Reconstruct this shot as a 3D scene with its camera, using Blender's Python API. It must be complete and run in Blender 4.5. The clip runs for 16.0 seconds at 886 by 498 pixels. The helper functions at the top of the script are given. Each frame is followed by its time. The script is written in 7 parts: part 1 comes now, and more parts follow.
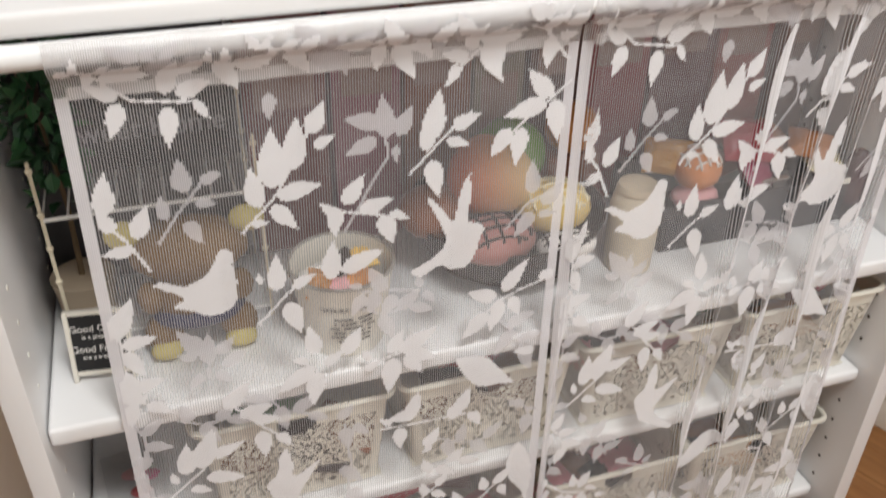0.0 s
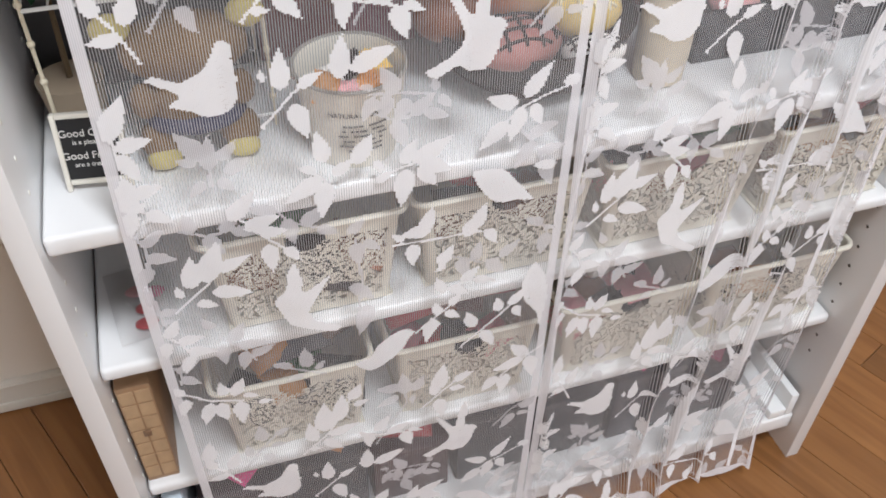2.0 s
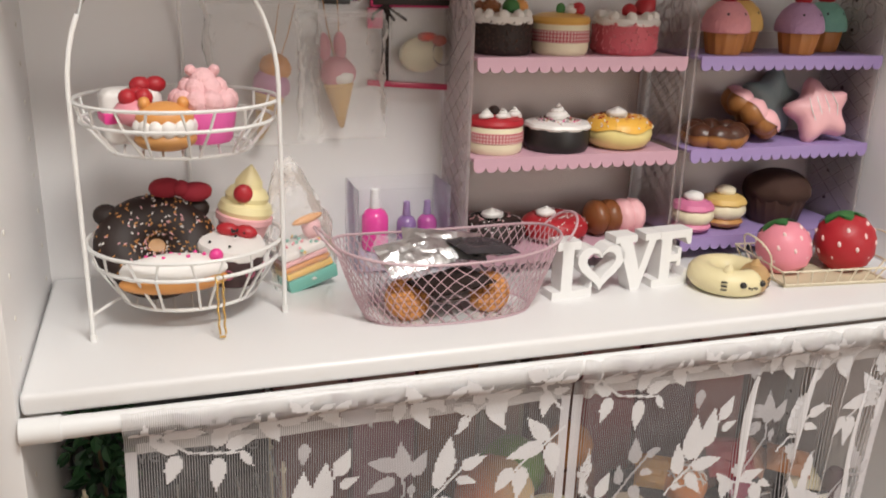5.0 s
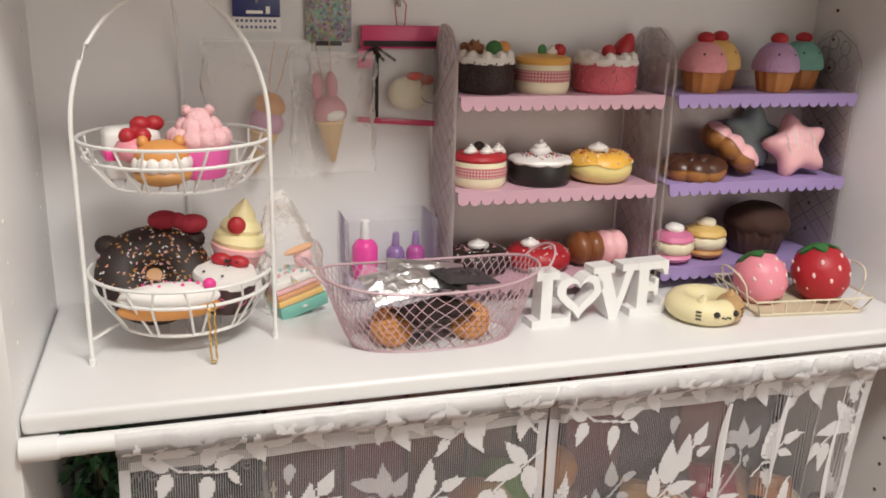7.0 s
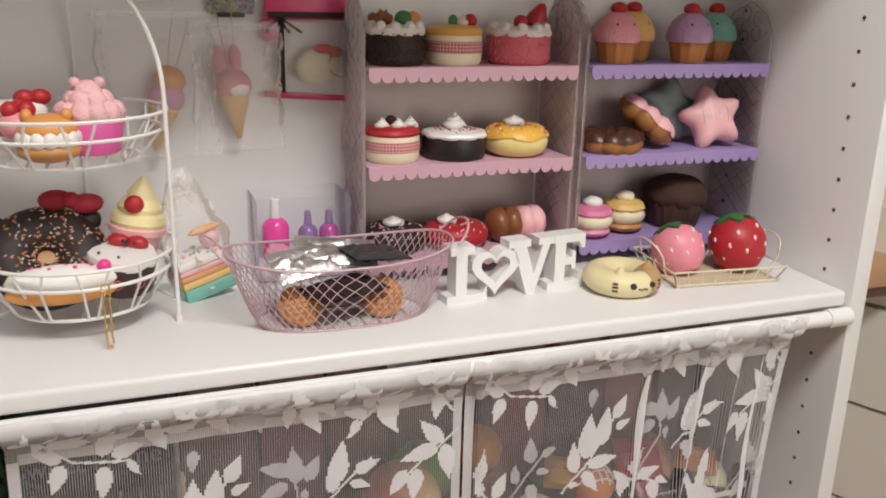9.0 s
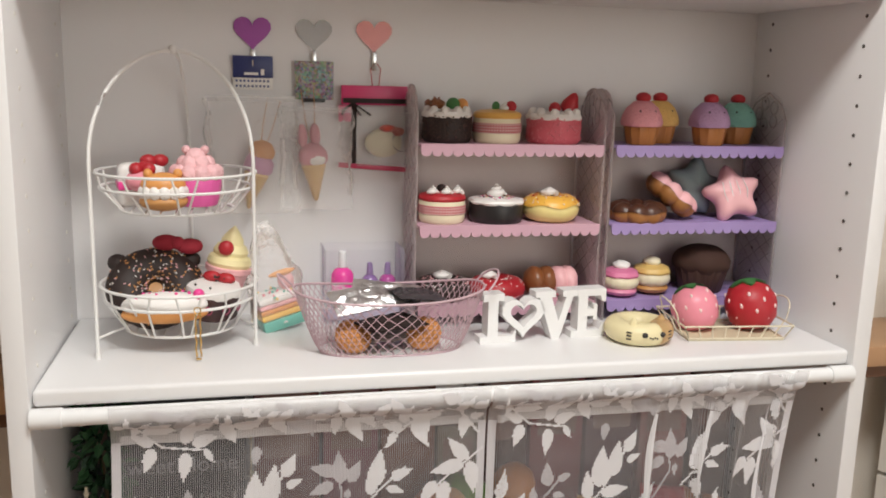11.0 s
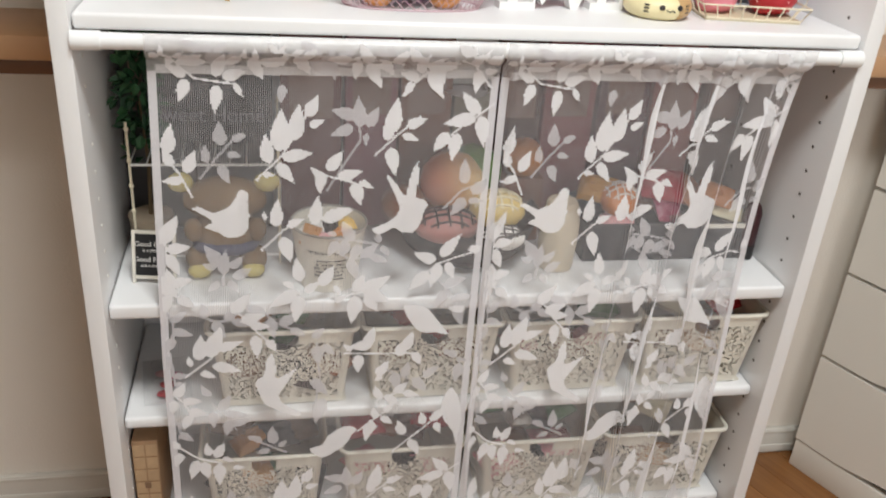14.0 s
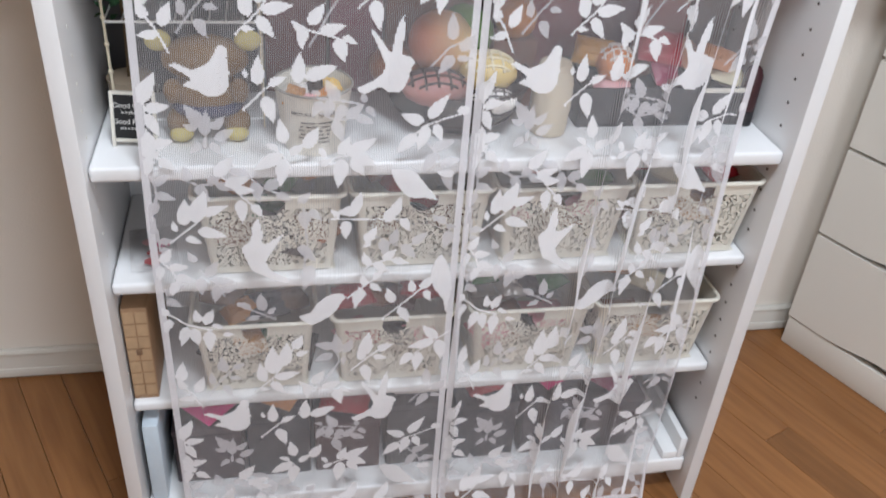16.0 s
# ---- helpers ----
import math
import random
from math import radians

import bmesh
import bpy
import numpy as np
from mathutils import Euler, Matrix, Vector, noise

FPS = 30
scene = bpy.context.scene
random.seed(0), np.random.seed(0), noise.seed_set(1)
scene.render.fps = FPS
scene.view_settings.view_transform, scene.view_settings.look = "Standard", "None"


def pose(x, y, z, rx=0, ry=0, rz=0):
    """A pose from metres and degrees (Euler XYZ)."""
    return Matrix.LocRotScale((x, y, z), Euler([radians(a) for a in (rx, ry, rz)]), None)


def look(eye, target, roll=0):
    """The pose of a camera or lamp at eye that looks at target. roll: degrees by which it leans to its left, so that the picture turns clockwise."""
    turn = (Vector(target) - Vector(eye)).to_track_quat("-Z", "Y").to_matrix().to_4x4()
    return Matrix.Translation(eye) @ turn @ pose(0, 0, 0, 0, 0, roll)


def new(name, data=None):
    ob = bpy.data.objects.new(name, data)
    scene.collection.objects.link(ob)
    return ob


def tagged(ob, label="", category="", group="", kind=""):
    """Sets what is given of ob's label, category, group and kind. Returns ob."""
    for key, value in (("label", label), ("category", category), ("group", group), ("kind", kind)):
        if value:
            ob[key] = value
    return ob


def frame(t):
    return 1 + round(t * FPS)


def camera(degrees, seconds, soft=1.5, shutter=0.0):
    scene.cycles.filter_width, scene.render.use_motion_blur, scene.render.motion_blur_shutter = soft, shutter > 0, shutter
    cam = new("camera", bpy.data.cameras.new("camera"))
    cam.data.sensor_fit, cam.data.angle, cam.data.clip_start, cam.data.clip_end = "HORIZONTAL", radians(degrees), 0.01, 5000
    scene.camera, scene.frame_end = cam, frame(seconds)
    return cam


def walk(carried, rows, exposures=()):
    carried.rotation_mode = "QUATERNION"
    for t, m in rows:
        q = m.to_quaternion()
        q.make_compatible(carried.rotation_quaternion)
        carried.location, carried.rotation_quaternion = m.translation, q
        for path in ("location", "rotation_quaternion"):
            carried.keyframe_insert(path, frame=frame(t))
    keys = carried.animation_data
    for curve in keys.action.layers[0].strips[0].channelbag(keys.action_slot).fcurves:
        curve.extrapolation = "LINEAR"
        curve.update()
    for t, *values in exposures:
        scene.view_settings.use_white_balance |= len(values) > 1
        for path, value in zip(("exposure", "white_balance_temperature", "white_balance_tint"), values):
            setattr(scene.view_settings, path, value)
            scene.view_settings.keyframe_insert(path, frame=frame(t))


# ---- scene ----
cam = camera(53.7, 16.0, soft=1.8, shutter=0.6)
PATH = [
    (0, (-0.295, -0.574, 1.173), (0.245, 1.005, 0.071), 0.9),
    (0.5, (-0.294, -0.564, 1.154), (0.215, 0.954, -0.044), 0.6),
    (1, (-0.298, -0.555, 1.14), (0.183, 0.91, -0.135), 0.5),
    (1.5, (-0.297, -0.549, 1.119), (0.176, 0.853, -0.226), 1.1),
    (2, (-0.296, -0.551, 1.117), (0.168, 0.824, -0.259), 1.2),
    (2.5, (-0.302, -0.562, 1.148), (0.186, 0.885, -0.144), 1.2),
    (3, (-0.307, -0.574, 1.181), (0.236, 1.001, 0.074), 2.1),
    (3.5, (-0.315, -0.575, 1.228), (0.269, 1.076, 0.262), 2.8),
    (4, (-0.316, -0.593, 1.253), (0.265, 1.155, 0.474), 2.0),
    (4.5, (-0.322, -0.61, 1.282), (0.274, 1.178, 0.613), 1.9),
    (7, (-0.3, -0.668, 1.32), (0.256, 1.165, 0.744), 1.6),
    (7.5, (-0.295, -0.662, 1.311), (0.29, 1.161, 0.733), 1.6),
    (8, (-0.28, -0.654, 1.293), (0.366, 1.136, 0.68), 0.4),
    (8.5, (-0.262, -0.64, 1.27), (0.418, 1.136, 0.65), -0.1),
    (9, (-0.265, -0.662, 1.298), (0.41, 1.127, 0.711), 1.4),
    (11.3, (-0.237, -0.84, 1.288), (0.196, 1.076, 0.911), 1.4),
    (11.5, (-0.238, -0.84, 1.267), (0.193, 1.064, 0.829), 1.6),
    (12, (-0.232, -0.846, 1.253), (0.168, 1.004, 0.605), 2.7),
    (12.5, (-0.231, -0.879, 1.233), (0.139, 0.933, 0.471), 3.7),
    (13, (-0.241, -0.901, 1.217), (0.128, 0.889, 0.405), 4.6),
    (13.5, (-0.244, -0.903, 1.207), (0.139, 0.861, 0.346), 5.1),
    (14, (-0.239, -0.915, 1.207), (0.136, 0.826, 0.297), 4.5),
    (14.5, (-0.227, -0.91, 1.191), (0.159, 0.794, 0.219), 4.4),
    (15, (-0.223, -0.912, 1.18), (0.15, 0.759, 0.147), 4.6),
    (15.5, (-0.222, -0.919, 1.175), (0.137, 0.73, 0.102), 4.5),
    (16, (-0.221, -0.918, 1.162), (0.144, 0.704, 0.05), 4.7),
]
walk(cam, [(t, look(eye, target, roll)) for t, eye, target, roll in PATH], [
    (0.0, -0.25, 6400, 8), (1.0, -0.1, 6300, 7), (2.0, 0.02, 5950, 8), (3.0, 0.03, 6050, 8.5), (3.7, -0.42, 6450, 10), (4.5, -0.5, 6700, 10), (7.0, -0.48, 6750, 9), (9.0, -0.58, 6700, 9),
    (11.3, -0.48, 6550, 8), (12.5, -0.44, 6300, 6), (14.0, -0.26, 6300, 6), (15.0, -0.14, 6050, 6), (16.0, -0.04, 5700, 7)])

# ---------- light ----------
world = bpy.data.worlds.new("world")
scene.world = world
world.use_nodes = True
sky = world.node_tree.nodes.new("ShaderNodeTexSky")
sky.sky_type = "NISHITA"
sky.sun_disc = False
sky.sun_elevation, sky.sun_rotation = radians(38), radians(160)
world.node_tree.links.new(sky.outputs[0], world.node_tree.nodes["Background"].inputs[0])
world.node_tree.nodes["Background"].inputs[1].default_value = 0.1
sun = new("sun", bpy.data.lights.new("sun", "SUN"))
sun.data.energy, sun.data.angle, sun.data.color = 0.6, radians(10), (1, 0.96, 0.9)
sun.matrix_basis = look((0, -4, 6), (0.5, 6, -2))


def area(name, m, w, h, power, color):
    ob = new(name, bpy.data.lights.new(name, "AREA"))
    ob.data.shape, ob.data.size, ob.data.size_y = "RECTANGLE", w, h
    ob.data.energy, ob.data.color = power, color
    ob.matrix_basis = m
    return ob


# assumed sources, both out of view: daylight at a window behind, a round ceiling lamp
area("assumed_window_light", look((0.95, -2.58, 1.45), (-0.1, 0, 0.95)), 1.5, 1.2, 18, (1.0, 0.985, 0.97))
lamp = new("assumed_ceiling_light", bpy.data.lights.new("assumed_ceiling_light", "AREA"))
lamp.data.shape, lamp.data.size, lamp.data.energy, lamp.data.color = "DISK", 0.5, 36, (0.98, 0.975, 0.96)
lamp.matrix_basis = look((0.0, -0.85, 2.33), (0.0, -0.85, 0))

# ---------- helpers for building ----------
def mat(name, color, rough=0.5, metal=0.0, var=0.06, scale=20.0, bump=0.0, bscale=200.0, alpha=1.0, sss=0.0, spec=0.5, trans=0.0):
    """A principled material with colour variation at two scales and a fine relief."""
    m = bpy.data.materials.new(name)
    m.use_nodes = True
    nt = m.node_tree
    b = nt.nodes["Principled BSDF"]
    tc = nt.nodes.new("ShaderNodeTexCoord")
    n1 = nt.nodes.new("ShaderNodeTexNoise")
    n1.inputs["Scale"].default_value = scale
    n1.inputs["Detail"].default_value = 6
    nt.links.new(tc.outputs["Object"], n1.inputs["Vector"])
    mix = nt.nodes.new("ShaderNodeMix")
    mix.data_type = "RGBA"
    c = Vector(color[:3])
    mix.inputs[6].default_value = (*(c * (1 - var)), 1)
    mix.inputs[7].default_value = (*[min(1, v) for v in (c * (1 + var))], 1)
    nt.links.new(n1.outputs["Fac"], mix.inputs[0])
    nt.links.new(mix.outputs[2], b.inputs["Base Color"])
    b.inputs["Roughness"].default_value = rough
    b.inputs["Metallic"].default_value = metal
    b.inputs["Specular IOR Level"].default_value = spec
    b.inputs["Alpha"].default_value = alpha
    b.inputs["Transmission Weight"].default_value = trans
    if sss:
        b.inputs["Subsurface Weight"].default_value = sss
        b.inputs["Subsurface Radius"].default_value = (0.006, 0.003, 0.002)
        b.inputs["Subsurface Scale"].default_value = 1.0
    if bump:
        n2 = nt.nodes.new("ShaderNodeTexNoise")
        n2.inputs["Scale"].default_value = bscale
        n2.inputs["Detail"].default_value = 4
        nt.links.new(tc.outputs["Object"], n2.inputs["Vector"])
        bp = nt.nodes.new("ShaderNodeBump")
        bp.inputs["Strength"].default_value = bump
        bp.inputs["Distance"].default_value = 0.002
        nt.links.new(n2.outputs["Fac"], bp.inputs["Height"])
        nt.links.new(bp.outputs["Normal"], b.inputs["Normal"])
    return m


class Geo:
    """Collects vertices and faces, with a material slot for each face."""

    def __init__(self):
        self.v, self.f, self.s = [], [], []

    def add(self, verts, faces, slot=0):
        o = len(self.v)
        self.v += [tuple(p) for p in verts]
        self.f += [tuple(i + o for i in q) for q in faces]
        self.s += [slot] * len(faces)
        return self

    def bm(self, b, slot=0, m=None):
        b.verts.ensure_lookup_table()
        b.verts.index_update()
        vs = [(m @ v.co if m else v.co) for v in b.verts]
        fs = [[v.index for v in f.verts] for f in b.faces]
        b.free()
        return self.add(vs, fs, slot)

    def box(self, x0, x1, y0, y1, z0, z1, bevel=0.0, slot=0, m=None, seg=2):
        b = bmesh.new()
        bmesh.ops.create_cube(b, size=1)
        for v in b.verts:
            v.co = ((x0 + x1) / 2 + v.co.x * (x1 - x0), (y0 + y1) / 2 + v.co.y * (y1 - y0), (z0 + z1) / 2 + v.co.z * (z1 - z0))
        if bevel:
            bmesh.ops.bevel(b, geom=list(b.edges), offset=bevel, segments=seg, affect="EDGES", profile=0.5)
        return self.bm(b, slot, m)

    def lathe(self, prof, n=28, slot=0, m=None, lobes=0, depth=0.0, close=True):
        """A turned form from (radius, height) pairs; lobes and depth flute its side."""
        vs, fs = [], []
        for r, z in prof:
            for i in range(n):
                a = 2 * math.pi * i / n
                k = r * (1 + depth * math.cos(lobes * a)) if lobes else r
                vs.append(Vector((k * math.cos(a), k * math.sin(a), z)))
        for j in range(len(prof) - 1):
            for i in range(n):
                a, b = j * n + i, j * n + (i + 1) % n
                fs.append((a, b, b + n, a + n))
        if close:
            fs.append(tuple(range(n))[::-1])
            fs.append(tuple((len(prof) - 1) * n + i for i in range(n)))
        return self.add([m @ v for v in vs] if m else vs, fs, slot)

    def ball(self, c, r, slot=0, n=16, squash=(1, 1, 1), lump=0.0, seed=0, m=None):
        vs, fs = [], []
        rows = max(6, n // 2)
        for j in range(rows + 1):
            t = math.pi * j / rows
            for i in range(n):
                a = 2 * math.pi * i / n
                d = Vector((math.sin(t) * math.cos(a), math.sin(t) * math.sin(a), math.cos(t)))
                k = r * (1 + lump * noise.noise(d * 2.5 + Vector((seed, seed * 2, 0)))) if lump else r
                p = Vector((c[0] + d.x * k * squash[0], c[1] + d.y * k * squash[1], c[2] + d.z * k * squash[2]))
                vs.append(m @ p if m else p)
        for j in range(rows):
            for i in range(n):
                a, b = j * n + i, j * n + (i + 1) % n
                fs.append((a, a + n, b + n, b))
        return self.add(vs, fs, slot)

    def torus(self, c, R, r, slot=0, n=32, k=14, squash=1.0, m=None, a0=0.0, a1=2 * math.pi, lobes=0, depth=0.0, lift=0.0, top=False, skirt=0.15):
        """A ring; top keeps only its upper skin, raised by lift, for icing."""
        vs, fs = [], []
        full = a1 - a0 > 6.28
        cnt = n if full else n + 1
        for i in range(cnt):
            a = a0 + (a1 - a0) * i / n
            q = r * (1 + depth * abs(math.sin(lobes * a / 2))) if lobes else r
            for j in range(k):
                if top:
                    t = -skirt * math.pi + (1 + 2 * skirt) * math.pi * j / (k - 1) + (0.12 * math.sin(5 * a) if j == 0 else 0)
                else:
                    t = 2 * math.pi * j / k
                rr = q + lift
                p = Vector((c[0] + (R + rr * math.cos(t)) * math.cos(a), c[1] + (R + rr * math.cos(t)) * math.sin(a), c[2] + rr * math.sin(t) * squash))
                vs.append(m @ p if m else p)
        for i in range(n):
            for j in range(k - 1 if top else k):
                a, b = i * k + j, i * k + (j + 1) % k
                c2, d2 = ((i + 1) % cnt) * k + j, ((i + 1) % cnt) * k + (j + 1) % k
                fs.append((a, c2, d2, b))
        return self.add(vs, fs, slot)

    def tube(self, pts, r, n=6, slot=0, closed=False, taper=None, m=None):
        pts = [Vector(p) for p in pts]
        vs, fs = [], []
        L = len(pts)
        up = Vector((0.13, 0.21, 0.97))
        for i, p in enumerate(pts):
            a = pts[(i - 1) % L] if (closed or i > 0) else p
            b = pts[(i + 1) % L] if (closed or i < L - 1) else p
            d = (b - a).normalized() if (b - a).length else Vector((0, 0, 1))
            if abs(d.dot(up)) > 0.95:
                s = d.cross(Vector((1, 0, 0))).normalized()
            else:
                s = d.cross(up).normalized()
            t = s.cross(d)
            k = r if taper is None else r * (1 + (taper - 1) * i / max(1, L - 1))
            for j in range(n):
                w = 2 * math.pi * j / n
                q = p + s * (k * math.cos(w)) + t * (k * math.sin(w))
                vs.append(m @ q if m else q)
        for i in range(L if closed else L - 1):
            for j in range(n):
                a, b = i * n + j, i * n + (j + 1) % n
                c, d = ((i + 1) % L) * n + j, ((i + 1) % L) * n + (j + 1) % n
                fs.append((a, b, d, c))
        if not closed:
            fs.append(tuple(range(n))[::-1])
            fs.append(tuple((L - 1) * n + j for j in range(n)))
        return self.add(vs, fs, slot)

    def prism(self, poly, depth, slot=0, m=None, hole=None):
        """A flat outline in x and z, given thickness along y, with an optional hole."""
        loops = [[Vector((x, 0, z)) for x, z in poly]] + ([[Vector((x, 0, z)) for x, z in hole]] if hole else [])
        from mathutils.geometry import tessellate_polygon
        tris = tessellate_polygon(loops)
        flat = [p for lp in loops for p in lp]
        n = len(flat)
        vs = flat + [p + Vector((0, depth, 0)) for p in flat]
        fs = [tuple(t) for t in tris] + [tuple(i + n for i in t[::-1]) for t in tris]
        o = 0
        for lp in loops:
            for i in range(len(lp)):
                j = (i + 1) % len(lp)
                fs.append((o + i, o + j, o + j + n, o + i + n))
            o += len(lp)
        return self.add([m @ p for p in vs] if m else vs, fs, slot)

    def mesh(self, name, mats, smooth=True):
        me = bpy.data.meshes.new(name)
        me.from_pydata(self.v, [], self.f)
        for x in (mats if isinstance(mats, (list, tuple)) else [mats]):
            me.materials.append(x)
        me.polygons.foreach_set("material_index", self.s)
        b = bmesh.new()
        b.from_mesh(me)
        bmesh.ops.recalc_face_normals(b, faces=b.faces)
        b.to_mesh(me)
        b.free()
        if smooth:
            me.polygons.foreach_set("use_smooth", [True] * len(me.polygons))
            me.set_sharp_from_angle(angle=radians(38))
        me.update()
        return me


def part(name, g, m, parent, label="", smooth=True, kind=""):
    """One mesh under a thing or a part."""
    ob = new(name, g.mesh(name, m, smooth))
    ob.parent = parent
    return tagged(ob, label, kind=kind)


def thing(name, m, label, category, group="", kind=""):
    """An empty at a thing's base, which parents its parts."""
    ob = new(name)
    ob.empty_display_size = 0.02
    ob.matrix_basis = m
    return tagged(ob, label, category, group, kind)


def solid(name, g, m, label, category, group="", kind="", at=None, smooth=True):
    """A thing that is one mesh."""
    ob = new(name, g.mesh(name, m, smooth))
    if at:
        ob.matrix_basis = at
    return tagged(ob, label, category, group, kind)


def T(x, y, z, rx=0, ry=0, rz=0):
    return pose(x, y, z, rx, ry, rz)


# ---------- materials of the place ----------
WHITE = mat("white_laminate", (0.80, 0.79, 0.79), 0.32, var=0.03, scale=6, bump=0.02, bscale=60)
WALL = mat("wallpaper", (0.82, 0.76, 0.68), 0.85, var=0.04, scale=4, bump=0.35, bscale=420)
CEIL = mat("ceiling_paper", (0.8, 0.79, 0.77), 0.9, var=0.02, scale=4, bump=0.3, bscale=300)
TRIM = mat("cream_skirting", (0.72, 0.69, 0.63), 0.45, var=0.03)
LEDGE = mat("pine_ledge", (0.52, 0.30, 0.16), 0.35, var=0.14, scale=9)
DRAWER = mat("cream_lacquer", (0.80, 0.76, 0.69), 0.3, var=0.02, scale=5)
DARK = mat("dark_gap", (0.02, 0.018, 0.016), 0.7, var=0.1)
HOLE = mat("peg_hole", (0.10, 0.085, 0.075), 0.8, var=0.1)
PLASTIC = mat("white_plastic", (0.82, 0.82, 0.82), 0.35, var=0.02)


def wood_floor():
    m = bpy.data.materials.new("floor_planks")
    m.use_nodes = True
    nt = m.node_tree
    b = nt.nodes["Principled BSDF"]
    tc = nt.nodes.new("ShaderNodeTexCoord")
    mp = nt.nodes.new("ShaderNodeMapping")
    mp.inputs["Scale"].default_value = (2.2, 30, 30)
    oi = nt.nodes.new("ShaderNodeObjectInfo")
    n = nt.nodes.new("ShaderNodeTexNoise")
    n.noise_dimensions = "4D"
    n.inputs["Scale"].default_value = 2.0
    n.inputs["Detail"].default_value = 8
    n.inputs["Distortion"].default_value = 0.6
    mul = nt.nodes.new("ShaderNodeMath")
    mul.operation = "MULTIPLY"
    mul.inputs[1].default_value = 40
    nt.links.new(oi.outputs["Random"], mul.inputs[0])
    nt.links.new(mul.outputs[0], n.inputs["W"])
    nt.links.new(tc.outputs["Object"], mp.inputs[0])
    nt.links.new(mp.outputs[0], n.inputs["Vector"])
    r = nt.nodes.new("ShaderNodeValToRGB")
    r.color_ramp.elements[0].position, r.color_ramp.elements[1].position = 0.25, 0.8
    r.color_ramp.elements[0].color = (0.19, 0.078, 0.024, 1)
    r.color_ramp.elements[1].color = (0.33, 0.150, 0.050, 1)
    nt.links.new(n.outputs["Fac"], r.inputs[0])
    hs = nt.nodes.new("ShaderNodeHueSaturation")
    mr = nt.nodes.new("ShaderNodeMapRange")
    mr.inputs[3].default_value, mr.inputs[4].default_value = 0.82, 1.15
    nt.links.new(oi.outputs["Random"], mr.inputs[0])
    nt.links.new(mr.outputs[0], hs.inputs["Value"])
    nt.links.new(r.outputs[0], hs.inputs["Color"])
    nt.links.new(hs.outputs[0], b.inputs["Base Color"])
    b.inputs["Roughness"].default_value = 0.3
    bp = nt.nodes.new("ShaderNodeBump")
    bp.inputs["Strength"].default_value = 0.08
    bp.inputs["Distance"].default_value = 0.002
    nt.links.new(n.outputs["Fac"], bp.inputs["Height"])
    nt.links.new(bp.outputs["Normal"], b.inputs["Normal"])
    return m


FLOORWOOD = wood_floor()


def cloth(name, line, gap, pitch, color, glow=0.18, fine=(-0.35, 0.75)):
    """Woven sheer: threads along the drop with open gaps between them, light passing through."""
    m = bpy.data.materials.new(name)
    m.use_nodes = True
    nt = m.node_tree
    nt.nodes.clear()
    out = nt.nodes.new("ShaderNodeOutputMaterial")
    tc = nt.nodes.new("ShaderNodeTexCoord")
    uv = nt.nodes.new("ShaderNodeUVMap")
    sx = nt.nodes.new("ShaderNodeSeparateXYZ")
    nt.links.new(uv.outputs[0], sx.inputs[0])

    def wave(sock, p, lo, hi, a0=-0.35, a1=0.75):
        a = nt.nodes.new("ShaderNodeMath")
        a.operation = "MULTIPLY"
        a.inputs[1].default_value = 2 * math.pi / p
        nt.links.new(sock, a.inputs[0])
        s = nt.nodes.new("ShaderNodeMath")
        s.operation = "SINE"
        nt.links.new(a.outputs[0], s.inputs[0])
        r = nt.nodes.new("ShaderNodeMapRange")
        r.inputs[1].default_value, r.inputs[2].default_value = a0, a1
        r.inputs[3].default_value, r.inputs[4].default_value = lo, hi
        nt.links.new(s.outputs[0], r.inputs[0])
        return r.outputs[0]

    w1 = wave(sx.outputs[0], pitch, gap, line, *fine)
    w2 = wave(sx.outputs[1], pitch * 0.9, 0.0, 0.08)
    nz = nt.nodes.new("ShaderNodeTexNoise")
    nz.inputs["Scale"].default_value = 30
    nt.links.new(tc.outputs["Object"], nz.inputs["Vector"])
    nm = nt.nodes.new("ShaderNodeMapRange")
    nm.inputs[3].default_value, nm.inputs[4].default_value = -0.08, 0.08
    nt.links.new(nz.outputs["Fac"], nm.inputs[0])
    ad = nt.nodes.new("ShaderNodeMath")
    nt.links.new(w1, ad.inputs[0])
    nt.links.new(w2, ad.inputs[1])
    ad2 = nt.nodes.new("ShaderNodeMath")
    ad2.use_clamp = True
    nt.links.new(ad.outputs[0], ad2.inputs[0])
    nt.links.new(nm.outputs[0], ad2.inputs[1])
    d = nt.nodes.new("ShaderNodeBsdfDiffuse")
    d.inputs[0].default_value = (*color, 1)
    tl = nt.nodes.new("ShaderNodeBsdfTranslucent")
    tl.inputs[0].default_value = (*color, 1)
    mx = nt.nodes.new("ShaderNodeMixShader")
    mx.inputs[0].default_value = glow
    nt.links.new(d.outputs[0], mx.inputs[1])
    nt.links.new(tl.outputs[0], mx.inputs[2])
    tr = nt.nodes.new("ShaderNodeBsdfTransparent")
    m2 = nt.nodes.new("ShaderNodeMixShader")
    nt.links.new(ad2.outputs[0], m2.inputs[0])
    nt.links.new(tr.outputs[0], m2.inputs[1])
    nt.links.new(mx.outputs[0], m2.inputs[2])
    nt.links.new(m2.outputs[0], out.inputs[0])
    return m


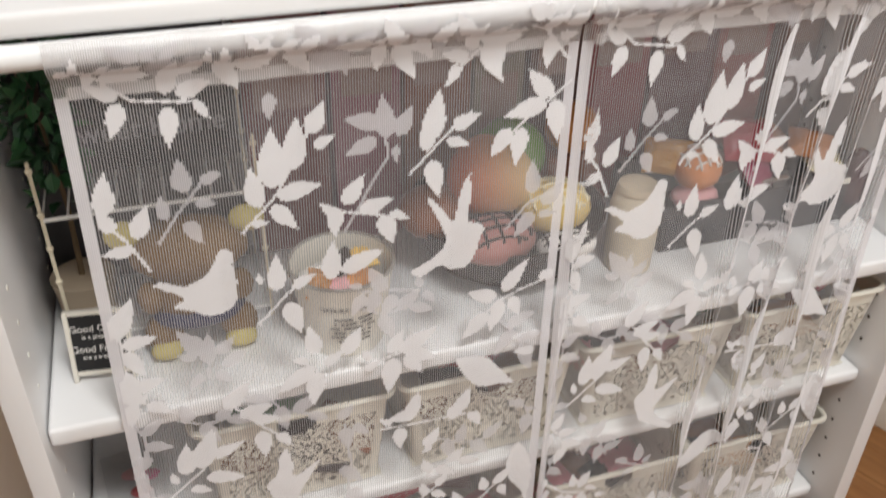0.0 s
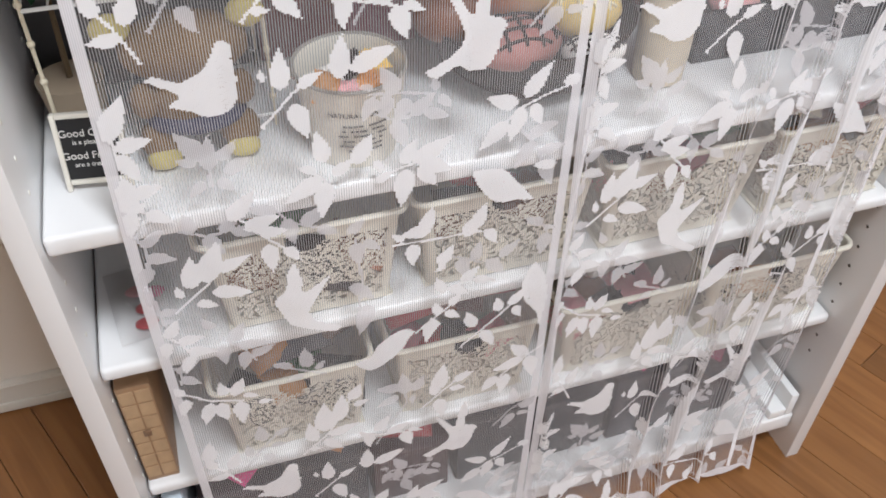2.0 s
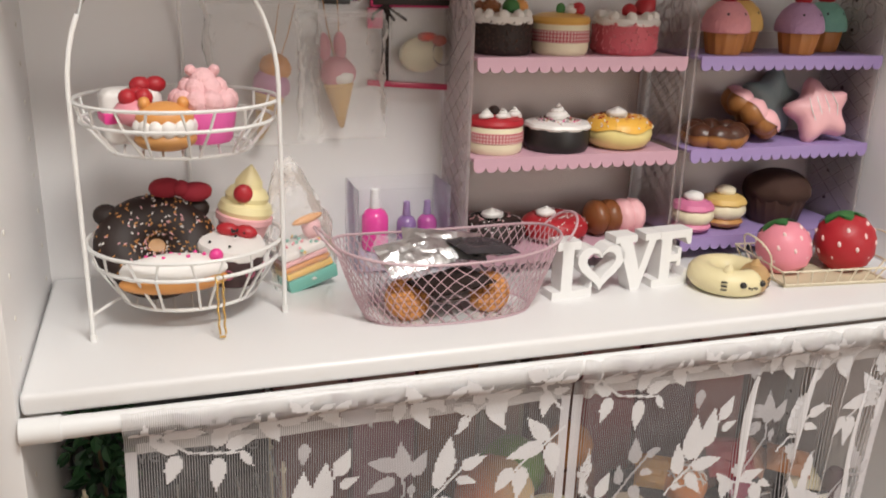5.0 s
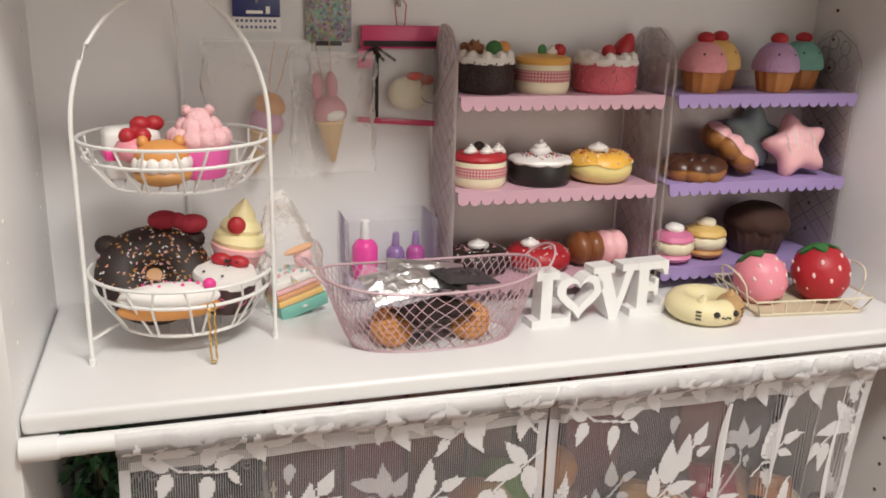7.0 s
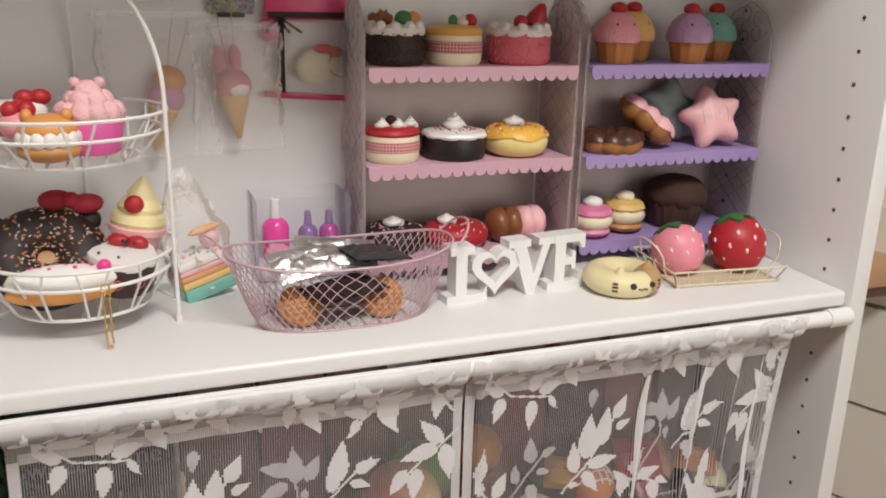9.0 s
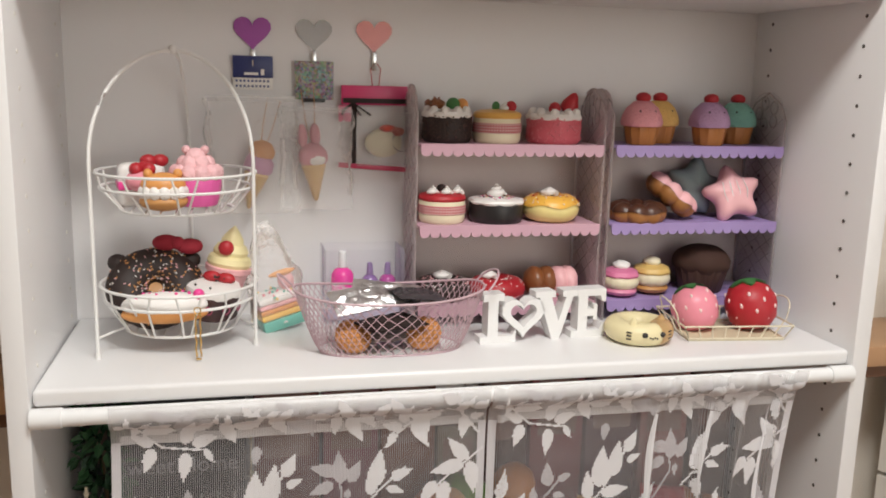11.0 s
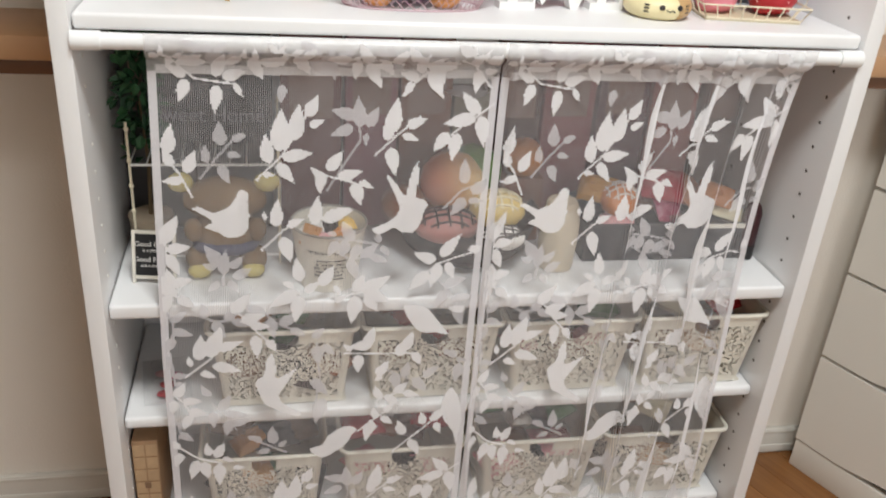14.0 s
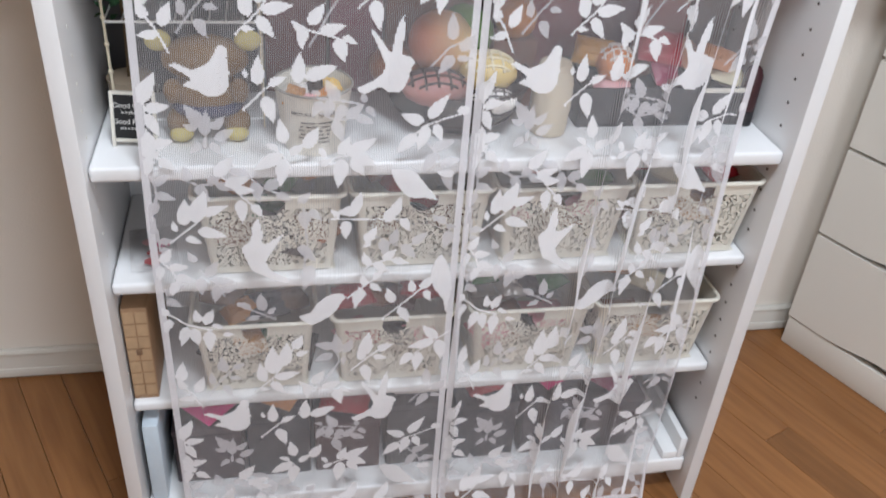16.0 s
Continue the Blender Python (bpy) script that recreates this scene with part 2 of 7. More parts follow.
SHEER = cloth("sheer_voile", 0.45, 0.0, 0.0020, (0.86, 0.84, 0.86), fine=(0.15, 0.8))
HEM = cloth("folded_hem", 0.88, 0.72, 0.0014, (0.86, 0.84, 0.87))
TOPHEM = cloth("doubled_voile", 0.66, 0.22, 0.0015, (0.86, 0.85, 0.87))
GATHER = cloth("gathered_hem", 0.85, 0.5, 0.0016, (0.90, 0.89, 0.91))
PLEAT = cloth("layered_voile", 0.98, 0.86, 0.0018, (0.93, 0.92, 0.94))
MOTIF = cloth("woven_motif", 0.97, 0.86, 0.0012, (0.90, 0.89, 0.91))
MOTIF_THIN = cloth("thin_woven_motif", 0.72, 0.50, 0.0014, (0.82, 0.80, 0.83))

# ---------- the room ----------
WALL_Y, BACK_Y, LEFT_X, RIGHT_X, CEIL_Z = 0.425, -2.6, -2.2, 1.85, 2.4

g = Geo()
g.box(LEFT_X - 0.1, RIGHT_X + 0.1, BACK_Y - 0.1, WALL_Y + 0.1, -0.06, -0.0125)
floor = solid("floor", g, DARK, "golden brown wooden strip floor, lightly polished", "floor", kind="structure", smooth=False)
g = Geo()
g.box(LEFT_X - 0.1, RIGHT_X + 0.1, WALL_Y, WALL_Y + 0.1, 0, CEIL_Z)
solid("wall_north", g, WALL, "beige textured wallpaper wall behind the shelf", "wall", kind="structure", smooth=False)
g = Geo()
g.box(RIGHT_X, RIGHT_X + 0.1, BACK_Y, WALL_Y, 0, CEIL_Z)
solid("wall_east", g, WALL, "plain beige wallpapered wall", "wall", kind="structure", smooth=False)
g = Geo()
g.box(LEFT_X - 0.1, LEFT_X, BACK_Y, WALL_Y, 0, CEIL_Z)
solid("wall_west", g, WALL, "plain beige wallpapered wall", "wall", kind="structure", smooth=False)
g = Geo()  # unseen wall behind the camera, with a wide window opening added for daylight
WX0, WX1, WZ0, WZ1 = 0.1, 1.8, 0.8, 2.1
g.box(LEFT_X, WX0, BACK_Y - 0.1, BACK_Y, 0, CEIL_Z)
g.box(WX1, RIGHT_X, BACK_Y - 0.1, BACK_Y, 0, CEIL_Z)
g.box(WX0, WX1, BACK_Y - 0.1, BACK_Y, 0, WZ0)
g.box(WX0, WX1, BACK_Y - 0.1, BACK_Y, WZ1, CEIL_Z)
solid("wall_south", g, WALL, "plain beige wall, out of view, with a wide assumed window opening", "wall", kind="structure", smooth=False)
g = Geo()
g.box(LEFT_X, RIGHT_X, BACK_Y, WALL_Y, CEIL_Z, CEIL_Z + 0.08)
solid("ceiling", g, CEIL, "white papered ceiling", "ceiling", kind="structure", smooth=False)
# skirting along the wall behind
g = Geo()
g.box(LEFT_X, RIGHT_X, WALL_Y - 0.012, WALL_Y - 0.0005, 0.0, 0.062, 0.002)
g.box(LEFT_X, RIGHT_X, WALL_Y - 0.015, WALL_Y - 0.0115, 0.004, 0.022, 0.001)
g.box(LEFT_X, RIGHT_X, WALL_Y - 0.014, WALL_Y - 0.0115, 0.052, 0.059, 0.001)
solid("baseboard", g, TRIM, "cream skirting board with a moulded profile", "baseboard", kind="structure")
# wooden ledge on the wall
g = Geo()
g.box(LEFT_X, RIGHT_X, 0.27, WALL_Y - 0.0005, 0.872, 0.905, 0.003)
g.box(LEFT_X, RIGHT_X, 0.285, WALL_Y - 0.0005, 0.85, 0.8715, 0.001, slot=1)
solid("trim_ledge", g, [LEDGE, mat("ledge_underside", (0.16, 0.075, 0.04), 0.4, var=0.12)], "pale orange pine wall ledge with a darker underside strip", "ledge", kind="structure")
g = Geo()
g.box(-2.0, -0.56, 0.365, 0.4245, 1.0, 1.06, 0.003)
solid("rail", g, DARK, "black rail on the wall above the ledge", "rail", kind="structure")

# ---------- the shelf unit ----------
XI, YF, YB = 0.432, -0.014, 0.24
DECK, S1, S2, S3, S4 = 1.0, 0.662, 0.490, 0.281, 0.085
TOP_Z = 1.385
unit = thing("shelf_unit", T(0, 0, 0), "tall white laminate bookcase with adjustable shelves and peg holes", "bookcase")
for sx in (-1, 1):
    g = Geo()
    g.box(min(sx * XI, sx * (XI + 0.02)), max(sx * XI, sx * (XI + 0.02)), YF, YB + 0.012, 0.0, 1.78, 0.0012)
    side = part("side_panel", g, WHITE, unit)
    # drilled rows for the shelf pegs, front and back
    for y in (0.028, 0.205):
        for i in range(46):
            z = 0.2 + i * 0.0325
            if z > 1.72 or any(abs(z - s) < 0.014 for s in (DECK - 0.008, S1 - 0.01, S2 - 0.01, S3 - 0.01)):
                continue
            h = Geo()
            h.lathe([(0.0022, 0), (0.0022, 0.0006), (0.0012, 0.0006)], 8, m=T(sx * (XI - 0.0006), y, z, 0, sx * 90, 0))
            ob = part("peg_hole", h, HOLE if sx > 0 else TRIM, side)
g = Geo()
g.box(-XI, XI, YB, YB + 0.006, 0.05, 1.76)
part("back_panel", g, mat("back_board", (0.78, 0.765, 0.765), 0.45, var=0.03, scale=5), unit)


def board(z, y0, th, name, r=0.004):
    g = Geo()
    g.box(-XI + 0.0015, XI - 0.0015, y0, YB - 0.001, z - th, z, r, seg=3)
    return part(name, g, WHITE, unit)


board(DECK, -0.009, 0.017, "shelf", 0.0045)
board(S1, 0.0, 0.019, "shelf")
board(S2, 0.012, 0.017, "shelf", 0.005)
board(S3, 0.02, 0.017, "shelf", 0.005)
board(S4, 0.004, 0.03, "bottom_shelf")
board(TOP_Z + 0.018, 0.0, 0.018, "shelf")
board(1.779, 0.0, 0.02, "top_board")
g = Geo()
g.box(-XI + 0.002, XI - 0.002, 0.05, 0.062, 0.0, 0.054)
part("kick_board", g, WHITE, unit)

# tension rod under the deck
rod = thing("tension_rod", T(0, -0.0125, 0.9738), "white plastic tension rod between the side panels", "rod")
g = Geo()
g.tube([(-0.43, 0, 0), (-0.385, 0, 0)], 0.0085, 16)
part("outer_tube", g, PLASTIC, rod)
g = Geo()
g.tube([(-0.385, 0, 0), (0.41, 0, 0)], 0.0082, 16)
part("inner_tube", g, PLASTIC, rod)
for x0, x1 in ((-0.4318, -0.404), (0.404, 0.4318)):
    g = Geo()
    g.tube([(x0, 0, 0), (x0 + 0.001, 0, 0), (x1 - 0.001, 0, 0), (x1, 0, 0)], 0.0098, 18)
    part("end_cap", g, PLASTIC, rod)

# ---------- the curtain ----------
CUR_TOP, CUR_BOT, CW = 0.9845, 0.03, 0.368


def ridge(u, c, w, h):
    return h * math.exp(-((u - c) / w) ** 2)


def fold_left(u, z):
    """How far the left half stands out from its plane."""
    d = 0.0016 * math.sin(u * 34 + 0.5) + 0.001 * math.sin(u * 71 + z * 3)
    return d


def fold_right(u, z):
    k = 0.55 + 0.9 * (0.98 - z)
    d = 0.002 * math.sin(u * 40 + z * 2) * k
    d += ridge(u, 0.008 + 0.006 * math.sin(z * 9), 0.005, 0.006)
    d += ridge(u, 0.182 + 0.05 * (z - 0.7), 0.006, 0.011) * k
    d += ridge(u, 0.243 + 0.07 * (z - 0.7), 0.005, 0.014) * k
    d += ridge(u, 0.292 + 0.03 * (z - 0.7), 0.007, 0.011) * k
    d += ridge(u, 0.350 - 0.02 * (z - 0.7), 0.005, 0.009)
    return d


def edge_x(u, z, right):
    """The half's lean: its outer edge drifts as it falls."""
    drop = CUR_TOP - z
    if right:
        lean = -0.013 * math.sin(min(1, drop / 0.26) * math.pi / 2) - 0.004 * math.sin(drop * 8)
        x = 0.0072 + u * 0.989 + lean * (u / CW) ** 2
        fall = min(1, drop / 0.2)
        for c, s in ((0.182, 0.05), (0.243, 0.07), (0.292, 0.03)):
            q = (u - c - s * (z - 0.7)) / 0.005
            x -= 0.003 * fall * q * math.exp(-q * q)
        return x
    return -0.363 + u - 0.012 * min(1, drop * 2.5) * (1 - u / CW)


def place(u, z, right, lift=0.0):
    d = fold_right(u, z) if right else fold_left(u, z)
    gather = 0.0006 * math.sin(u * 95 + 2 * math.sin(u * 31)) * max(0, 1 - (CUR_TOP - z) / 0.12)
    base = -0.0035 - 0.006 * max(0, 1 - (CUR_TOP - z) / 0.05)
    if z > 0.956:
        base -= 0.0125 * math.sin(min(1, (z - 0.956) / 0.012) * math.pi / 2)
    if z < 0.1:
        base -= 0.02 * (0.1 - z) / 0.1
    return (edge_x(u, z, right), base - abs(d) - gather - lift, z)


def sheet(u0, u1, z0, z1, right, nu, nz, lift=0.0, wavy=0.0):
    nu = nu * 2 if nu > 50 and right else nu
    vs, fs, uvs = [], [], []
    for j in range(nz + 1):
        for i in range(nu + 1):
            u = u0 + (u1 - u0) * i / nu
            lo = z0 + (wavy * (math.sin(u * 55) + 0.6 * math.sin(u * 23 + 1)) if wavy else 0)
            z = lo + (z1 - lo) * j / nz
            vs.append(place(u, z, right, lift))
            uvs.append((u, z))
    for j in range(nz):
        for i in range(nu):
            a = j * (nu + 1) + i
            fs.append((a, a + 1, a + nu + 2, a + nu + 1))
    return vs, fs, uvs


def cloth_part(name, pieces, m, parent, label="", kind=""):
    vs, fs, uvs = [], [], []
    for a, b, c in pieces:
        o = len(vs)
        vs += a
        fs += [tuple(i + o for i in q) for q in b]
        uvs += c
    me = bpy.data.meshes.new(name)
    me.from_pydata(vs, [], fs)
    me.materials.append(m)
    lay = me.uv_layers.new(name="UVMap")
    for lp in me.loops:
        lay.data[lp.index].uv = uvs[lp.vertex_index]
    me.polygons.foreach_set("use_smooth", [True] * len(me.polygons))
    ob = new(name, me)
    ob.parent = parent
    return tagged(ob, label, kind=kind)


class Print:
    """One repeat of the woven print: leaves, stems and birds, in millimetres across and up."""

    def __init__(self):
        self.leaf, self.thin = [], []

    def outline(self, pts, thin=False):
        (self.thin if thin else self.leaf).append(pts)


PRINT = Print()


def leaf(x, z, ang, ln, thin, wide=0.46):
    """A pointed leaf with a toothed edge."""
    a = radians(ang)
    ca, sa = math.cos(a), math.sin(a)
    n = max(7, int(ln / 2.2))
    shape = []
    for i in range(n + 1):
        s = i / n
        k = math.sin(math.pi * s ** 0.72) ** 0.85 * (1 - 0.25 * s)
        shape.append((s, max(0.02, k * 1.1)))
    w = ln * wide * 0.5
    top = [(x + ca * ln * s - sa * w * k, z + sa * ln * s + ca * w * k) for s, k in shape]
    bot = [(x + ca * ln * s + sa * w * k * 0.92, z + sa * ln * s - ca * w * k * 0.92) for s, k in shape]
    PRINT.outline(top + bot[::-1], thin)


def stem(pts, thin):
    w = 1.2
    n = len(pts)
    a, b = [], []
    for i, (x, z) in enumerate(pts):
        x0, z0 = pts[max(0, i - 1)]
        x1, z1 = pts[min(n - 1, i + 1)]
        d = math.hypot(x1 - x0, z1 - z0)
        nx, nz = -(z1 - z0) / d * w, (x1 - x0) / d * w
        a.append((x + nx, z + nz))
        b.append((x - nx, z - nz))
    PRINT.outline(a + b[::-1], thin)


def sprig(line, leaves, thin=0):
    stem(line, bool(thin))
    for x, z, ang, ln in leaves:
        leaf(x, z, ang, ln, bool(thin), 0.54 if ln < 30 else 0.46)


# vine along the rod pocket
sprig([(22, 957), (46, 936), (88, 930)], [(38, 935, -110, 26), (38, 938, 150, 22), (68, 929, -95, 30), (66, 938, 70, 30), (74, 936, 20, 26), (86, 930, -60, 15), (30, 950, 40, 20)])
sprig([(262, 920), (285, 945), (318, 962)], [(282, 946, 95, 22), (290, 948, -60, 34), (272, 936, -112, 18), (296, 952, 15, 28), (280, 940, 165, 22)])
sprig([(120, 960), (160, 956), (200, 962)], [(135, 930, -95, 20), (150, 957, 60, 18), (165, 957, -40, 26), (190, 960, 30, 22), (185, 960, -80, 24)], 1)
sprig([(215, 958), (240, 962), (262, 955)], [(225, 960, 120, 24), (238, 960, -50, 22), (250, 958, 45, 24)])
sprig([(322, 964), (340, 955), (360, 930)], [(335, 957, 60, 18), (345, 950, -95, 26), (350, 948, 10, 16)])
VINE, PRINT = PRINT, Print()
for x0, thin in ((12, 0), (52, 1), (92, 0), (128, 0), (168, 1), (204, 0), (244, 1), (276, 0), (330, 0)):
    rv = random.Random(x0)
    dz = rv.uniform(-9, 5)
    sprig([(x0, 966 + dz), (x0 + 14, 962 + dz), (x0 + 30, 956 + dz)],
          [(x0 + dx, z + dz, ang + rv.uniform(-40, 40), ln * rv.uniform(0.7, 1.35)) for dx, z, ang, ln in
           ((4, 963, 80, 11), (10, 963, -70, 22), (16, 961, 55, 13), (20, 960, -35, 24), (28, 957, 25, 18), (2, 964, 165, 20))], thin)
POCKET, PRINT = PRINT, Print()
sprig([(107, 822), (136, 852), (167, 910)], [(133, 856, 89, 48), (148, 868, 83, 42), (161, 895, 64, 28), (163, 884, 25, 19), (135, 848, 10, 34), (130, 842, -53, 30), (121, 842, 97, 34), (113, 830, -8, 15)], 0)
sprig([(235, 851), (257, 873), (284, 897)], [(253, 877, 83, 42), (250, 869, 97, 25), (269, 885, 24, 24), (265, 875, -18, 19), (252, 861, -78, 35)], 0)
sprig([(316, 873), (342, 894), (368, 915)], [(350, 900, 131, 33), (346, 896, -169, 37), (352, 898, -82, 37), (326, 878, -97, 34), (316, 879, -125, 28)], 0)
sprig([(184, 808), (219, 869), (215, 903)], [(219, 884, 97, 35), (215, 896, 166, 29), (211, 884, -157, 26), (227, 884, 67, 26), (225, 877, -90, 14)], 1)
sprig([(179, 828), (200, 822), (233, 812)], [(177, 832, -92, 26), (185, 832, 58, 28), (196, 824, 17, 28), (220, 820, -28, 17), (214, 818, -74, 29), (177, 826, 135, 16)], 0)
sprig([(48, 823), (66, 848), (86, 871)], [(71, 862, 94, 27), (56, 842, 96, 20), (82, 868, 22, 18), (77, 852, -11, 16), (69, 839, -65, 23)], 1)
sprig([(40, 801), (28, 828), (13, 852)], [(16, 852, 83, 34), (20, 838, 111, 22), (34, 830, 69, 28), (31, 822, -177, 22)], 0)
sprig([(11, 728), (9, 745), (3, 758)], [(5, 745, 62, 40), (10, 737, 8, 27), (11, 732, -67, 30)], 0)
sprig([(112, 735), (137, 761), (158, 772)], [(129, 765, 88, 34), (141, 765, 25, 21), (136, 752, -74, 35), (172, 766, 86, 36), (180, 772, 22, 38), (118, 774, 105, 11)], 0)
sprig([(70, 688), (71, 713), (75, 731)], [(71, 704, 86, 32), (63, 711, 155, 17), (79, 711, 49, 21), (66, 695, -133, 19), (76, 695, -54, 19)], 1)
sprig([(212, 672), (229, 676), (250, 690)], [(227, 676, 32, 40), (219, 676, 66, 27), (221, 671, -96, 40), (232, 671, -57, 27), (196, 663, 29, 18)], 0)
sprig([(285, 679), (313, 712), (372, 732)], [(313, 717, 158, 29), (305, 703, -130, 34), (318, 712, -108, 33), (326, 714, -66, 24), (319, 722, 53, 36), (351, 730, 5, 22)], 0)
sprig([(317, 785), (337, 807), (365, 820)], [(340, 816, 94, 31), (341, 798, -123, 27), (349, 803, 46, 28), (346, 794, 0, 17)], 1)
sprig([(138, 693), (154, 678), (162, 654)], [(157, 692, 101, 32), (150, 686, 156, 17), (156, 673, -97, 38), (162, 678, 39, 22)], 0)
sprig([(24, 562), (52, 585), (71, 611)], [(41, 586, 85, 37), (52, 590, 71, 46), (62, 601, 19, 31), (56, 579, -20, 35), (42, 569, -30, 20), (32, 578, 101, 15)], 0)
sprig([(79, 662), (102, 630), (128, 603)], [(99, 633, -2, 24), (106, 620, -88, 33), (119, 614, -59, 21)], 0)
sprig([(10, 598), (11, 565), (14, 543)], [(11, 565, -3, 19), (6, 576, 90, 22), (12, 554, -13, 13)], 1)
sprig([(177, 606), (181, 551), (176, 516)], [(171, 551, -51, 32), (185, 521, -104, 40), (177, 601, -86, 28), (172, 612, 47, 21)], 1)
sprig([(209, 588), (255, 586), (302, 584)], [(236, 595, 74, 32), (283, 588, 73, 31), (293, 587, -59, 23), (251, 552, 59, 27), (258, 552, -146, 14), (227, 585, -90, 27), (220, 591, 137, 16)], 0)
sprig([(228, 464), (248, 482), (272, 501)], [(245, 479, -101, 32), (253, 484, 108, 20), (257, 487, -39, 21), (262, 493, 53, 20)], 0)
sprig([(274, 426), (303, 456), (341, 494)], [(288, 454, 108, 26), (296, 447, -63, 30), (313, 471, 100, 22), (322, 476, 44, 30), (328, 473, -67, 21)], 0)
sprig([(94, 462), (117, 451), (141, 437)], [(110, 457, 150, 20), (124, 453, 92, 28), (131, 447, 48, 15)], 1)
sprig([(4, 462), (32, 436), (61, 424)], [(12, 453, 127, 20), (12, 447, -108, 23), (31, 433, -106, 32), (38, 429, -80, 29), (46, 438, 98, 21), (53, 434, 65, 26), (57, 424, -92, 35)], 0)
sprig([(6, 705), (14, 690), (22, 670)], [(12, 692, 15, 26), (14, 690, 100, 24), (20, 676, -40, 24), (10, 680, -100, 26)])
sprig([(8, 655), (14, 640), (12, 615)], [(13, 642, 40, 22), (12, 630, -20, 24), (12, 620, -110, 24)], 1)
sprig([(8, 540), (20, 525), (30, 500)], [(12, 534, 60, 24), (18, 526, 0, 24), (24, 512, -20, 26), (26, 506, -110, 24), (10, 530, -100, 22)])
sprig([(10, 495), (14, 480), (12, 468)], [(12, 486, 30, 24), (12, 478, -40, 22)], 1)
sprig([(52, 520), (70, 500), (80, 478)], [(62, 510, 60, 26), (66, 504, -10, 30), (72, 494, -100, 26), (76, 486, 20, 24)], 1)
sprig([(40, 650), (60, 640), (84, 642)], [(50, 645, 100, 22), (58, 640, -60, 26), (70, 641, 40, 24), (80, 642, -30, 22)], 1)
sprig([(262, 560), (290, 545), (318, 548)], [(272, 555, -80, 28), (285, 548, 80, 24), (296, 546, -50, 28), (308, 547, 40, 26)], 1)
sprig([(250, 510), (262, 520), (285, 524)], [(256, 516, 110, 22), (262, 520, -40, 24), (274, 522, 50, 24), (284, 524, -15, 22)])
sprig([(318, 690), (335, 670), (345, 640)], [(326, 682, 20, 28), (330, 676, -120, 30), (338, 662, 10, 24), (342, 650, -70, 30)], 1)
sprig([(196, 730), (214, 720), (238, 724)], [(204, 726, 80, 26), (212, 720, -70, 30), (226, 722, 45, 26), (236, 724, -20, 22)], 1)
sprig([(112, 660), (124, 640), (150, 625)], [(116, 652, 160, 24), (122, 644, -80, 30), (134, 634, 30, 28), (146, 627, -35, 22)], 1)

sprig([(192, 748), (217, 745), (243, 740)], [(197, 753, 166, 13), (215, 745, 116, 28), (197, 745, -115, 22), (223, 740, -112, 25), (245, 742, 98, 15), (247, 737, -48, 17)], 1)
sprig([(333, 582), (350, 575), (356, 560)], [(350, 577, 150, 21), (350, 572, -9, 13), (354, 565, -100, 29)], 1)
for x, z, turn, size in ((152, 679, -147, 35), (180, 686, 61, 31), (196, 686, -67, 16), (233, 676, -28, 31), (79, 651, 51, 34), (89, 639, 20, 31), (14, 676, 108, 30), (14, 676, 52, 13), (354, 647, 175, 22), (244, 600, -174, 30), (275, 580, 66, 30), (61, 433, -24, 16), (73, 417, -8, 15), (251, 466, 113, 18)):
    leaf(x, z, turn, size, False, 0.52)
for x, z, turn, size in ((70, 715, 126, 33), (82, 698, 33, 25), (184, 602, -47, 21), (50, 532, 119, 19), (18, 522, 84, 18), (53, 508, -90, 26), (120, 444, -157, 19)):
    leaf(x, z, turn, size, True, 0.52)


def bird(pts):
    """A bird's outline with its corners eased into curves."""
    n, q = len(pts), []
    for i in range(n):
        a, b, c, d = pts[i - 1], pts[i], pts[(i + 1) % n], pts[(i + 2) % n]
        for f in (0.0, 0.34, 0.67):
            q.append(tuple(b[k] + 0.4 * f * (c[k] - a[k]) + (3 * (c[k] - b[k]) - 0.8 * (c[k] - a[k]) - 0.4 * (d[k] - b[k])) * f * f
                           + (2 * (b[k] - c[k]) + 0.4 * (c[k] - a[k]) + 0.4 * (d[k] - b[k])) * f ** 3 for k in (0, 1)))
    PRINT.outline(q)


bird([(40, 787), (47, 790), (61, 783), (79, 791), (89, 808), (95, 810), (99, 804), (98, 795), (100, 781), (98, 761), (88, 752), (76, 752), (63, 760), (52, 765), (60, 773)])
bird([(236, 760), (248, 766), (262, 775), (266, 790), (249, 827), (259, 820), (272, 801), (277, 828), (284, 844), (286, 824), (284, 801), (292, 798), (299, 791), (295, 785), (293, 772), (284, 755), (271, 755), (261, 761), (245, 753)])
bird([(104, 550), (115, 563), (118, 582), (125, 593), (129, 573), (129, 556), (140, 561), (153, 568), (139, 544), (132, 530), (138, 516), (159, 499), (152, 495), (131, 507), (115, 517), (109, 532)])
bird([(172, 434), (170, 441), (184, 446), (192, 461), (209, 473), (221, 474), (228, 467), (224, 462), (214, 444), (199, 432), (184, 425)])
bird([(346, 528), (354, 517), (360, 498), (363, 473), (360, 448), (358, 434), (353, 455), (340, 475), (335, 500), (339, 518)])
bird([(279, 655), (303, 654), (313, 644), (323, 630), (336, 611), (319, 615), (301, 617), (286, 634)])
REPEAT = 512


WEFT, WARP = 1.8, 1.5  # one woven cell of the print, across and up, in millimetres


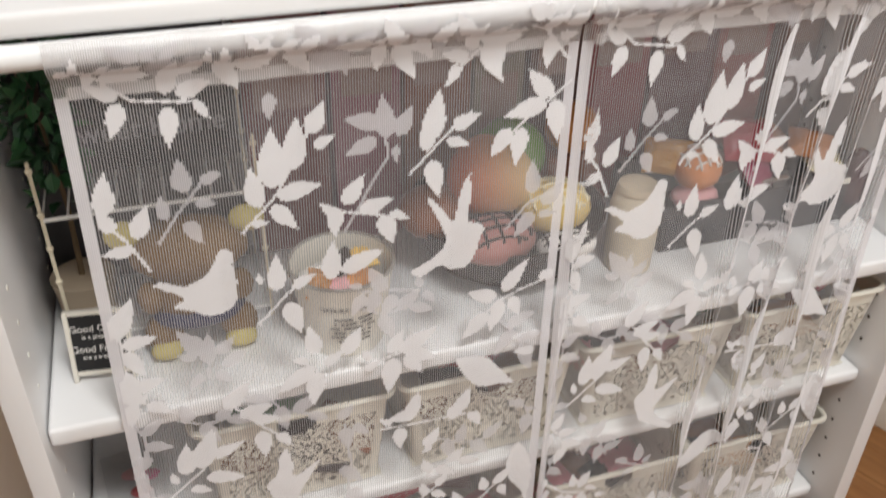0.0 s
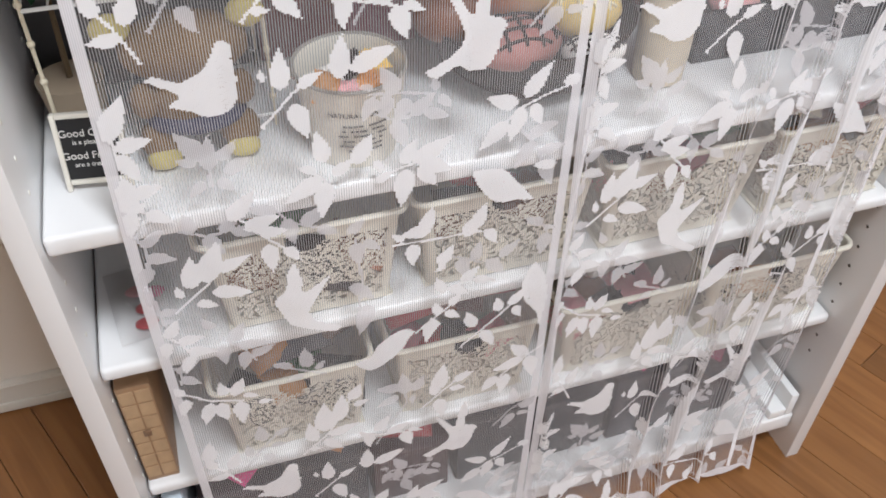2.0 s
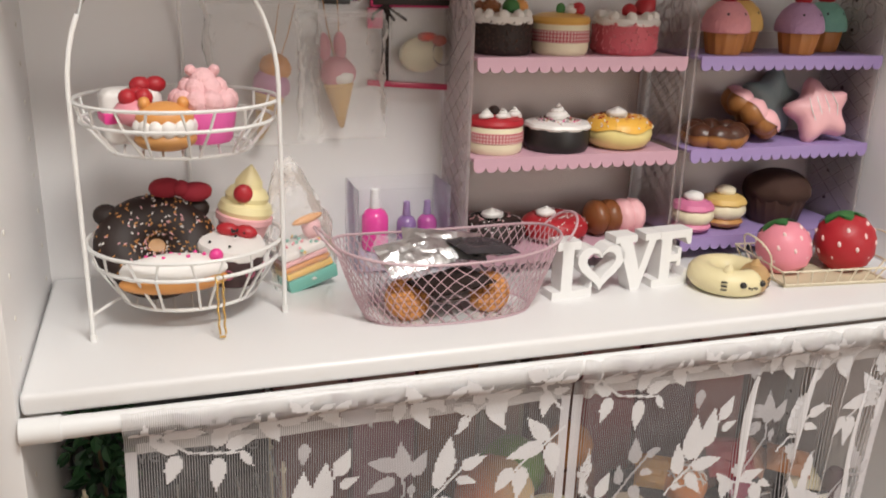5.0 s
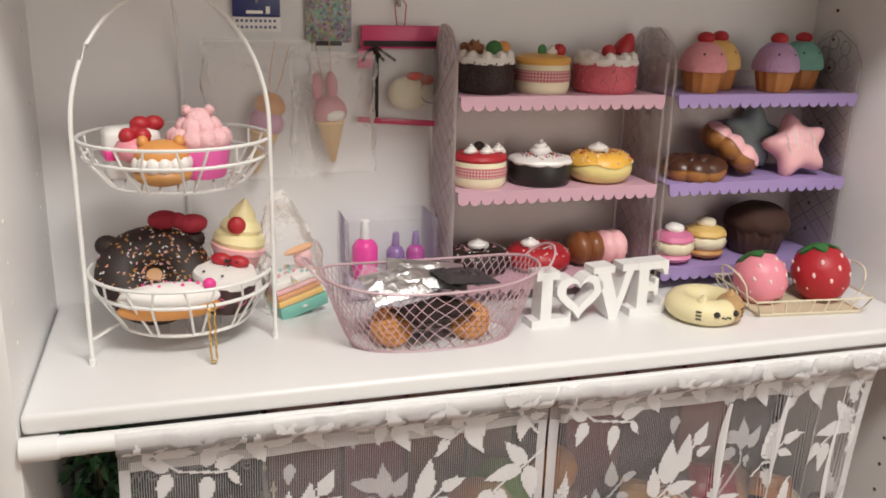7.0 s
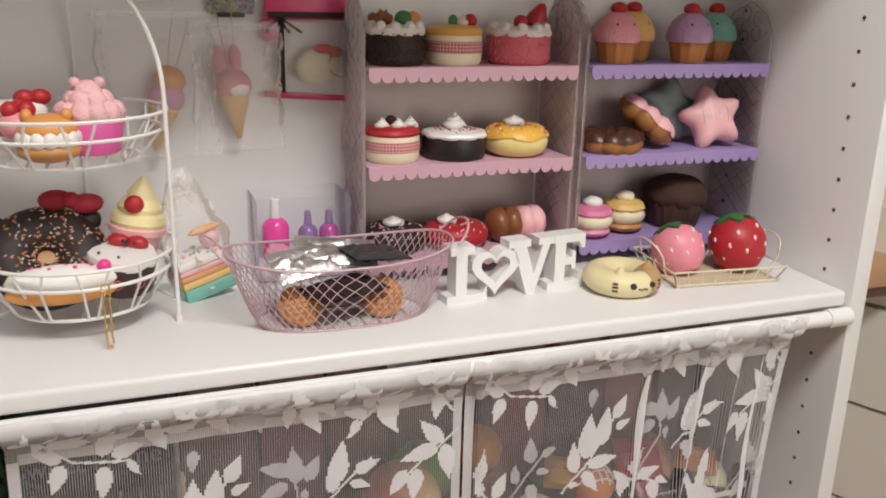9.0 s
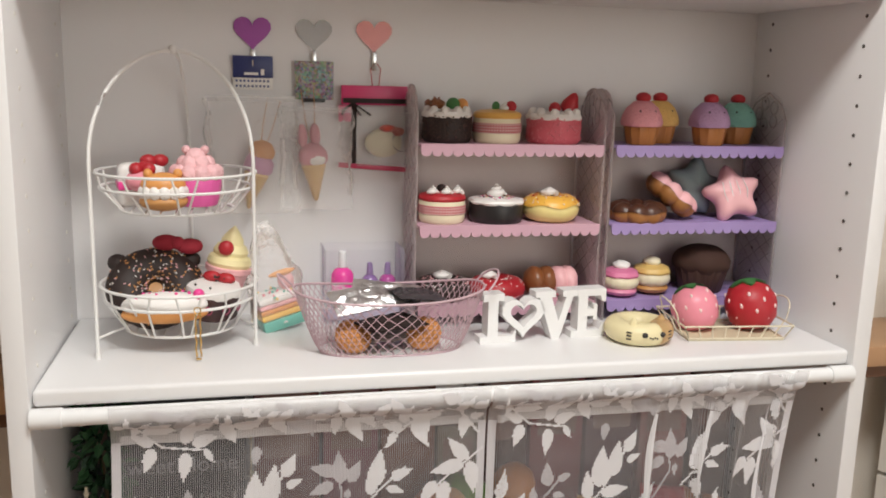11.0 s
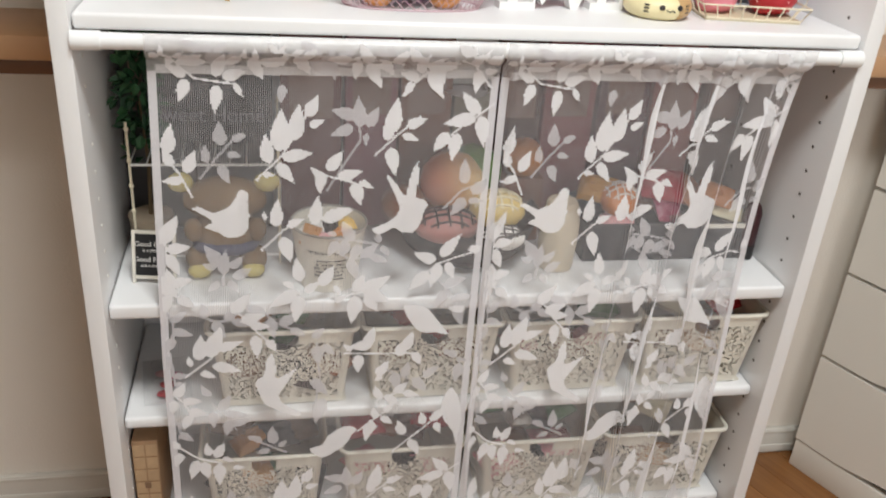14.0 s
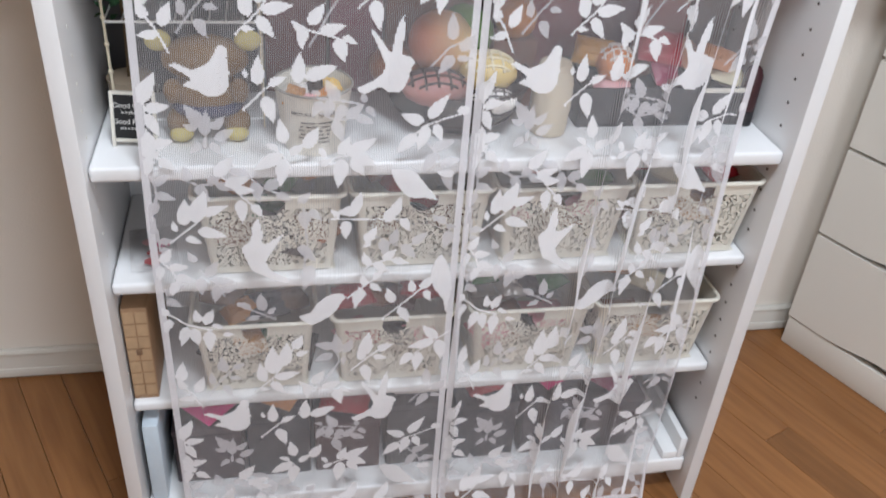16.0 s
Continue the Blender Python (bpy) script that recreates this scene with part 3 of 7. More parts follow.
def woven(outlines):
    """The cells of the weave that the outlines cover, so that every edge is stepped as the loom steps it."""
    cells = set()
    for pts in outlines:
        zs = [z for _, z in pts]
        for k in range(math.floor(min(zs) / WARP), math.ceil(max(zs) / WARP)):
            zc = (k + 0.5) * WARP
            cross = []
            for (x0, z0), (x1, z1) in zip(pts, pts[1:] + pts[:1]):
                if (z0 <= zc) != (z1 <= zc):
                    cross.append(x0 + (x1 - x0) * (zc - z0) / (z1 - z0))
            cross.sort()
            for x0, x1 in zip(cross[::2], cross[1::2]):
                i0 = round(x0 / WEFT)
                for i in range(i0, max(i0 + 1, round(x1 / WEFT))):
                    cells.add((k, i))
    return cells


def printed(outlines, right, shift, lift):
    """Lays the woven cells of a print on a half of the curtain, following its folds."""
    vs, fs, uvs = [], [], []
    rows = {}
    for k, i in woven(outlines):
        if 2 <= i * WEFT <= 364 and 36 < k * WARP + shift < 981:
            rows.setdefault(k, []).append(i)
    for k, run in rows.items():
        run.sort()
        while run:
            n = 1
            while n < len(run) and n < 3 and run[n] == run[0] + n:
                n += 1
            o = len(vs)
            u0, u1 = run[0] * WEFT / 1000, (run[0] + n) * WEFT / 1000
            z0, z1 = (k * WARP + shift) / 1000, ((k + 1) * WARP + shift) / 1000
            for u, z in ((u0, z0), (u1, z0), (u1, z1), (u0, z1)):
                vs.append(place(u, z, right, lift))
                uvs.append((u, z))
            fs.append((o, o + 1, o + 2, o + 3))
            del run[:n]
    return vs, fs, uvs


curtain = thing("cafe_curtain", T(0, 0, 0), "white sheer cafe curtain woven with birds and leaves", "curtain")
for right in (False, True):
    half = cloth_part("panel", [sheet(0.006, CW - 0.006, CUR_BOT, 0.943, right, 120, 60, wavy=0.007 if right else 0.002)], SHEER, curtain, "sheer white voile half")
    cloth_part("rod_pocket", [sheet(0.0, CW, 0.9432, CUR_TOP, right, 160, 10, 0.0006)], TOPHEM, half)
    cloth_part("side_hem", [sheet(0.0, 0.0085, CUR_BOT, 0.943, right, 4, 50, 0.0008)], HEM, half)
    cloth_part("side_hem", [sheet(CW - 0.0085, CW, CUR_BOT, 0.943, right, 4, 50, 0.0008)], HEM, half)
    cloth_part("bottom_hem", [sheet(0.0085, CW - 0.0085, CUR_BOT - 0.004, CUR_BOT + 0.007, right, 90, 2, 0.0012, 0.007 if right else 0.002)], HEM, half)
    cloth_part("seam_band", [sheet(0.0085, CW - 0.0085, 0.9405, 0.9500, right, 120, 3, 0.0012)], GATHER, half)
    for q, (c, s, w) in enumerate(((0.182, 0.05, 0.0042), (0.243, 0.07, 0.0055), (0.292, 0.03, 0.0046), (0.335, 0.01, 0.0032)) if right else ()):
        vs, fs, uvs = [], [], []
        for j in range(91):
            z = 0.94 - 0.9 * j / 90
            ww = w * max(0.05, math.sin(j * 0.17 + q * 1.9) * 0.7 + 0.35)
            for e in (-1, -0.3, 0.4, 1):
                u = c + s * (z - 0.7) + e * ww + 0.0022 * math.sin(z * 19 + q * 2.1) + 0.001 * math.sin(z * 47 + q)
                vs.append(place(u, z, right, 0.0026 + 0.0008 * (1 - e * e)))
                uvs.append((u, z))
        for j in range(90):
            for i in range(3):
                a = j * 4 + i
                fs.append((a, a + 1, a + 5, a + 4))
        cloth_part("pleat", [(vs, fs, uvs)], PLEAT, half, "layered voile pleat")
    cloth_part("woven_motif", [printed(POCKET.leaf, right, 0, 0.0018)], MOTIF, half, "dense white woven leaves along the rod pocket", "stuff")
    cloth_part("thin_motif", [printed(POCKET.thin, right, 0, 0.0012)], MOTIF_THIN, half, "half-sheer woven leaves along the rod pocket", "stuff")
    cloth_part("woven_motif", [printed(VINE.leaf, right, 0, 0.0022)], MOTIF, half, "dense white woven vine below the rod pocket", "stuff")
    cloth_part("thin_motif", [printed(VINE.thin, right, 0, 0.0014)], MOTIF_THIN, half, "half-sheer woven vine below the rod pocket", "stuff")
    for s in (0, -REPEAT):
        cloth_part("woven_motif", [printed(PRINT.leaf, right, s, 0.0018)], MOTIF, half, "dense white woven leaves and birds", "stuff")
        cloth_part("thin_motif", [printed(PRINT.thin, right, s, 0.0012)], MOTIF_THIN, half, "half-sheer woven leaves", "stuff")

# ---------- chest of drawers ----------
CH = T(0.825, 0.374, 0, 0, 0, -66.2)  # its front runs along local x, its body lies towards local +y
chest = thing("chest_of_drawers", CH, "tall cream lacquered chest of drawers with scooped finger pulls", "chest")
CWID, CDEP = 0.9, 0.35
g = Geo()
g.box(0.003, CWID - 0.003, 0.034, CDEP, 0.0, 1.0, 0.002)
part("carcass", g, DRAWER, chest)
g = Geo()
g.box(0.0, CWID, 0.004, 0.0215, 0.0, 0.068, 0.003)
part("plinth", g, DRAWER, chest)
# dark colour painted for the shadow inside the scooped pulls
PULL_SHADE = mat("pull_recess_shade", (0.16, 0.14, 0.12), 0.6)
zs = [0.072, 0.281, 0.468, 0.645, 0.82, 0.985]
for z0, z1 in zip(zs[:-1], zs[1:]):
    for a, b in ((0.0, CWID / 2 - 0.0015), (CWID / 2 + 0.0015, CWID)):
        n = 22
        base = []
        for i in range(n + 1):
            x = a + (b - a) * i / n
            t = abs(x - (a + b) / 2) / ((b - a) * 0.32)
            base.append((x, z0 + (0.016 * (1 + math.cos(min(1, t) * math.pi)) / 2 if t < 1 else 0)))
        g = Geo()
        g.prism(base + [(b, z1 - 0.008), (a, z1 - 0.008)], 0.02)
        front = part("drawer_front", g, DRAWER, chest, smooth=False)
        ease = front.modifiers.new("eased_edge", "BEVEL")
        ease.width, ease.segments, ease.limit_method = 0.004, 3, "ANGLE"
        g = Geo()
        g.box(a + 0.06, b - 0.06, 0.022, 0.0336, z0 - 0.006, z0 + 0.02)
        part("pull_shadow_block", g, PULL_SHADE, chest)

# ---------- floor strips ----------
plank = Geo().box(0.0004, 0.9096, 0.0004, 0.0702, -0.0124, 0.0, 0.0007, seg=1).mesh("plank", FLOORWOOD, False)
lay = T(-0.718, 0.418, 0, 0, 0, -66.5)
for k in range(-60, 60):
    for j in range(-6, 6):
        m = lay @ T(0.91 * (j + (k * 0.37) % 1), 0.0706 * k, 0)
        ends = [m @ Vector((x, y, 0)) for x in (0, 0.91) for y in (0, 0.0706)]
        inside = [LEFT_X < p.x < RIGHT_X and BACK_Y < p.y < WALL_Y for p in ends]
        data = plank
        if not all(inside):
            b = bmesh.new()
            b.from_mesh(plank)
            inv = m.inverted()
            for co, no in (((LEFT_X, 0, 0), (-1, 0, 0)), ((RIGHT_X, 0, 0), (1, 0, 0)), ((0, BACK_Y, 0), (0, -1, 0)), ((0, WALL_Y, 0), (0, 1, 0))):
                if b.verts:
                    bmesh.ops.bisect_plane(b, geom=[*b.verts, *b.edges, *b.faces], plane_co=inv @ Vector(co), plane_no=inv.to_3x3() @ Vector(no), clear_outer=True)
            if len(b.faces) < 3:
                b.free()
                continue
            data = plank.copy()
            b.to_mesh(data)
            b.free()
        ob = new("plank", data)
        ob.parent = floor
        ob.matrix_basis = m

# ---------- materials of the small things ----------
COLS = {}


def col(r, g, b, rough=0.42, var=0.07, bump=0.12, scale=60, metal=0.0):
    """A foam, icing or paint colour, made once."""
    key = (r, g, b, rough, metal)
    if key not in COLS:
        COLS[key] = mat("paint_%d" % len(COLS), (r, g, b), rough, metal, var=var, scale=scale, bump=bump, bscale=350)
    return COLS[key]


def fluff(r, g, b, rough):
    """Matt foam with a coarse, brushed relief."""
    return mat("fluffy_foam", (r, g, b), 0.85, var=0.12, scale=110, bump=1.0, bscale=260)


CHOC = col(0.020, 0.009, 0.007, 0.6)
BROWN = col(0.22, 0.075, 0.025, 0.38)
TAN = col(0.55, 0.27, 0.09, 0.45)
CREAM = col(0.80, 0.72, 0.52, 0.5)
ICING = col(0.83, 0.80, 0.77, 0.45)
PINK = col(0.80, 0.30, 0.36, 0.42)
PALEPINK = col(0.84, 0.46, 0.48, 0.42)
RED = col(0.43, 0.018, 0.028, 0.46)
HOT = col(0.82, 0.06, 0.30, 0.35)
YELLOW = col(0.83, 0.55, 0.14, 0.42)
ORANGE = col(0.70, 0.31, 0.09, 0.45)
LAV = col(0.42, 0.27, 0.56, 0.45)
MINT = col(0.20, 0.50, 0.42, 0.45)
GREEN = col(0.045, 0.17, 0.045, 0.6)
BLACK = col(0.015, 0.013, 0.014, 0.4)
WIREW = col(0.80, 0.79, 0.77, 0.4, bump=0)
WIREP = col(0.56, 0.39, 0.43, 0.4, bump=0)
WIREC = col(0.74, 0.66, 0.50, 0.4, bump=0)
GOLD = mat("gold_chain", (0.75, 0.50, 0.16), 0.25, 1.0, var=0.1)
STEEL = mat("steel", (0.6, 0.6, 0.6), 0.25, 1.0, var=0.08)
SHELFPINK = mat("pink_shelf_board", (0.60, 0.36, 0.44), 0.38, var=0.05)
SHELFLAV = mat("lavender_shelf_board", (0.36, 0.26, 0.52), 0.38, var=0.05)
SPRINKLE = [ICING, YELLOW, HOT, MINT, ORANGE]


def film(name, tint, cover, rough=0.06, bump=0.6, ior=1.45):
    """Clear wrap or acrylic: mostly see-through, with a glossy skin."""
    m = bpy.data.materials.new(name)
    m.use_nodes = True
    nt = m.node_tree
    nt.nodes.clear()
    out = nt.nodes.new("ShaderNodeOutputMaterial")
    tr = nt.nodes.new("ShaderNodeBsdfTransparent")
    pr = nt.nodes.new("ShaderNodeBsdfPrincipled")
    pr.inputs["Base Color"].default_value = (*tint, 1)
    pr.inputs["Roughness"].default_value = rough
    fr = nt.nodes.new("ShaderNodeFresnel")
    fr.inputs[0].default_value = ior
    ad = nt.nodes.new("ShaderNodeMath")
    ad.use_clamp = True
    ad.inputs[1].default_value = cover
    nt.links.new(fr.outputs[0], ad.inputs[0])
    tc = nt.nodes.new("ShaderNodeTexCoord")
    nz = nt.nodes.new("ShaderNodeTexNoise")
    nz.inputs["Scale"].default_value = 70
    nz.inputs["Detail"].default_value = 3
    nt.links.new(tc.outputs["Object"], nz.inputs["Vector"])
    bp = nt.nodes.new("ShaderNodeBump")
    bp.inputs["Strength"].default_value = bump
    bp.inputs["Distance"].default_value = 0.004
    nt.links.new(nz.outputs["Fac"], bp.inputs["Height"])
    nt.links.new(bp.outputs["Normal"], pr.inputs["Normal"])
    nt.links.new(bp.outputs["Normal"], fr.inputs["Normal"])
    mx = nt.nodes.new("ShaderNodeMixShader")
    nt.links.new(ad.outputs[0], mx.inputs[0])
    nt.links.new(tr.outputs[0], mx.inputs[1])
    nt.links.new(pr.outputs[0], mx.inputs[2])
    nt.links.new(mx.outputs[0], out.inputs[0])
    return m


WRAP = film("clear_wrap", (0.88, 0.86, 0.85), 0.06, 0.09, 1.0)
ACRYL = film("clear_acrylic", (0.72, 0.66, 0.68), 0.01, 0.12, 0.02, 1.14)
ACRYL_ETCH = film("etched_acrylic", (0.78, 0.68, 0.67), 0.14, 0.3, 0.1, 1.16)
BAG = film("crinkled_bag", (0.92, 0.89, 0.87), 0.14, 0.16, 1.0)
BACK_SHADE = film("back_shade_tint", (0.72, 0.52, 0.46), 0.12, 0.35, 0.02, 1.2)
BOXCLEAR = film("lilac_acrylic", (0.62, 0.56, 0.68), 0.02, 0.06, 0.02, 1.22)


def sprinkles(parent, n, c, R, r, squash, seed, mats=SPRINKLE, ln=0.0024, th=0.0006, dome=False):
    """Sugar strands strewn over the upper side of a ring or a dome."""
    rnd = random.Random(seed)
    g = Geo()
    for _ in range(n):
        a = rnd.uniform(0, 2 * math.pi)
        t = rnd.uniform(0.12, 0.88) * math.pi
        if dome:
            t = rnd.uniform(0.0, 0.42) * math.pi
            d = Vector((math.sin(t) * math.cos(a), math.sin(t) * math.sin(a), math.cos(t)))
            p = Vector((c[0] + d.x * R, c[1] + d.y * R, c[2] + d.z * r))
        else:
            d = Vector((math.cos(t) * math.cos(a), math.cos(t) * math.sin(a), math.sin(t)))
            p = Vector((c[0] + R * math.cos(a) + r * d.x, c[1] + R * math.sin(a) + r * d.y, c[2] + r * d.z * squash))
        w = Vector((rnd.uniform(-1, 1), rnd.uniform(-1, 1), rnd.uniform(-1, 1)))
        w = (w - d * w.dot(d)).normalized() * ln / 2
        p = p + d * th * 0.6
        g.tube([p - w, p + w], th, 4, rnd.randrange(len(mats)))
    return part("sprinkles", g, mats, parent, kind="stuff")


def donut(at, R, r, dough, icing, label, squash=0.85, n=60, seed=1, mats=SPRINKLE, group="toy donuts", lobes=0, skirt=0.15):
    t = thing("toy_donut", at, label, "toy donut", group)
    g = Geo()
    g.torus((0, 0, r * squash), R, r, squash=squash, n=64 if lobes else 32, lobes=lobes, depth=0.36 if lobes else 0)
    part("ring", g, dough, t)
    if icing:
        g = Geo()
        g.torus((0, 0, r * squash), R, r, squash=squash, top=True, lift=0.0013, k=12, n=64 if lobes else 32, lobes=lobes, depth=0.36 if lobes else 0, skirt=-0.08 if lobes else skirt)
        part("icing", g, icing, t)
    if n:
        sprinkles(t, n, (0, 0, r * squash), R, r + 0.0014, squash, seed, mats)
    return t


def cream_swirl(r, h, turns=3, slot=0):
    g = Geo()
    pts = []
    for i in range(turns * 14 + 1):
        f = i / (turns * 14)
        a = f * turns * 2 * math.pi
        q = r * (1 - f) * 0.75
        pts.append((q * math.cos(a), q * math.sin(a), r * 0.3 + f * h))
    g.tube(pts, r * 0.36, 8, slot, taper=0.25)
    return g


def round_cake(at, r, h, body, top, label, band=None, seed=1, fruit=(), crumbs=None, drip=True, n=0):
    """A small round cake: body, iced top, ribbon and fruit."""
    t = thing("toy_cake", at, label, "toy cake", "toy cakes")
    g = Geo()
    g.lathe([(r * 0.9, 0), (r * 0.98, 0.003), (r, 0.008), (r * 1.0, h * 0.8), (r * 0.97, h * 0.92), (r * 0.85, h)], 32)
    body_ob = part("cake_body", g, body, t)
    if crumbs:
        g = Geo()
        rnd = random.Random(seed)
        for _ in range(320):
            a, z = rnd.uniform(0, 6.283), rnd.uniform(0.003, h * 0.95)
            g.ball((r * math.cos(a), r * math.sin(a), z), rnd.uniform(0.0006, 0.0014), 0, 5)
        part("crumbs", g, crumbs, t, kind="stuff")
    if band:
        g = Geo()
        g.lathe([(r * 1.012, h * 0.36), (r * 1.03, h * 0.38), (r * 1.03, h * 0.68), (r * 1.012, h * 0.7)], 32, close=False)
        part("ribbon", g, band, t, "gingham ribbon")
    if top:
        g = Geo()
        prof = [(r * 0.99, h * 0.86), (r * 1.03, h * 0.95), (r * 0.98, h * 1.06), (r * 0.7, h * 1.14), (r * 0.3, h * 1.17), (0.0008, h * 1.18)]
        g.lathe(prof, 40, lobes=9 if drip else 0, depth=0.035)
        part("icing", g, top, t)
    if n:
        sprinkles(t, n, (0, 0, h * 0.9), r * 0.98, h * 0.3, 1, seed, [CHOC, BLACK, HOT, TAN], 0.0016, 0.0007, True)
    for kind, x, y, s, m in fruit:
        g = Geo()
        z = h * 1.12
        if kind == "ball":
            nut = m is BROWN
            g.ball((x, y, z + s * 0.7), s, n=16, lump=0.7 if nut else 0.0, seed=x * 900)
            part("nut" if nut else "berry", g, m, t)
        elif kind == "cone":
            g.lathe([(s * 0.5, 0), (s * 0.9, s * 0.3), (s * 0.8, s), (s * 0.35, s * 1.9), (0.0005, s * 2.1)], 14, m=T(x, y, z, 12, 20, 0))
            part("strawberry", g, m, t)
        elif kind == "swirl":
            g = cream_swirl(s, s * 1.2)
            for i, p in enumerate(g.v):
                g.v[i] = (p[0] + x, p[1] + y, p[2] + z - s * 0.2)
            part("cream", g, m, t)
        elif kind == "leaf":
            g.ball((x, y, z + s), s, n=10, squash=(1, 0.35, 1.2))
            part("garnish", g, m, t)
        elif kind == "dots":
            for k in range(10):
                a = 2 * math.pi * k / 10
                g.ball((r * 0.82 * math.cos(a), r * 0.82 * math.sin(a), h * 1.1), s, n=10, lump=0.2, seed=k)
            part("cream_rim", g, m, t)
    return t


def gingham():
    m = bpy.data.materials.new("gingham")
    m.use_nodes = True
    nt = m.node_tree
    b = nt.nodes["Principled BSDF"]
    tc = nt.nodes.new("ShaderNodeTexCoord")
    sx = nt.nodes.new("ShaderNodeSeparateXYZ")
    nt.links.new(tc.outputs["Object"], sx.inputs[0])
    at = nt.nodes.new("ShaderNodeMath")
    at.operation = "ARCTAN2"
    nt.links.new(sx.outputs[0], at.inputs[0])
    nt.links.new(sx.outputs[1], at.inputs[1])
    vals = []
    for sock, k in ((at.outputs[0], 55.0), (sx.outputs[2], 1900.0)):
        a = nt.nodes.new("ShaderNodeMath")
        a.operation = "MULTIPLY"
        a.inputs[1].default_value = k
        nt.links.new(sock, a.inputs[0])
        s = nt.nodes.new("ShaderNodeMath")
        s.operation = "SINE"
        nt.links.new(a.outputs[0], s.inputs[0])
        c = nt.nodes.new("ShaderNodeMath")
        c.operation = "GREATER_THAN"
        c.inputs[1].default_value = 0.0
        nt.links.new(s.outputs[0], c.inputs[0])
        vals.append(c.outputs[0])
    ad = nt.nodes.new("ShaderNodeMath")
    nt.links.new(vals[0], ad.inputs[0])
    nt.links.new(vals[1], ad.inputs[1])
    r = nt.nodes.new("ShaderNodeMapRange")
    r.inputs[2].default_value = 2
    nt.links.new(ad.outputs[0], r.inputs[0])
    mx = nt.nodes.new("ShaderNodeMix")
    mx.data_type = "RGBA"
    mx.inputs[6].default_value = (0.66, 0.48, 0.44, 1)
    mx.inputs[7].default_value = (0.45, 0.03, 0.07, 1)
    nt.links.new(r.outputs[0], mx.inputs[0])
    nt.links.new(mx.outputs[2], b.inputs["Base Color"])
    b.inputs["Roughness"].default_value = 0.8
    return m


GING = gingham()

# ---------- clear shelves with pink and lavender boards ----------
SHY0, SHY1 = 0.148, 0.236
LEVELS = (1.025, 1.1215, 1.2165)


def display(x0, x1, board_mat, label):
    t = thing("display_shelf", T((x0 + x1) / 2, SHY0, DECK), label, "display shelf", "clear-sided display shelves")
    w, dep = (x1 - x0) / 2, SHY1 - SHY0
    for z in LEVELS:
        g = Geo()
        g.box(-w + 0.003, w - 0.003, 0.0, dep, z - DECK - 0.003, z - DECK, 0.0005)
        bd = part("shelf_board", g, board_mat, t)
        g = Geo()
        n, k = 18, 6
        pts = [(-w + 0.003, z - DECK + 0.001)]
        step = (2 * w - 0.006) / n
        low = []
        for i in range(n):
            for j in range(k + 1):
                a = math.pi * j / k
                low.append((-w + 0.003 + step * (i + 0.5 - 0.5 * math.cos(a)), z - DECK - 0.0075 - 0.0062 * math.sin(a)))
        g.prism(pts + low + [(w - 0.003, z - DECK + 0.001)], 0.0022, m=T(0, -0.0024, 0))
        part("scalloped_edge", g, board_mat, bd, smooth=False)
    # added sheet: its tint stands for the shade the boards throw behind them
    part("back_shade_sheet", Geo().box(-w + 0.003, w - 0.003, dep + 0.0003, dep + 0.0015, 0.0, 0.235), BACK_SHADE, t, "added tinted sheet standing for the shade behind the boards")
    for sx in (-1, 1):
        g = Geo()
        prof = [(0.0, 0.0), (dep, 0.0), (dep, 0.262)]
        for i in range(9):
            a = math.pi * i / 8
            prof.append((dep / 2 + 0.034 * math.cos(a), 0.262 + 0.022 * math.sin(a)))
        prof += [(0.0, 0.25)]
        m = T(sx * w, 0, 0, 0, 0, 90)
        g.prism(prof, 0.0022, m=m)
        sd = part("side_panel", g, ACRYL, t, "clear acrylic side with lattice relief", smooth=False)
        g = Geo()
        for i in range(10):
            for s in (-1, 1):
                z = 0.03 + i * 0.019
                g.tube([(sx * w - 0.0015, 0.01 if s > 0 else dep - 0.01, z), (sx * w - 0.0015, dep - 0.01 if s > 0 else 0.01, z + 0.05)], 0.0008, 4)
        for q in range(5):
            g.torus((0, 0, 0), 0.008, 0.0013, n=14, k=5, m=T(sx * w - 0.0015, dep / 2 + 0.018 * math.cos(q * 1.2566), 0.256 + 0.014 * math.sin(q * 1.2566), 0, 90, 0))
        g.tube([(sx * w - 0.001, 0.002, 0.0), (sx * w - 0.001, 0.002, 0.25), (sx * w - 0.001, dep / 2 - 0.03, 0.268), (sx * w - 0.001, dep / 2, 0.283), (sx * w - 0.001, dep / 2 + 0.03, 0.268), (sx * w - 0.001, dep - 0.002, 0.25)], 0.0012, 6)
        part("lattice", g, ACRYL_ETCH, sd)
    return t


display(-0.042, 0.187, SHELFPINK, "clear acrylic display shelf with three pink scalloped boards")
display(0.197, 0.4285, SHELFLAV, "clear acrylic display shelf with three lavender scalloped boards")
L1, L2, L3 = LEVELS
CY = 0.188
# top boards
round_cake(T(0.0, CY, L3 + 0.0002), 0.029, 0.034, CHOC, ICING, "dark chocolate toy cake with cream and candied fruit on top", crumbs=col(0.05, 0.02, 0.014, 0.6), seed=3,
           fruit=[("ball", 0.005, -0.008, 0.0085, GREEN), ("ball", 0.017, -0.002, 0.008, ORANGE), ("ball", -0.014, -0.006, 0.008, BROWN), ("ball", -0.02, 0.004, 0.007, BROWN), ("dots", 0, 0, 0.0055, ICING)])
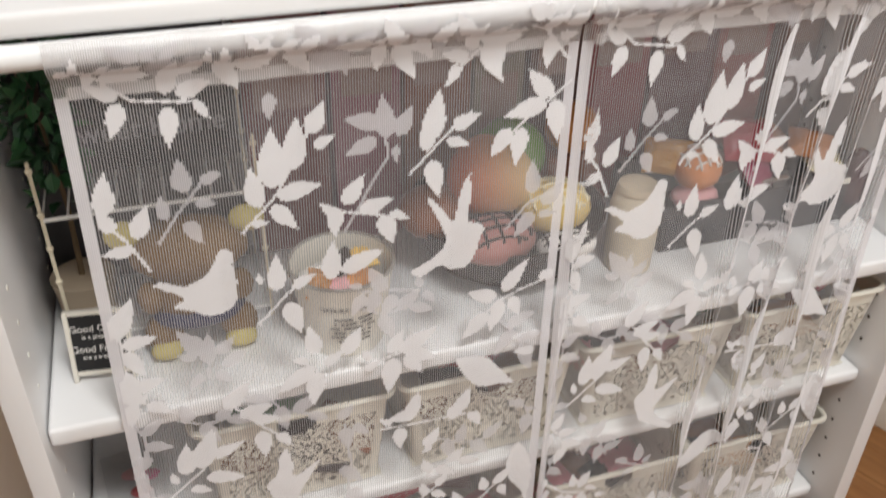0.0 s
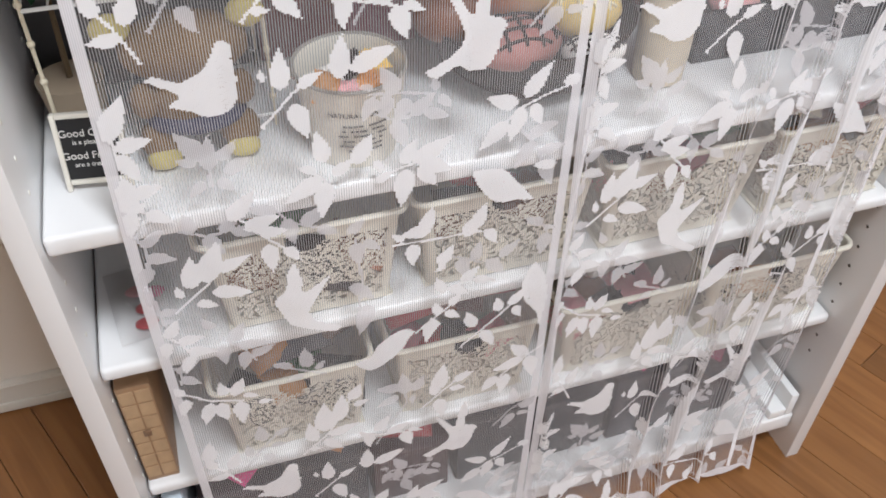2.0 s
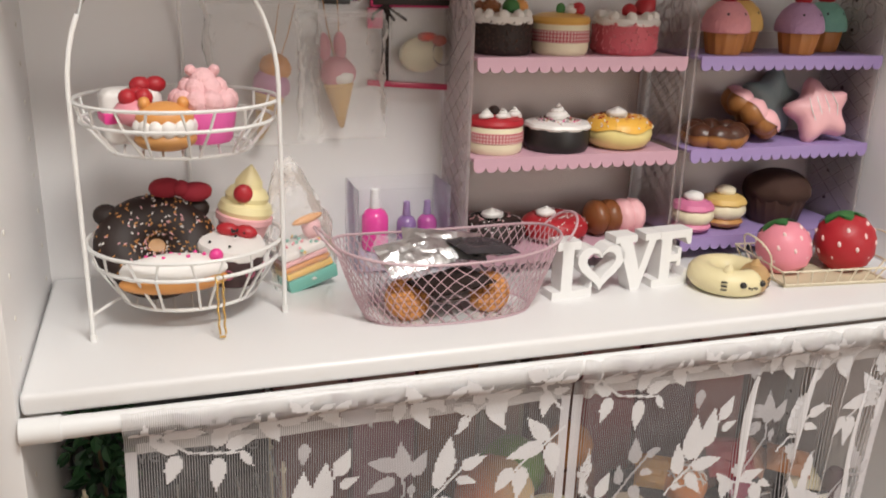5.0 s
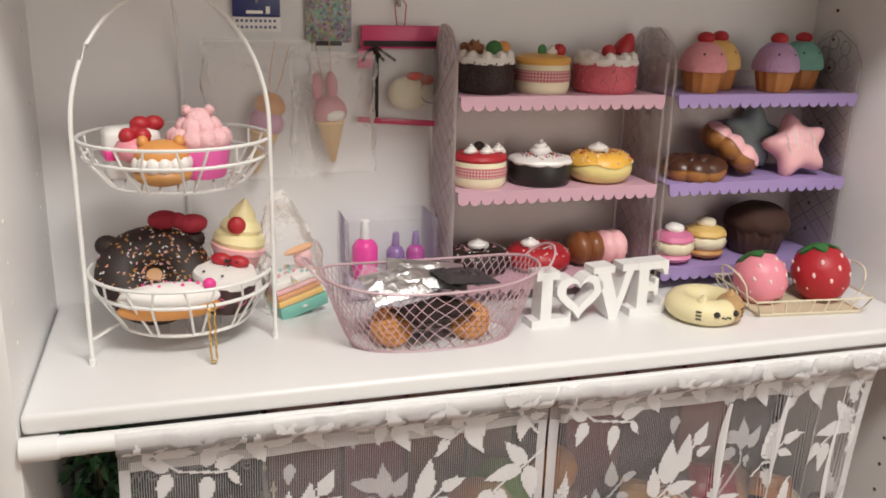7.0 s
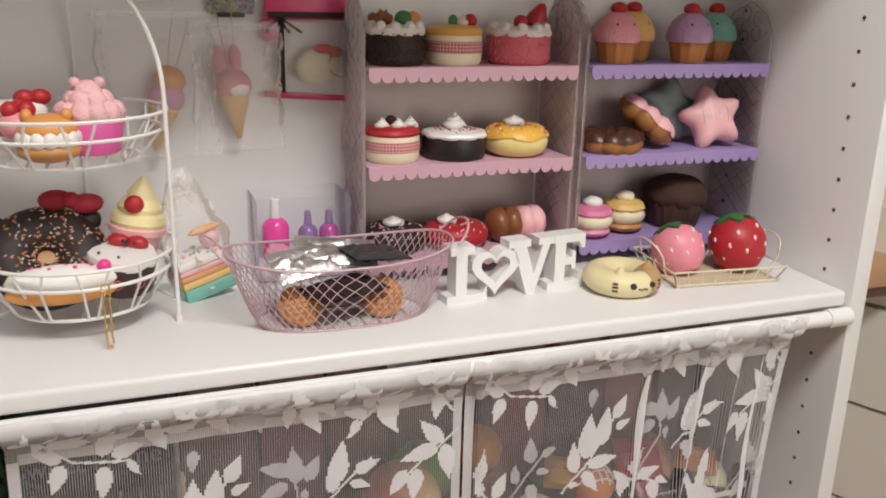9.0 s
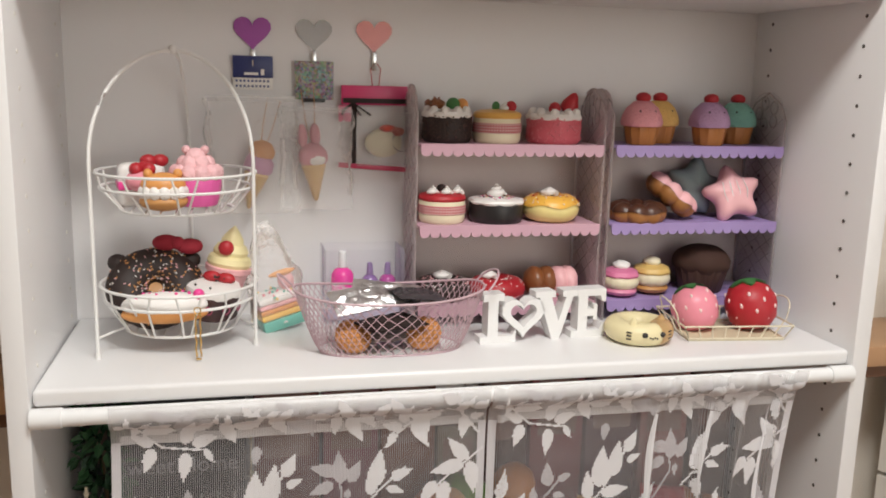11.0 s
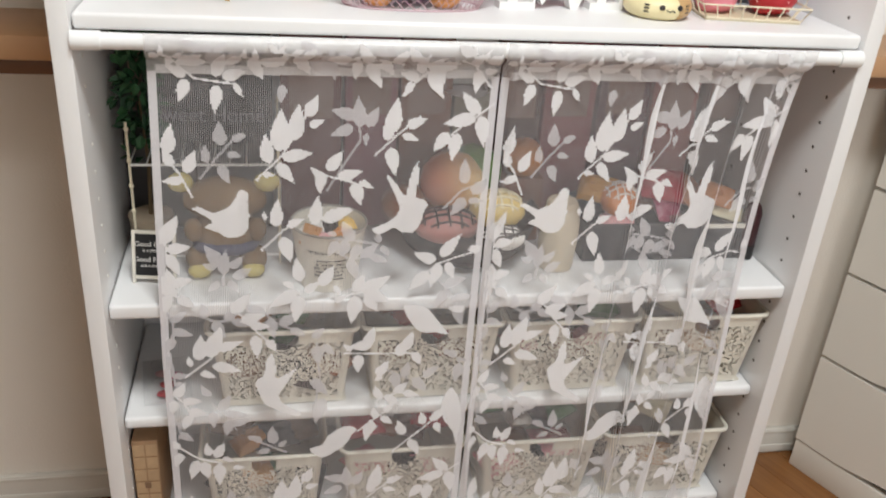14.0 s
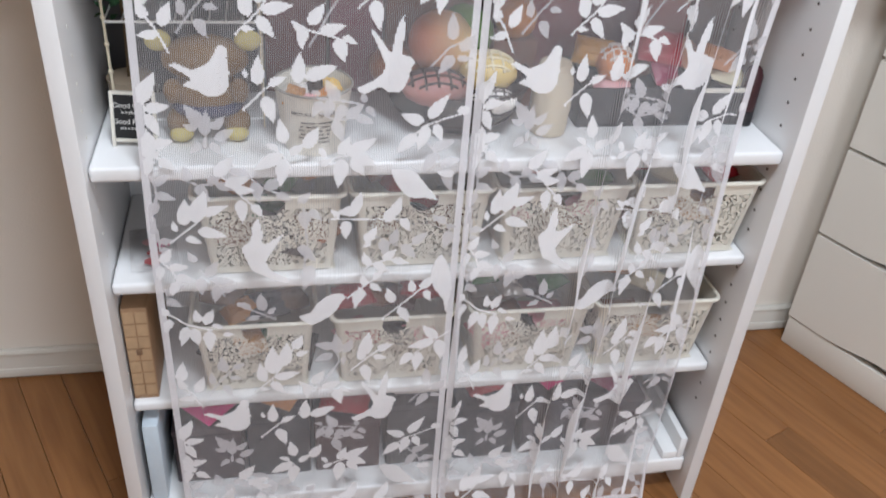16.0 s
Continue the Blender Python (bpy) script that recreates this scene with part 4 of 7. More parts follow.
round_cake(T(0.062, CY, L3 + 0.0002), 0.0285, 0.034, CREAM, col(0.74, 0.42, 0.10, 0.35), "cream toy cake with gingham ribbon and orange top", band=GING, drip=False,
           fruit=[("swirl", 0.008, -0.006, 0.009, ICING), ("ball", 0.014, -0.008, 0.007, RED), ("leaf", -0.004, -0.006, 0.005, GREEN)])
round_cake(T(0.134, CY, L3 + 0.0002), 0.033, 0.033, col(0.58, 0.11, 0.14, 0.6), ICING, "pink crumb-coated toy cake with cream and strawberries", crumbs=col(0.62, 0.17, 0.20, 0.6), seed=8,
           fruit=[("cone", 0.015, -0.002, 0.0125, RED), ("ball", -0.004, -0.012, 0.0075, RED), ("dots", 0, 0, 0.006, ICING)])


def cupcake(at, m, label):
    t = thing("toy_cupcake", at @ Matrix.Diagonal((0.93, 0.93, 0.97, 1)), label, "toy cupcake", "toy cupcakes")
    g = Geo()
    g.lathe([(0.0175, 0), (0.0185, 0.001), (0.0225, 0.022), (0.022, 0.023)], 48, lobes=12, depth=0.045)
    part("paper_case", g, col(0.50, 0.20, 0.055, 0.5), t)
    g = Geo()
    g.lathe([(0.021, 0.0225), (0.0268, 0.0235), (0.0278, 0.028), (0.0262, 0.036), (0.021, 0.046), (0.012, 0.054), (0.004, 0.056)], 36, lobes=5, depth=0.02)
    part("icing", g, m, t)
    g = Geo()
    g.ball((0, 0, 0.059), 0.0092, n=16, squash=(1.1, 1.1, 0.75))
    part("cherry", g, RED, t)
    g = Geo()
    for a in (-122, -68):
        g.ball((0.0225 * math.cos(radians(a)), 0.0225 * math.sin(radians(a)), 0.0425), 0.0015, n=8)
    part("dots", g, BLACK, t)
    return t


cupcake(T(0.2455, 0.178, L3 + 0.0002), fluff(0.78, 0.34, 0.38, 0.6), "pink iced toy cupcake with a red cherry")
cupcake(T(0.283, 0.208, L3 + 0.0002), fluff(0.76, 0.48, 0.16, 0.6), "yellow iced toy cupcake with a red cherry")
cupcake(T(0.338, 0.178, L3 + 0.0002), fluff(0.50, 0.31, 0.50, 0.6), "lavender iced toy cupcake with a red cherry")
cupcake(T(0.392, 0.206, L3 + 0.0002), fluff(0.22, 0.48, 0.40, 0.6), "mint iced toy cupcake with a red cherry")
# middle boards
round_cake(T(-0.005, CY - 0.006, L2 + 0.0002), 0.028, 0.031, CREAM, RED, "cream toy cake with gingham ribbon, red glaze and piped cream", band=GING, drip=False, seed=5,
           fruit=[("swirl", -0.014, -0.012, 0.008, ICING), ("swirl", 0.002, -0.016, 0.008, ICING), ("swirl", 0.017, -0.008, 0.008, ICING), ("ball", 0.0, 0.004, 0.006, CHOC)])
round_cake(T(0.063, CY - 0.006, L2 + 0.0002), 0.033, 0.026, BLACK, ICING, "black-cased toy cake under white icing with sprinkles", n=260, seed=6,
           fruit=[("swirl", 0, 0, 0.013, ICING)])
donut(T(0.133, CY - 0.006, L2 + 0.0002), 0.0195, 0.0155, col(0.82, 0.68, 0.28, 0.42), col(0.80, 0.44, 0.07, 0.4), "yellow toy donut with orange icing and coloured sprinkles", squash=1.0, n=200, seed=9, mats=[ICING, RED, ORANGE, YELLOW], skirt=-0.1)
g = cream_swirl(0.012, 0.008)
solid("toy_cream", g, ICING, "white piped cream rosette on the yellow donut", "toy cream", at=T(0.131, CY - 0.004, L2 + 0.0295))
donut(T(0.246, 0.176, L2 + 0.0002), 0.0235, 0.0098, col(0.36, 0.15, 0.045, 0.4), col(0.075, 0.028, 0.016, 0.35), "chocolate glazed ring of dough balls", n=0, lobes=8, squash=1.0)
donut(T(0.291, 0.190, L2 + 0.022, 4, 38, -8), 0.023, 0.0105, col(0.36, 0.15, 0.045, 0.4), PALEPINK, "pink glazed ring donut leaning on another donut", n=0, lobes=8, squash=1.0)


def star(at, R, m, label, stripes=None):
    t = thing("toy_star", at, label, "toy star", "toy stars")
    g = Geo()
    vs, fs = [], []
    n, k = 40, 7
    for j in range(k + 1):
        ph = math.pi * j / k
        for i in range(n):
            a = 2 * math.pi * i / n + math.pi / 2
            rr = R * (0.80 + 0.17 * math.cos(5 * (a - math.pi / 2)) + 0.03 * math.cos(10 * (a - math.pi / 2))) * math.sin(ph) ** 0.6
            vs.append((rr * math.cos(a), -0.42 * R * math.cos(ph), rr * math.sin(a)))
    for j in range(k):
        for i in range(n):
            a, b = j * n + i, j * n + (i + 1) % n
            fs.append((a, b, b + n, a + n))
    g.add(vs, fs)
    part("body", g, m, t)
    if stripes:
        g = Geo()
        for x in (-0.012, -0.004, 0.004, 0.012):
            g.tube([(x * 1.0, -0.36 * R, -0.35 * R), (x * 1.25, -0.425 * R, 0.0), (x * 1.1, -0.38 * R, 0.38 * R)], 0.0007, 4)
        part("stripes", g, stripes, t)
    return t


star(T(0.342, 0.214, L2 + 0.038, -8, 10, 0), 0.040, col(0.25, 0.32, 0.31, 0.6), "blue-grey foam star leaning at the back")
star(T(0.377, 0.176, L2 + 0.032, -22, -12, -8), 0.0395, PALEPINK, "pink foam star with pale stripes", ICING)
# lower boards
donut(T(-0.001, CY, L1 + 0.0002), 0.0195, 0.0145, CHOC, CHOC, "dark chocolate toy donut with white sprinkles and cream", n=90, seed=12, mats=[ICING, PALEPINK])
solid("toy_cream", cream_swirl(0.012, 0.008), ICING, "white piped cream rosette on the dark donut", "toy cream", at=T(-0.001, CY, L1 + 0.0235))
donut(T(0.068, CY - 0.004, L1 + 0.0002), 0.02, 0.0145, PALEPINK, RED, "red iced toy donut with white dots and cream", n=60, seed=13, mats=[ICING])
solid("toy_cream", cream_swirl(0.011, 0.008), ICING, "white piped cream rosette on the red donut", "toy cream", at=T(0.056, CY - 0.008, L1 + 0.0245))
bun = thing("toy_bun", T(0.137, CY - 0.004, L1 + 0.0002), "brown twisted toy bun dipped in pink glaze", "toy bun")
for i, (x, m) in enumerate(((-0.02, BROWN), (-0.005, BROWN), (0.011, PALEPINK), (0.023, PALEPINK))):
    g = Geo()
    g.ball((x, 0, 0.019), 0.019, n=18, squash=(0.72, 1.1, 1.0), lump=0.08, seed=i)
    part("lobe", g, m, bun)


def puff(at, r, low, top, label):
    t = thing("toy_cream_puff", at, label, "toy cream puff", "toy cream puffs")
    g = Geo()
    g.ball((0, 0, r * 0.34), r * 0.96, squash=(1, 1, 0.35))
    part("lower_half", g, low, t)
    g = Geo()
    g.torus((0, 0, r * 0.88), r * 0.5, r * 0.5, squash=0.86, n=40, k=14, lobes=14, depth=0.10)
    part("cream", g, CREAM, t)
    g = Geo()
    g.lathe([(r * 0.99, r * 1.18), (r * 1.02, r * 1.26), (r * 0.93, r * 1.46), (r * 0.6, r * 1.60), (r * 0.2, r * 1.66), (0.0005, r * 1.66)], 36, lobes=8, depth=0.03)
    part("upper_half", g, top, t)
    g = Geo()
    g.ball((0, 0, r * 1.76), r * 0.5, squash=(1, 1, 0.55), lump=0.15, seed=3)
    part("cream_top", g, CREAM if low is TAN else ICING, t)
    return t


puff(T(0.228, 0.172, L1 + 0.0002), 0.0225, col(0.72, 0.25, 0.40), col(0.70, 0.20, 0.36), "pink toy macaron with layers of cream")
puff(T(0.275, 0.182, L1 + 0.0002), 0.0235, TAN, col(0.72, 0.48, 0.16), "golden toy cream puff with custard filling")
muffin = thing("toy_muffin", T(0.349, 0.19, L1 + 0.0002) @ Matrix.Scale(0.9, 4), "large dark chocolate toy muffin", "toy muffin")
g = Geo()
g.lathe([(0.028, 0), (0.03, 0.002), (0.0385, 0.036), (0.038, 0.038)], 60, lobes=20, depth=0.03)
part("paper_case", g, col(0.06, 0.026, 0.018, 0.6), muffin)
g = Geo()
g.ball((0, 0, 0.042), 0.0415, n=48, squash=(1, 1, 0.62), lump=0.06, seed=4)
part("crumb_top", g, col(0.05, 0.02, 0.013, 0.85), muffin)

# ---------- wooden letters ----------
love = thing("love_sign", T(0.017, 0.071, DECK, 0, 0, 5.2) @ Matrix.Diagonal((1, 1, 0.95, 1)), "white painted wooden LOVE letters with a heart for O", "letter sign")
LETW = mat("white_painted_wood", (0.82, 0.81, 0.80), 0.45, var=0.03, bump=0.08, bscale=120)
h = 0.060
g = Geo()
g.prism([(0, 0), (0.043, 0), (0.043, 0.016), (0.039, 0.0085), (0.021, 0.0085), (0.021, 0.0515), (0.028, 0.0515), (0.028, h), (0.003, h), (0.003, 0.0515), (0.009, 0.0515), (0.009, 0.0085), (0, 0.0085)], 0.019)
part("letter", g, LETW, love, smooth=False)


def heart(cx, cz, s, n=26):
    pts = []
    for i in range(n):
        t = 2 * math.pi * i / n
        pts.append((cx + s * 16 * math.sin(t) ** 3, cz + s * (13 * math.cos(t) - 5 * math.cos(2 * t) - 2 * math.cos(3 * t) - math.cos(4 * t))))
    return pts


g = Geo()
g.prism(heart(0.052, 0.0325, 0.00165), 0.019, hole=heart(0.052, 0.0335, 0.00100)[::-1])
part("heart", g, LETW, love, smooth=False)
g = Geo()
g.prism([(0.066, h), (0.066, 0.0525), (0.071, 0.0525), (0.088, 0.0), (0.097, 0.0), (0.113, 0.0525), (0.118, 0.0525), (0.118, h), (0.100, h), (0.100, 0.0525), (0.1045, 0.0525), (0.0955, 0.022), (0.086, 0.0525), (0.0905, 0.0525), (0.0905, h)], 0.019)
part("letter", g, LETW, love, smooth=False)
g = Geo()
g.prism([(0.112, 0), (0.155, 0), (0.155, 0.017), (0.151, 0.017), (0.148, 0.0085), (0.132, 0.0085), (0.132, 0.0265), (0.14, 0.0265), (0.14, 0.0215), (0.1445, 0.0215), (0.1445, 0.0405), (0.14, 0.0405), (0.14, 0.0345), (0.132, 0.0345), (0.132, 0.0515), (0.148, 0.0515), (0.151, 0.044), (0.155, 0.044), (0.155, h), (0.1185, h), (0.1185, 0.0515), (0.12, 0.0515), (0.12, 0.0085), (0.112, 0.0085)], 0.019)
part("letter", g, LETW, love, smooth=False)

# ---------- cream donut with marks ----------
kd = thing("toy_donut", T(0.205, 0.066, DECK + 0.0002, 0, 0, 2) @ Matrix.Scale(0.96, 4), "cream-coloured flat foam donut with a tan patch and dark marks", "toy donut", "toy donuts")
g = Geo()
g.torus((0, 0, 0.0135), 0.0268, 0.0145, squash=0.93, n=40, k=18)
part("ring", g, col(0.80, 0.70, 0.42, 0.45), kd)
g = Geo()
g.torus((0, 0, 0.0135), 0.0268, 0.0150, squash=0.93, n=14, k=18, a0=radians(-74), a1=radians(-12))
part("tan_patch", g, col(0.52, 0.33, 0.15, 0.45), kd)
for x, s in ((-0.018, 1), (0.022, -1)):
    g = Geo()
    g.lathe([(0.0055, 0), (0.0035, 0.005), (0.0005, 0.008)], 10, m=T(x, -0.022 if s > 0 else -0.013, 0.0265, 20, 0, 0))
    part("ear", g, col(0.80, 0.70, 0.42, 0.45) if s > 0 else col(0.52, 0.33, 0.15, 0.45), kd)
g = Geo()
for a in (-106, -74):
    g.ball((0.0408 * math.cos(radians(a)), 0.0408 * math.sin(radians(a)), 0.0165), 0.0036, n=10, squash=(1, 1, 0.9))
for a in (-97, -93, -89, -85):
    g.ball((0.0416 * math.cos(radians(a)), 0.0416 * math.sin(radians(a)), 0.0125 + 0.001 * (a % 8 == 7)), 0.0012, n=6)
for a in (-132, -56):
    for dz in (-0.004, 0, 0.004):
        p = [(0.0414 * math.cos(radians(a + d)), 0.0414 * math.sin(radians(a + d)), 0.0145 + dz) for d in (-4, 0, 4)]
        g.tube(p, 0.0009, 5)
part("marks", g, BLACK, kd)

# ---------- wire tray with strawberries ----------
tray = thing("wire_tray", T(0.323, 0.083, DECK, 0, 0, -6), "small cream wire tray with curled ends", "wire tray")
TW, TD = 0.058, 0.04
g = Geo()
g.box(-TW, TW, -TD, TD, 0.0002, 0.002, 0.0004)
part("base_mat", g, col(0.60, 0.52, 0.36, 0.7), tray)
g = Geo()
RW, RD = 0.066, 0.046
g.tube([(-TW, -TD, 0.003), (TW, -TD, 0.003), (TW, TD, 0.003), (-TW, TD, 0.003)], 0.0011, 6, closed=True)
g.tube([(-RW, -RD, 0.019), (RW, -RD, 0.019), (RW, RD, 0.019), (-RW, RD, 0.019)], 0.0011, 6, closed=True)
for i in range(9):
    f = -1 + 2 * i / 8
    for s in (-1, 1):
        g.tube([(f * TW, s * TD, 0.003), (f * RW, s * RD, 0.019)], 0.0009, 5)
for i in range(5):
    f = -1 + 2 * i / 4
    for s in (-1, 1):
        g.tube([(s * TW, f * TD, 0.003), (s * RW, f * RD, 0.019)], 0.0009, 5)
part("wire_frame", g, WIREC, tray)
for s in (-1, 1):
    g = Geo()
    pts = [(s * RW, -RD, 0.019)]
    for i in range(15):
        a = math.pi * i / 14
        pts.append((s * (RW + 0.010 * math.sin(a)), -0.026 * math.cos(a), 0.019 + 0.024 * math.sin(a) ** 0.6))
    pts.append((s * RW, RD, 0.019))
    g.tube(pts, 0.001, 6)
    part("handle", g, WIREC, tray)


def strawberry(at, r, m, label):
    t = thing("toy_strawberry", at, label, "toy strawberry", "toy strawberries")
    g = Geo()
    g.lathe([(0.004, 0), (r * 0.58, 0.002), (r * 0.88, r * 0.42), (r, r * 0.95), (r * 0.97, r * 1.25), (r * 0.75, r * 1.68), (r * 0.4, r * 1.88), (0.001, r * 1.92)], 32)
    part("berry_body", g, m, t)
    g = Geo()
    for k in range(24):
        a = k * 2.39996
        z = r * (0.3 + 1.2 * (k + 0.5) / 24)
        q = r * math.sqrt(max(0.05, 1 - ((z - r) / r) ** 2)) * 0.965
        g.ball((q * math.cos(a), q * math.sin(a), z), r * 0.085, n=10, squash=(0.75, 0.75, 1.25))
    part("seeds", g, col(0.84, 0.62, 0.60, 0.45), t, kind="stuff")
    g = Geo()
    vs = [(0, 0, r * 2.03)]
    for f in (0.25, 0.5, 0.75, 1.0):
        for i in range(24):
            a = 2 * math.pi * i / 24
            q = r * f * (0.80 if i % 4 == 0 else (0.5 if i % 4 == 2 else 0.66))
            vs.append((q * math.cos(a), q * math.sin(a), r * (2.03 - 0.5 * (q / r) ** 2)))
    fs = [(0, 1 + i, 1 + (i + 1) % 24) for i in range(24)]
    fs += [(1 + 24 * k + i, 25 + 24 * k + i, 25 + 24 * k + (i + 1) % 24, 1 + 24 * k + (i + 1) % 24) for k in range(3) for i in range(24)]
    g.add(vs, fs)
    g.add([(x, y, z - 0.0018) for x, y, z in vs], [q[::-1] for q in fs])
    part("leaf_crown", g, GREEN, t, "green leaf crown")
    return t


strawberry(T(0.293, 0.080, DECK + 0.0035, -30, 0, 12), 0.0282, col(0.80, 0.27, 0.34, 0.42), "pink foam strawberry with white seeds in the wire tray")
strawberry(T(0.361, 0.074, DECK + 0.0035, -20, 0, 8), 0.0308, RED, "red foam strawberry with pale seeds in the wire tray")

# ---------- pink wire basket ----------
wb = thing("wire_basket", T(-0.084, 0.077, DECK), "oval dusty pink wire mesh basket with curled handles", "wire basket")


def oval(f, a):
    """A point of the basket's wall: f from base to rim, a round it."""
    A, B = 0.077 + 0.027 * f ** 0.8, 0.036 + 0.014 * f ** 0.7
    c, s = math.cos(a), math.sin(a)
    rim = 0.059 + 0.009 * c * c
    return (A * math.copysign(abs(c) ** 0.8, c), B * math.copysign(abs(s) ** 0.8, s), 0.0012 + f * rim)


for sgn in (1, -1):
    g = Geo()
    N = 60
    for i in range(N):
        a0 = 2 * math.pi * i / N
        g.tube([oval(j / 8, a0 + sgn * 0.5 * j / 8) for j in range(9)], 0.00042, 4)
    part("lattice_wire", g, WIREP, wb, kind="stuff")
for f, r in ((0.0, 0.0010), (1.0, 0.0013)):
    g = Geo()
    g.tube([oval(f, 2 * math.pi * i / 60) for i in range(60)], r, 7, closed=True)
    part("rim" if f else "base_ring", g, WIREP, wb)
g = Geo()
for i in range(9):
    x = -0.056 + i * 0.014
    y = 0.034 * math.sqrt(max(0.1, 1 - (x / 0.072) ** 2))
    g.tube([(x, -y, 0.0012), (x, y, 0.0012)], 0.0007, 4)
part("base_wire", g, WIREP, wb)
for s in (-1, 1):
    g = Geo()
    pts = []
    for i in range(17):
        a = math.pi * i / 16
        pts.append((s * (0.103 + 0.017 * math.sin(a)), -0.026 * math.cos(a), 0.066 + 0.018 * math.sin(a)))
    g.tube(pts, 0.0012, 6)
    part("handle", g, WIREP, wb)

FOIL = mat("crumpled_foil", (0.86, 0.86, 0.87), 0.38, 1.0, var=0.2, scale=60, bump=1.0, bscale=140)


def packet(at, w, d, h, m, label, name="foil_packet", cat="packet", seed=0):
    """A flat sealed packet with a swollen middle and creased surface."""
    t = thing(name, at, label, cat, "packets")
    g = Geo()
    n = 12
    vs, fs = [], []
    for side in (1, -1):
        for j in range(n + 1):
            for i in range(n + 1):
                u, v = i / n * 2 - 1, j / n * 2 - 1
                q = (1 - u ** 4) * (1 - v ** 4)
                z = side * (h * 0.5 * q + 0.0004) + 0.0045 * q * noise.noise(Vector((u * 3.6 + seed, v * 3.6, side)))
                vs.append((u * w / 2, v * d / 2, z + h / 2 + 0.001))
    o = (n + 1) ** 2
    for s in (0, 1):
        for j in range(n):
            for i in range(n):
                a = s * o + j * (n + 1) + i
                q = (a, a + 1, a + n + 2, a + n + 1)
                fs.append(q if s == 0 else q[::-1])
    g.add(vs, fs)
    part("wrapper", g, m, t)
    return t


for i, (x, y, z, rx, ry, rz, w, m) in enumerate(((-0.118, 0.074, 0.052, 26, -6, 12, 0.062, FOIL), (-0.088, 0.084, 0.056, 20, 6, -8, 0.074, FOIL), (-0.055, 0.074, 0.054, 4, 8, 16, 0.06, col(0.05, 0.045, 0.05, 0.25)), (-0.135, 0.083, 0.05, 10, -20, 60, 0.045, WRAP))):
    packet(T(x, y, DECK + z, rx, ry, rz), w, 0.04, 0.008, m, "crumpled silver foil packet lying in the wire basket" if m is FOIL else "small shiny packet lying in the wire basket", seed=i)
for i, (x, y, rz, m) in enumerate(((-0.125, 0.068, 12, ORANGE), (-0.048, 0.070, -14, ORANGE))):
    t = thing("toy_waffle", T(x, y, DECK + 0.0165, 40, 0, rz) @ Matrix.Scale(0.9, 4), "orange-brown foam waffle standing in the wire basket", "toy waffle", "toy waffles")
    g = Geo()
    g.lathe([(0.0, -0.006), (0.019, -0.006), (0.022, -0.003), (0.022, 0.003), (0.019, 0.006), (0.0, 0.006)], 28)
    part("body", g, m, t)
    g = Geo()
    for k in range(-3, 4):
        q = math.sqrt(0.021 ** 2 - (k * 0.006) ** 2)
        for zz in (0.006, -0.006):
            g.tube([(k * 0.006, -q, zz), (k * 0.006, q, zz)], 0.001, 5)
            g.tube([(-q, k * 0.006, zz), (q, k * 0.006, zz)], 0.001, 5)
    part("ridge_grid", g, col(0.46, 0.19, 0.06, 0.5), t, kind="stuff")
for i, (x, y, m) in enumerate(((-0.09, 0.086, col(0.25, 0.2, 0.19)), (-0.084, 0.066, CHOC))):
    packet(T(x, y, DECK + 0.006 + 0.016 * i, 0, 0, 20 * i), 0.07, 0.045, 0.014, m, "dark wrapped snack at the bottom of the basket", seed=8 + i)

# ---------- two-tier stand ----------
stand = thing("cake_stand", T(-0.306, 0.135, DECK), "white wire two-tier cake stand with an arched top", "cake stand")
legs = ((-0.079, -0.057), (0.079, -0.030), (0.008, 0.0985))
for x, y in legs:
    g = Geo()
    pts = [(x, y, 0.0), (x, y, 0.1), (x, y, 0.2)]
    for i in range(1, 13):
        a = math.pi / 2 * i / 12
        k = math.cos(a)
        pts.append((x * k, y * k, 0.2 + 0.112 * math.sin(a)))
    g.tube(pts, 0.0019, 8)
    lg = part("leg", g, WIREW, stand)
    g = Geo()
    g.tube([(x, y, 0.0), (x, y, 0.006)], 0.003, 8)
    part("foot", g, WIREW, lg)
g = Geo()
g.ball((0, 0, 0.313), 0.005, n=10)
part("finial", g, WIREW, stand)
for a, b in ((0, 2), (1, 2)):
    g = Geo()
    g.tube([(*legs[a], 0.022), (*legs[b], 0.022)], 0.0015, 6)
    part("stretcher", g, WIREW, stand)
for zb, zr in ((0.147, 0.187), (0.019, 0.067)):
    g = Geo()
    N = 48
    R = [(0.082, zr), (0.078, zr - 0.016), (0.058, zb)]
    tier = None
    for r, z in R:
        g = Geo()
        g.tube([(r * math.cos(2 * math.pi * i / N), 0.94 * r * math.sin(2 * math.pi * i / N), z) for i in range(N)], 0.0017, 6, closed=True)
        ring = part("tier_ring", g, WIREW, tier or stand)
        tier = tier or ring
    for i in range(20):
        a = 2 * math.pi * i / 20 + (0.1 if i % 2 else -0.1)
        b = 2 * math.pi * i / 20
        g = Geo()
        g.tube([(r * math.cos(c), 0.94 * r * math.sin(c), z) for (r, z), c in zip(R, (b, (a + b) / 2, a))], 0.0012, 5)
        part("rib", g, WIREW, tier)
    g = Geo()
    for i in range(7):
        x = -0.045 + 0.015 * i
        y = math.sqrt(0.054 ** 2 - x * x)
        g.tube([(x, -y, zb), (x, y, zb)], 0.001, 5)
    part("base_wires", g, WIREW, tier)
SX, SY = -0.306, 0.135
U, Lw = DECK + 0.1485, DECK + 0.0205
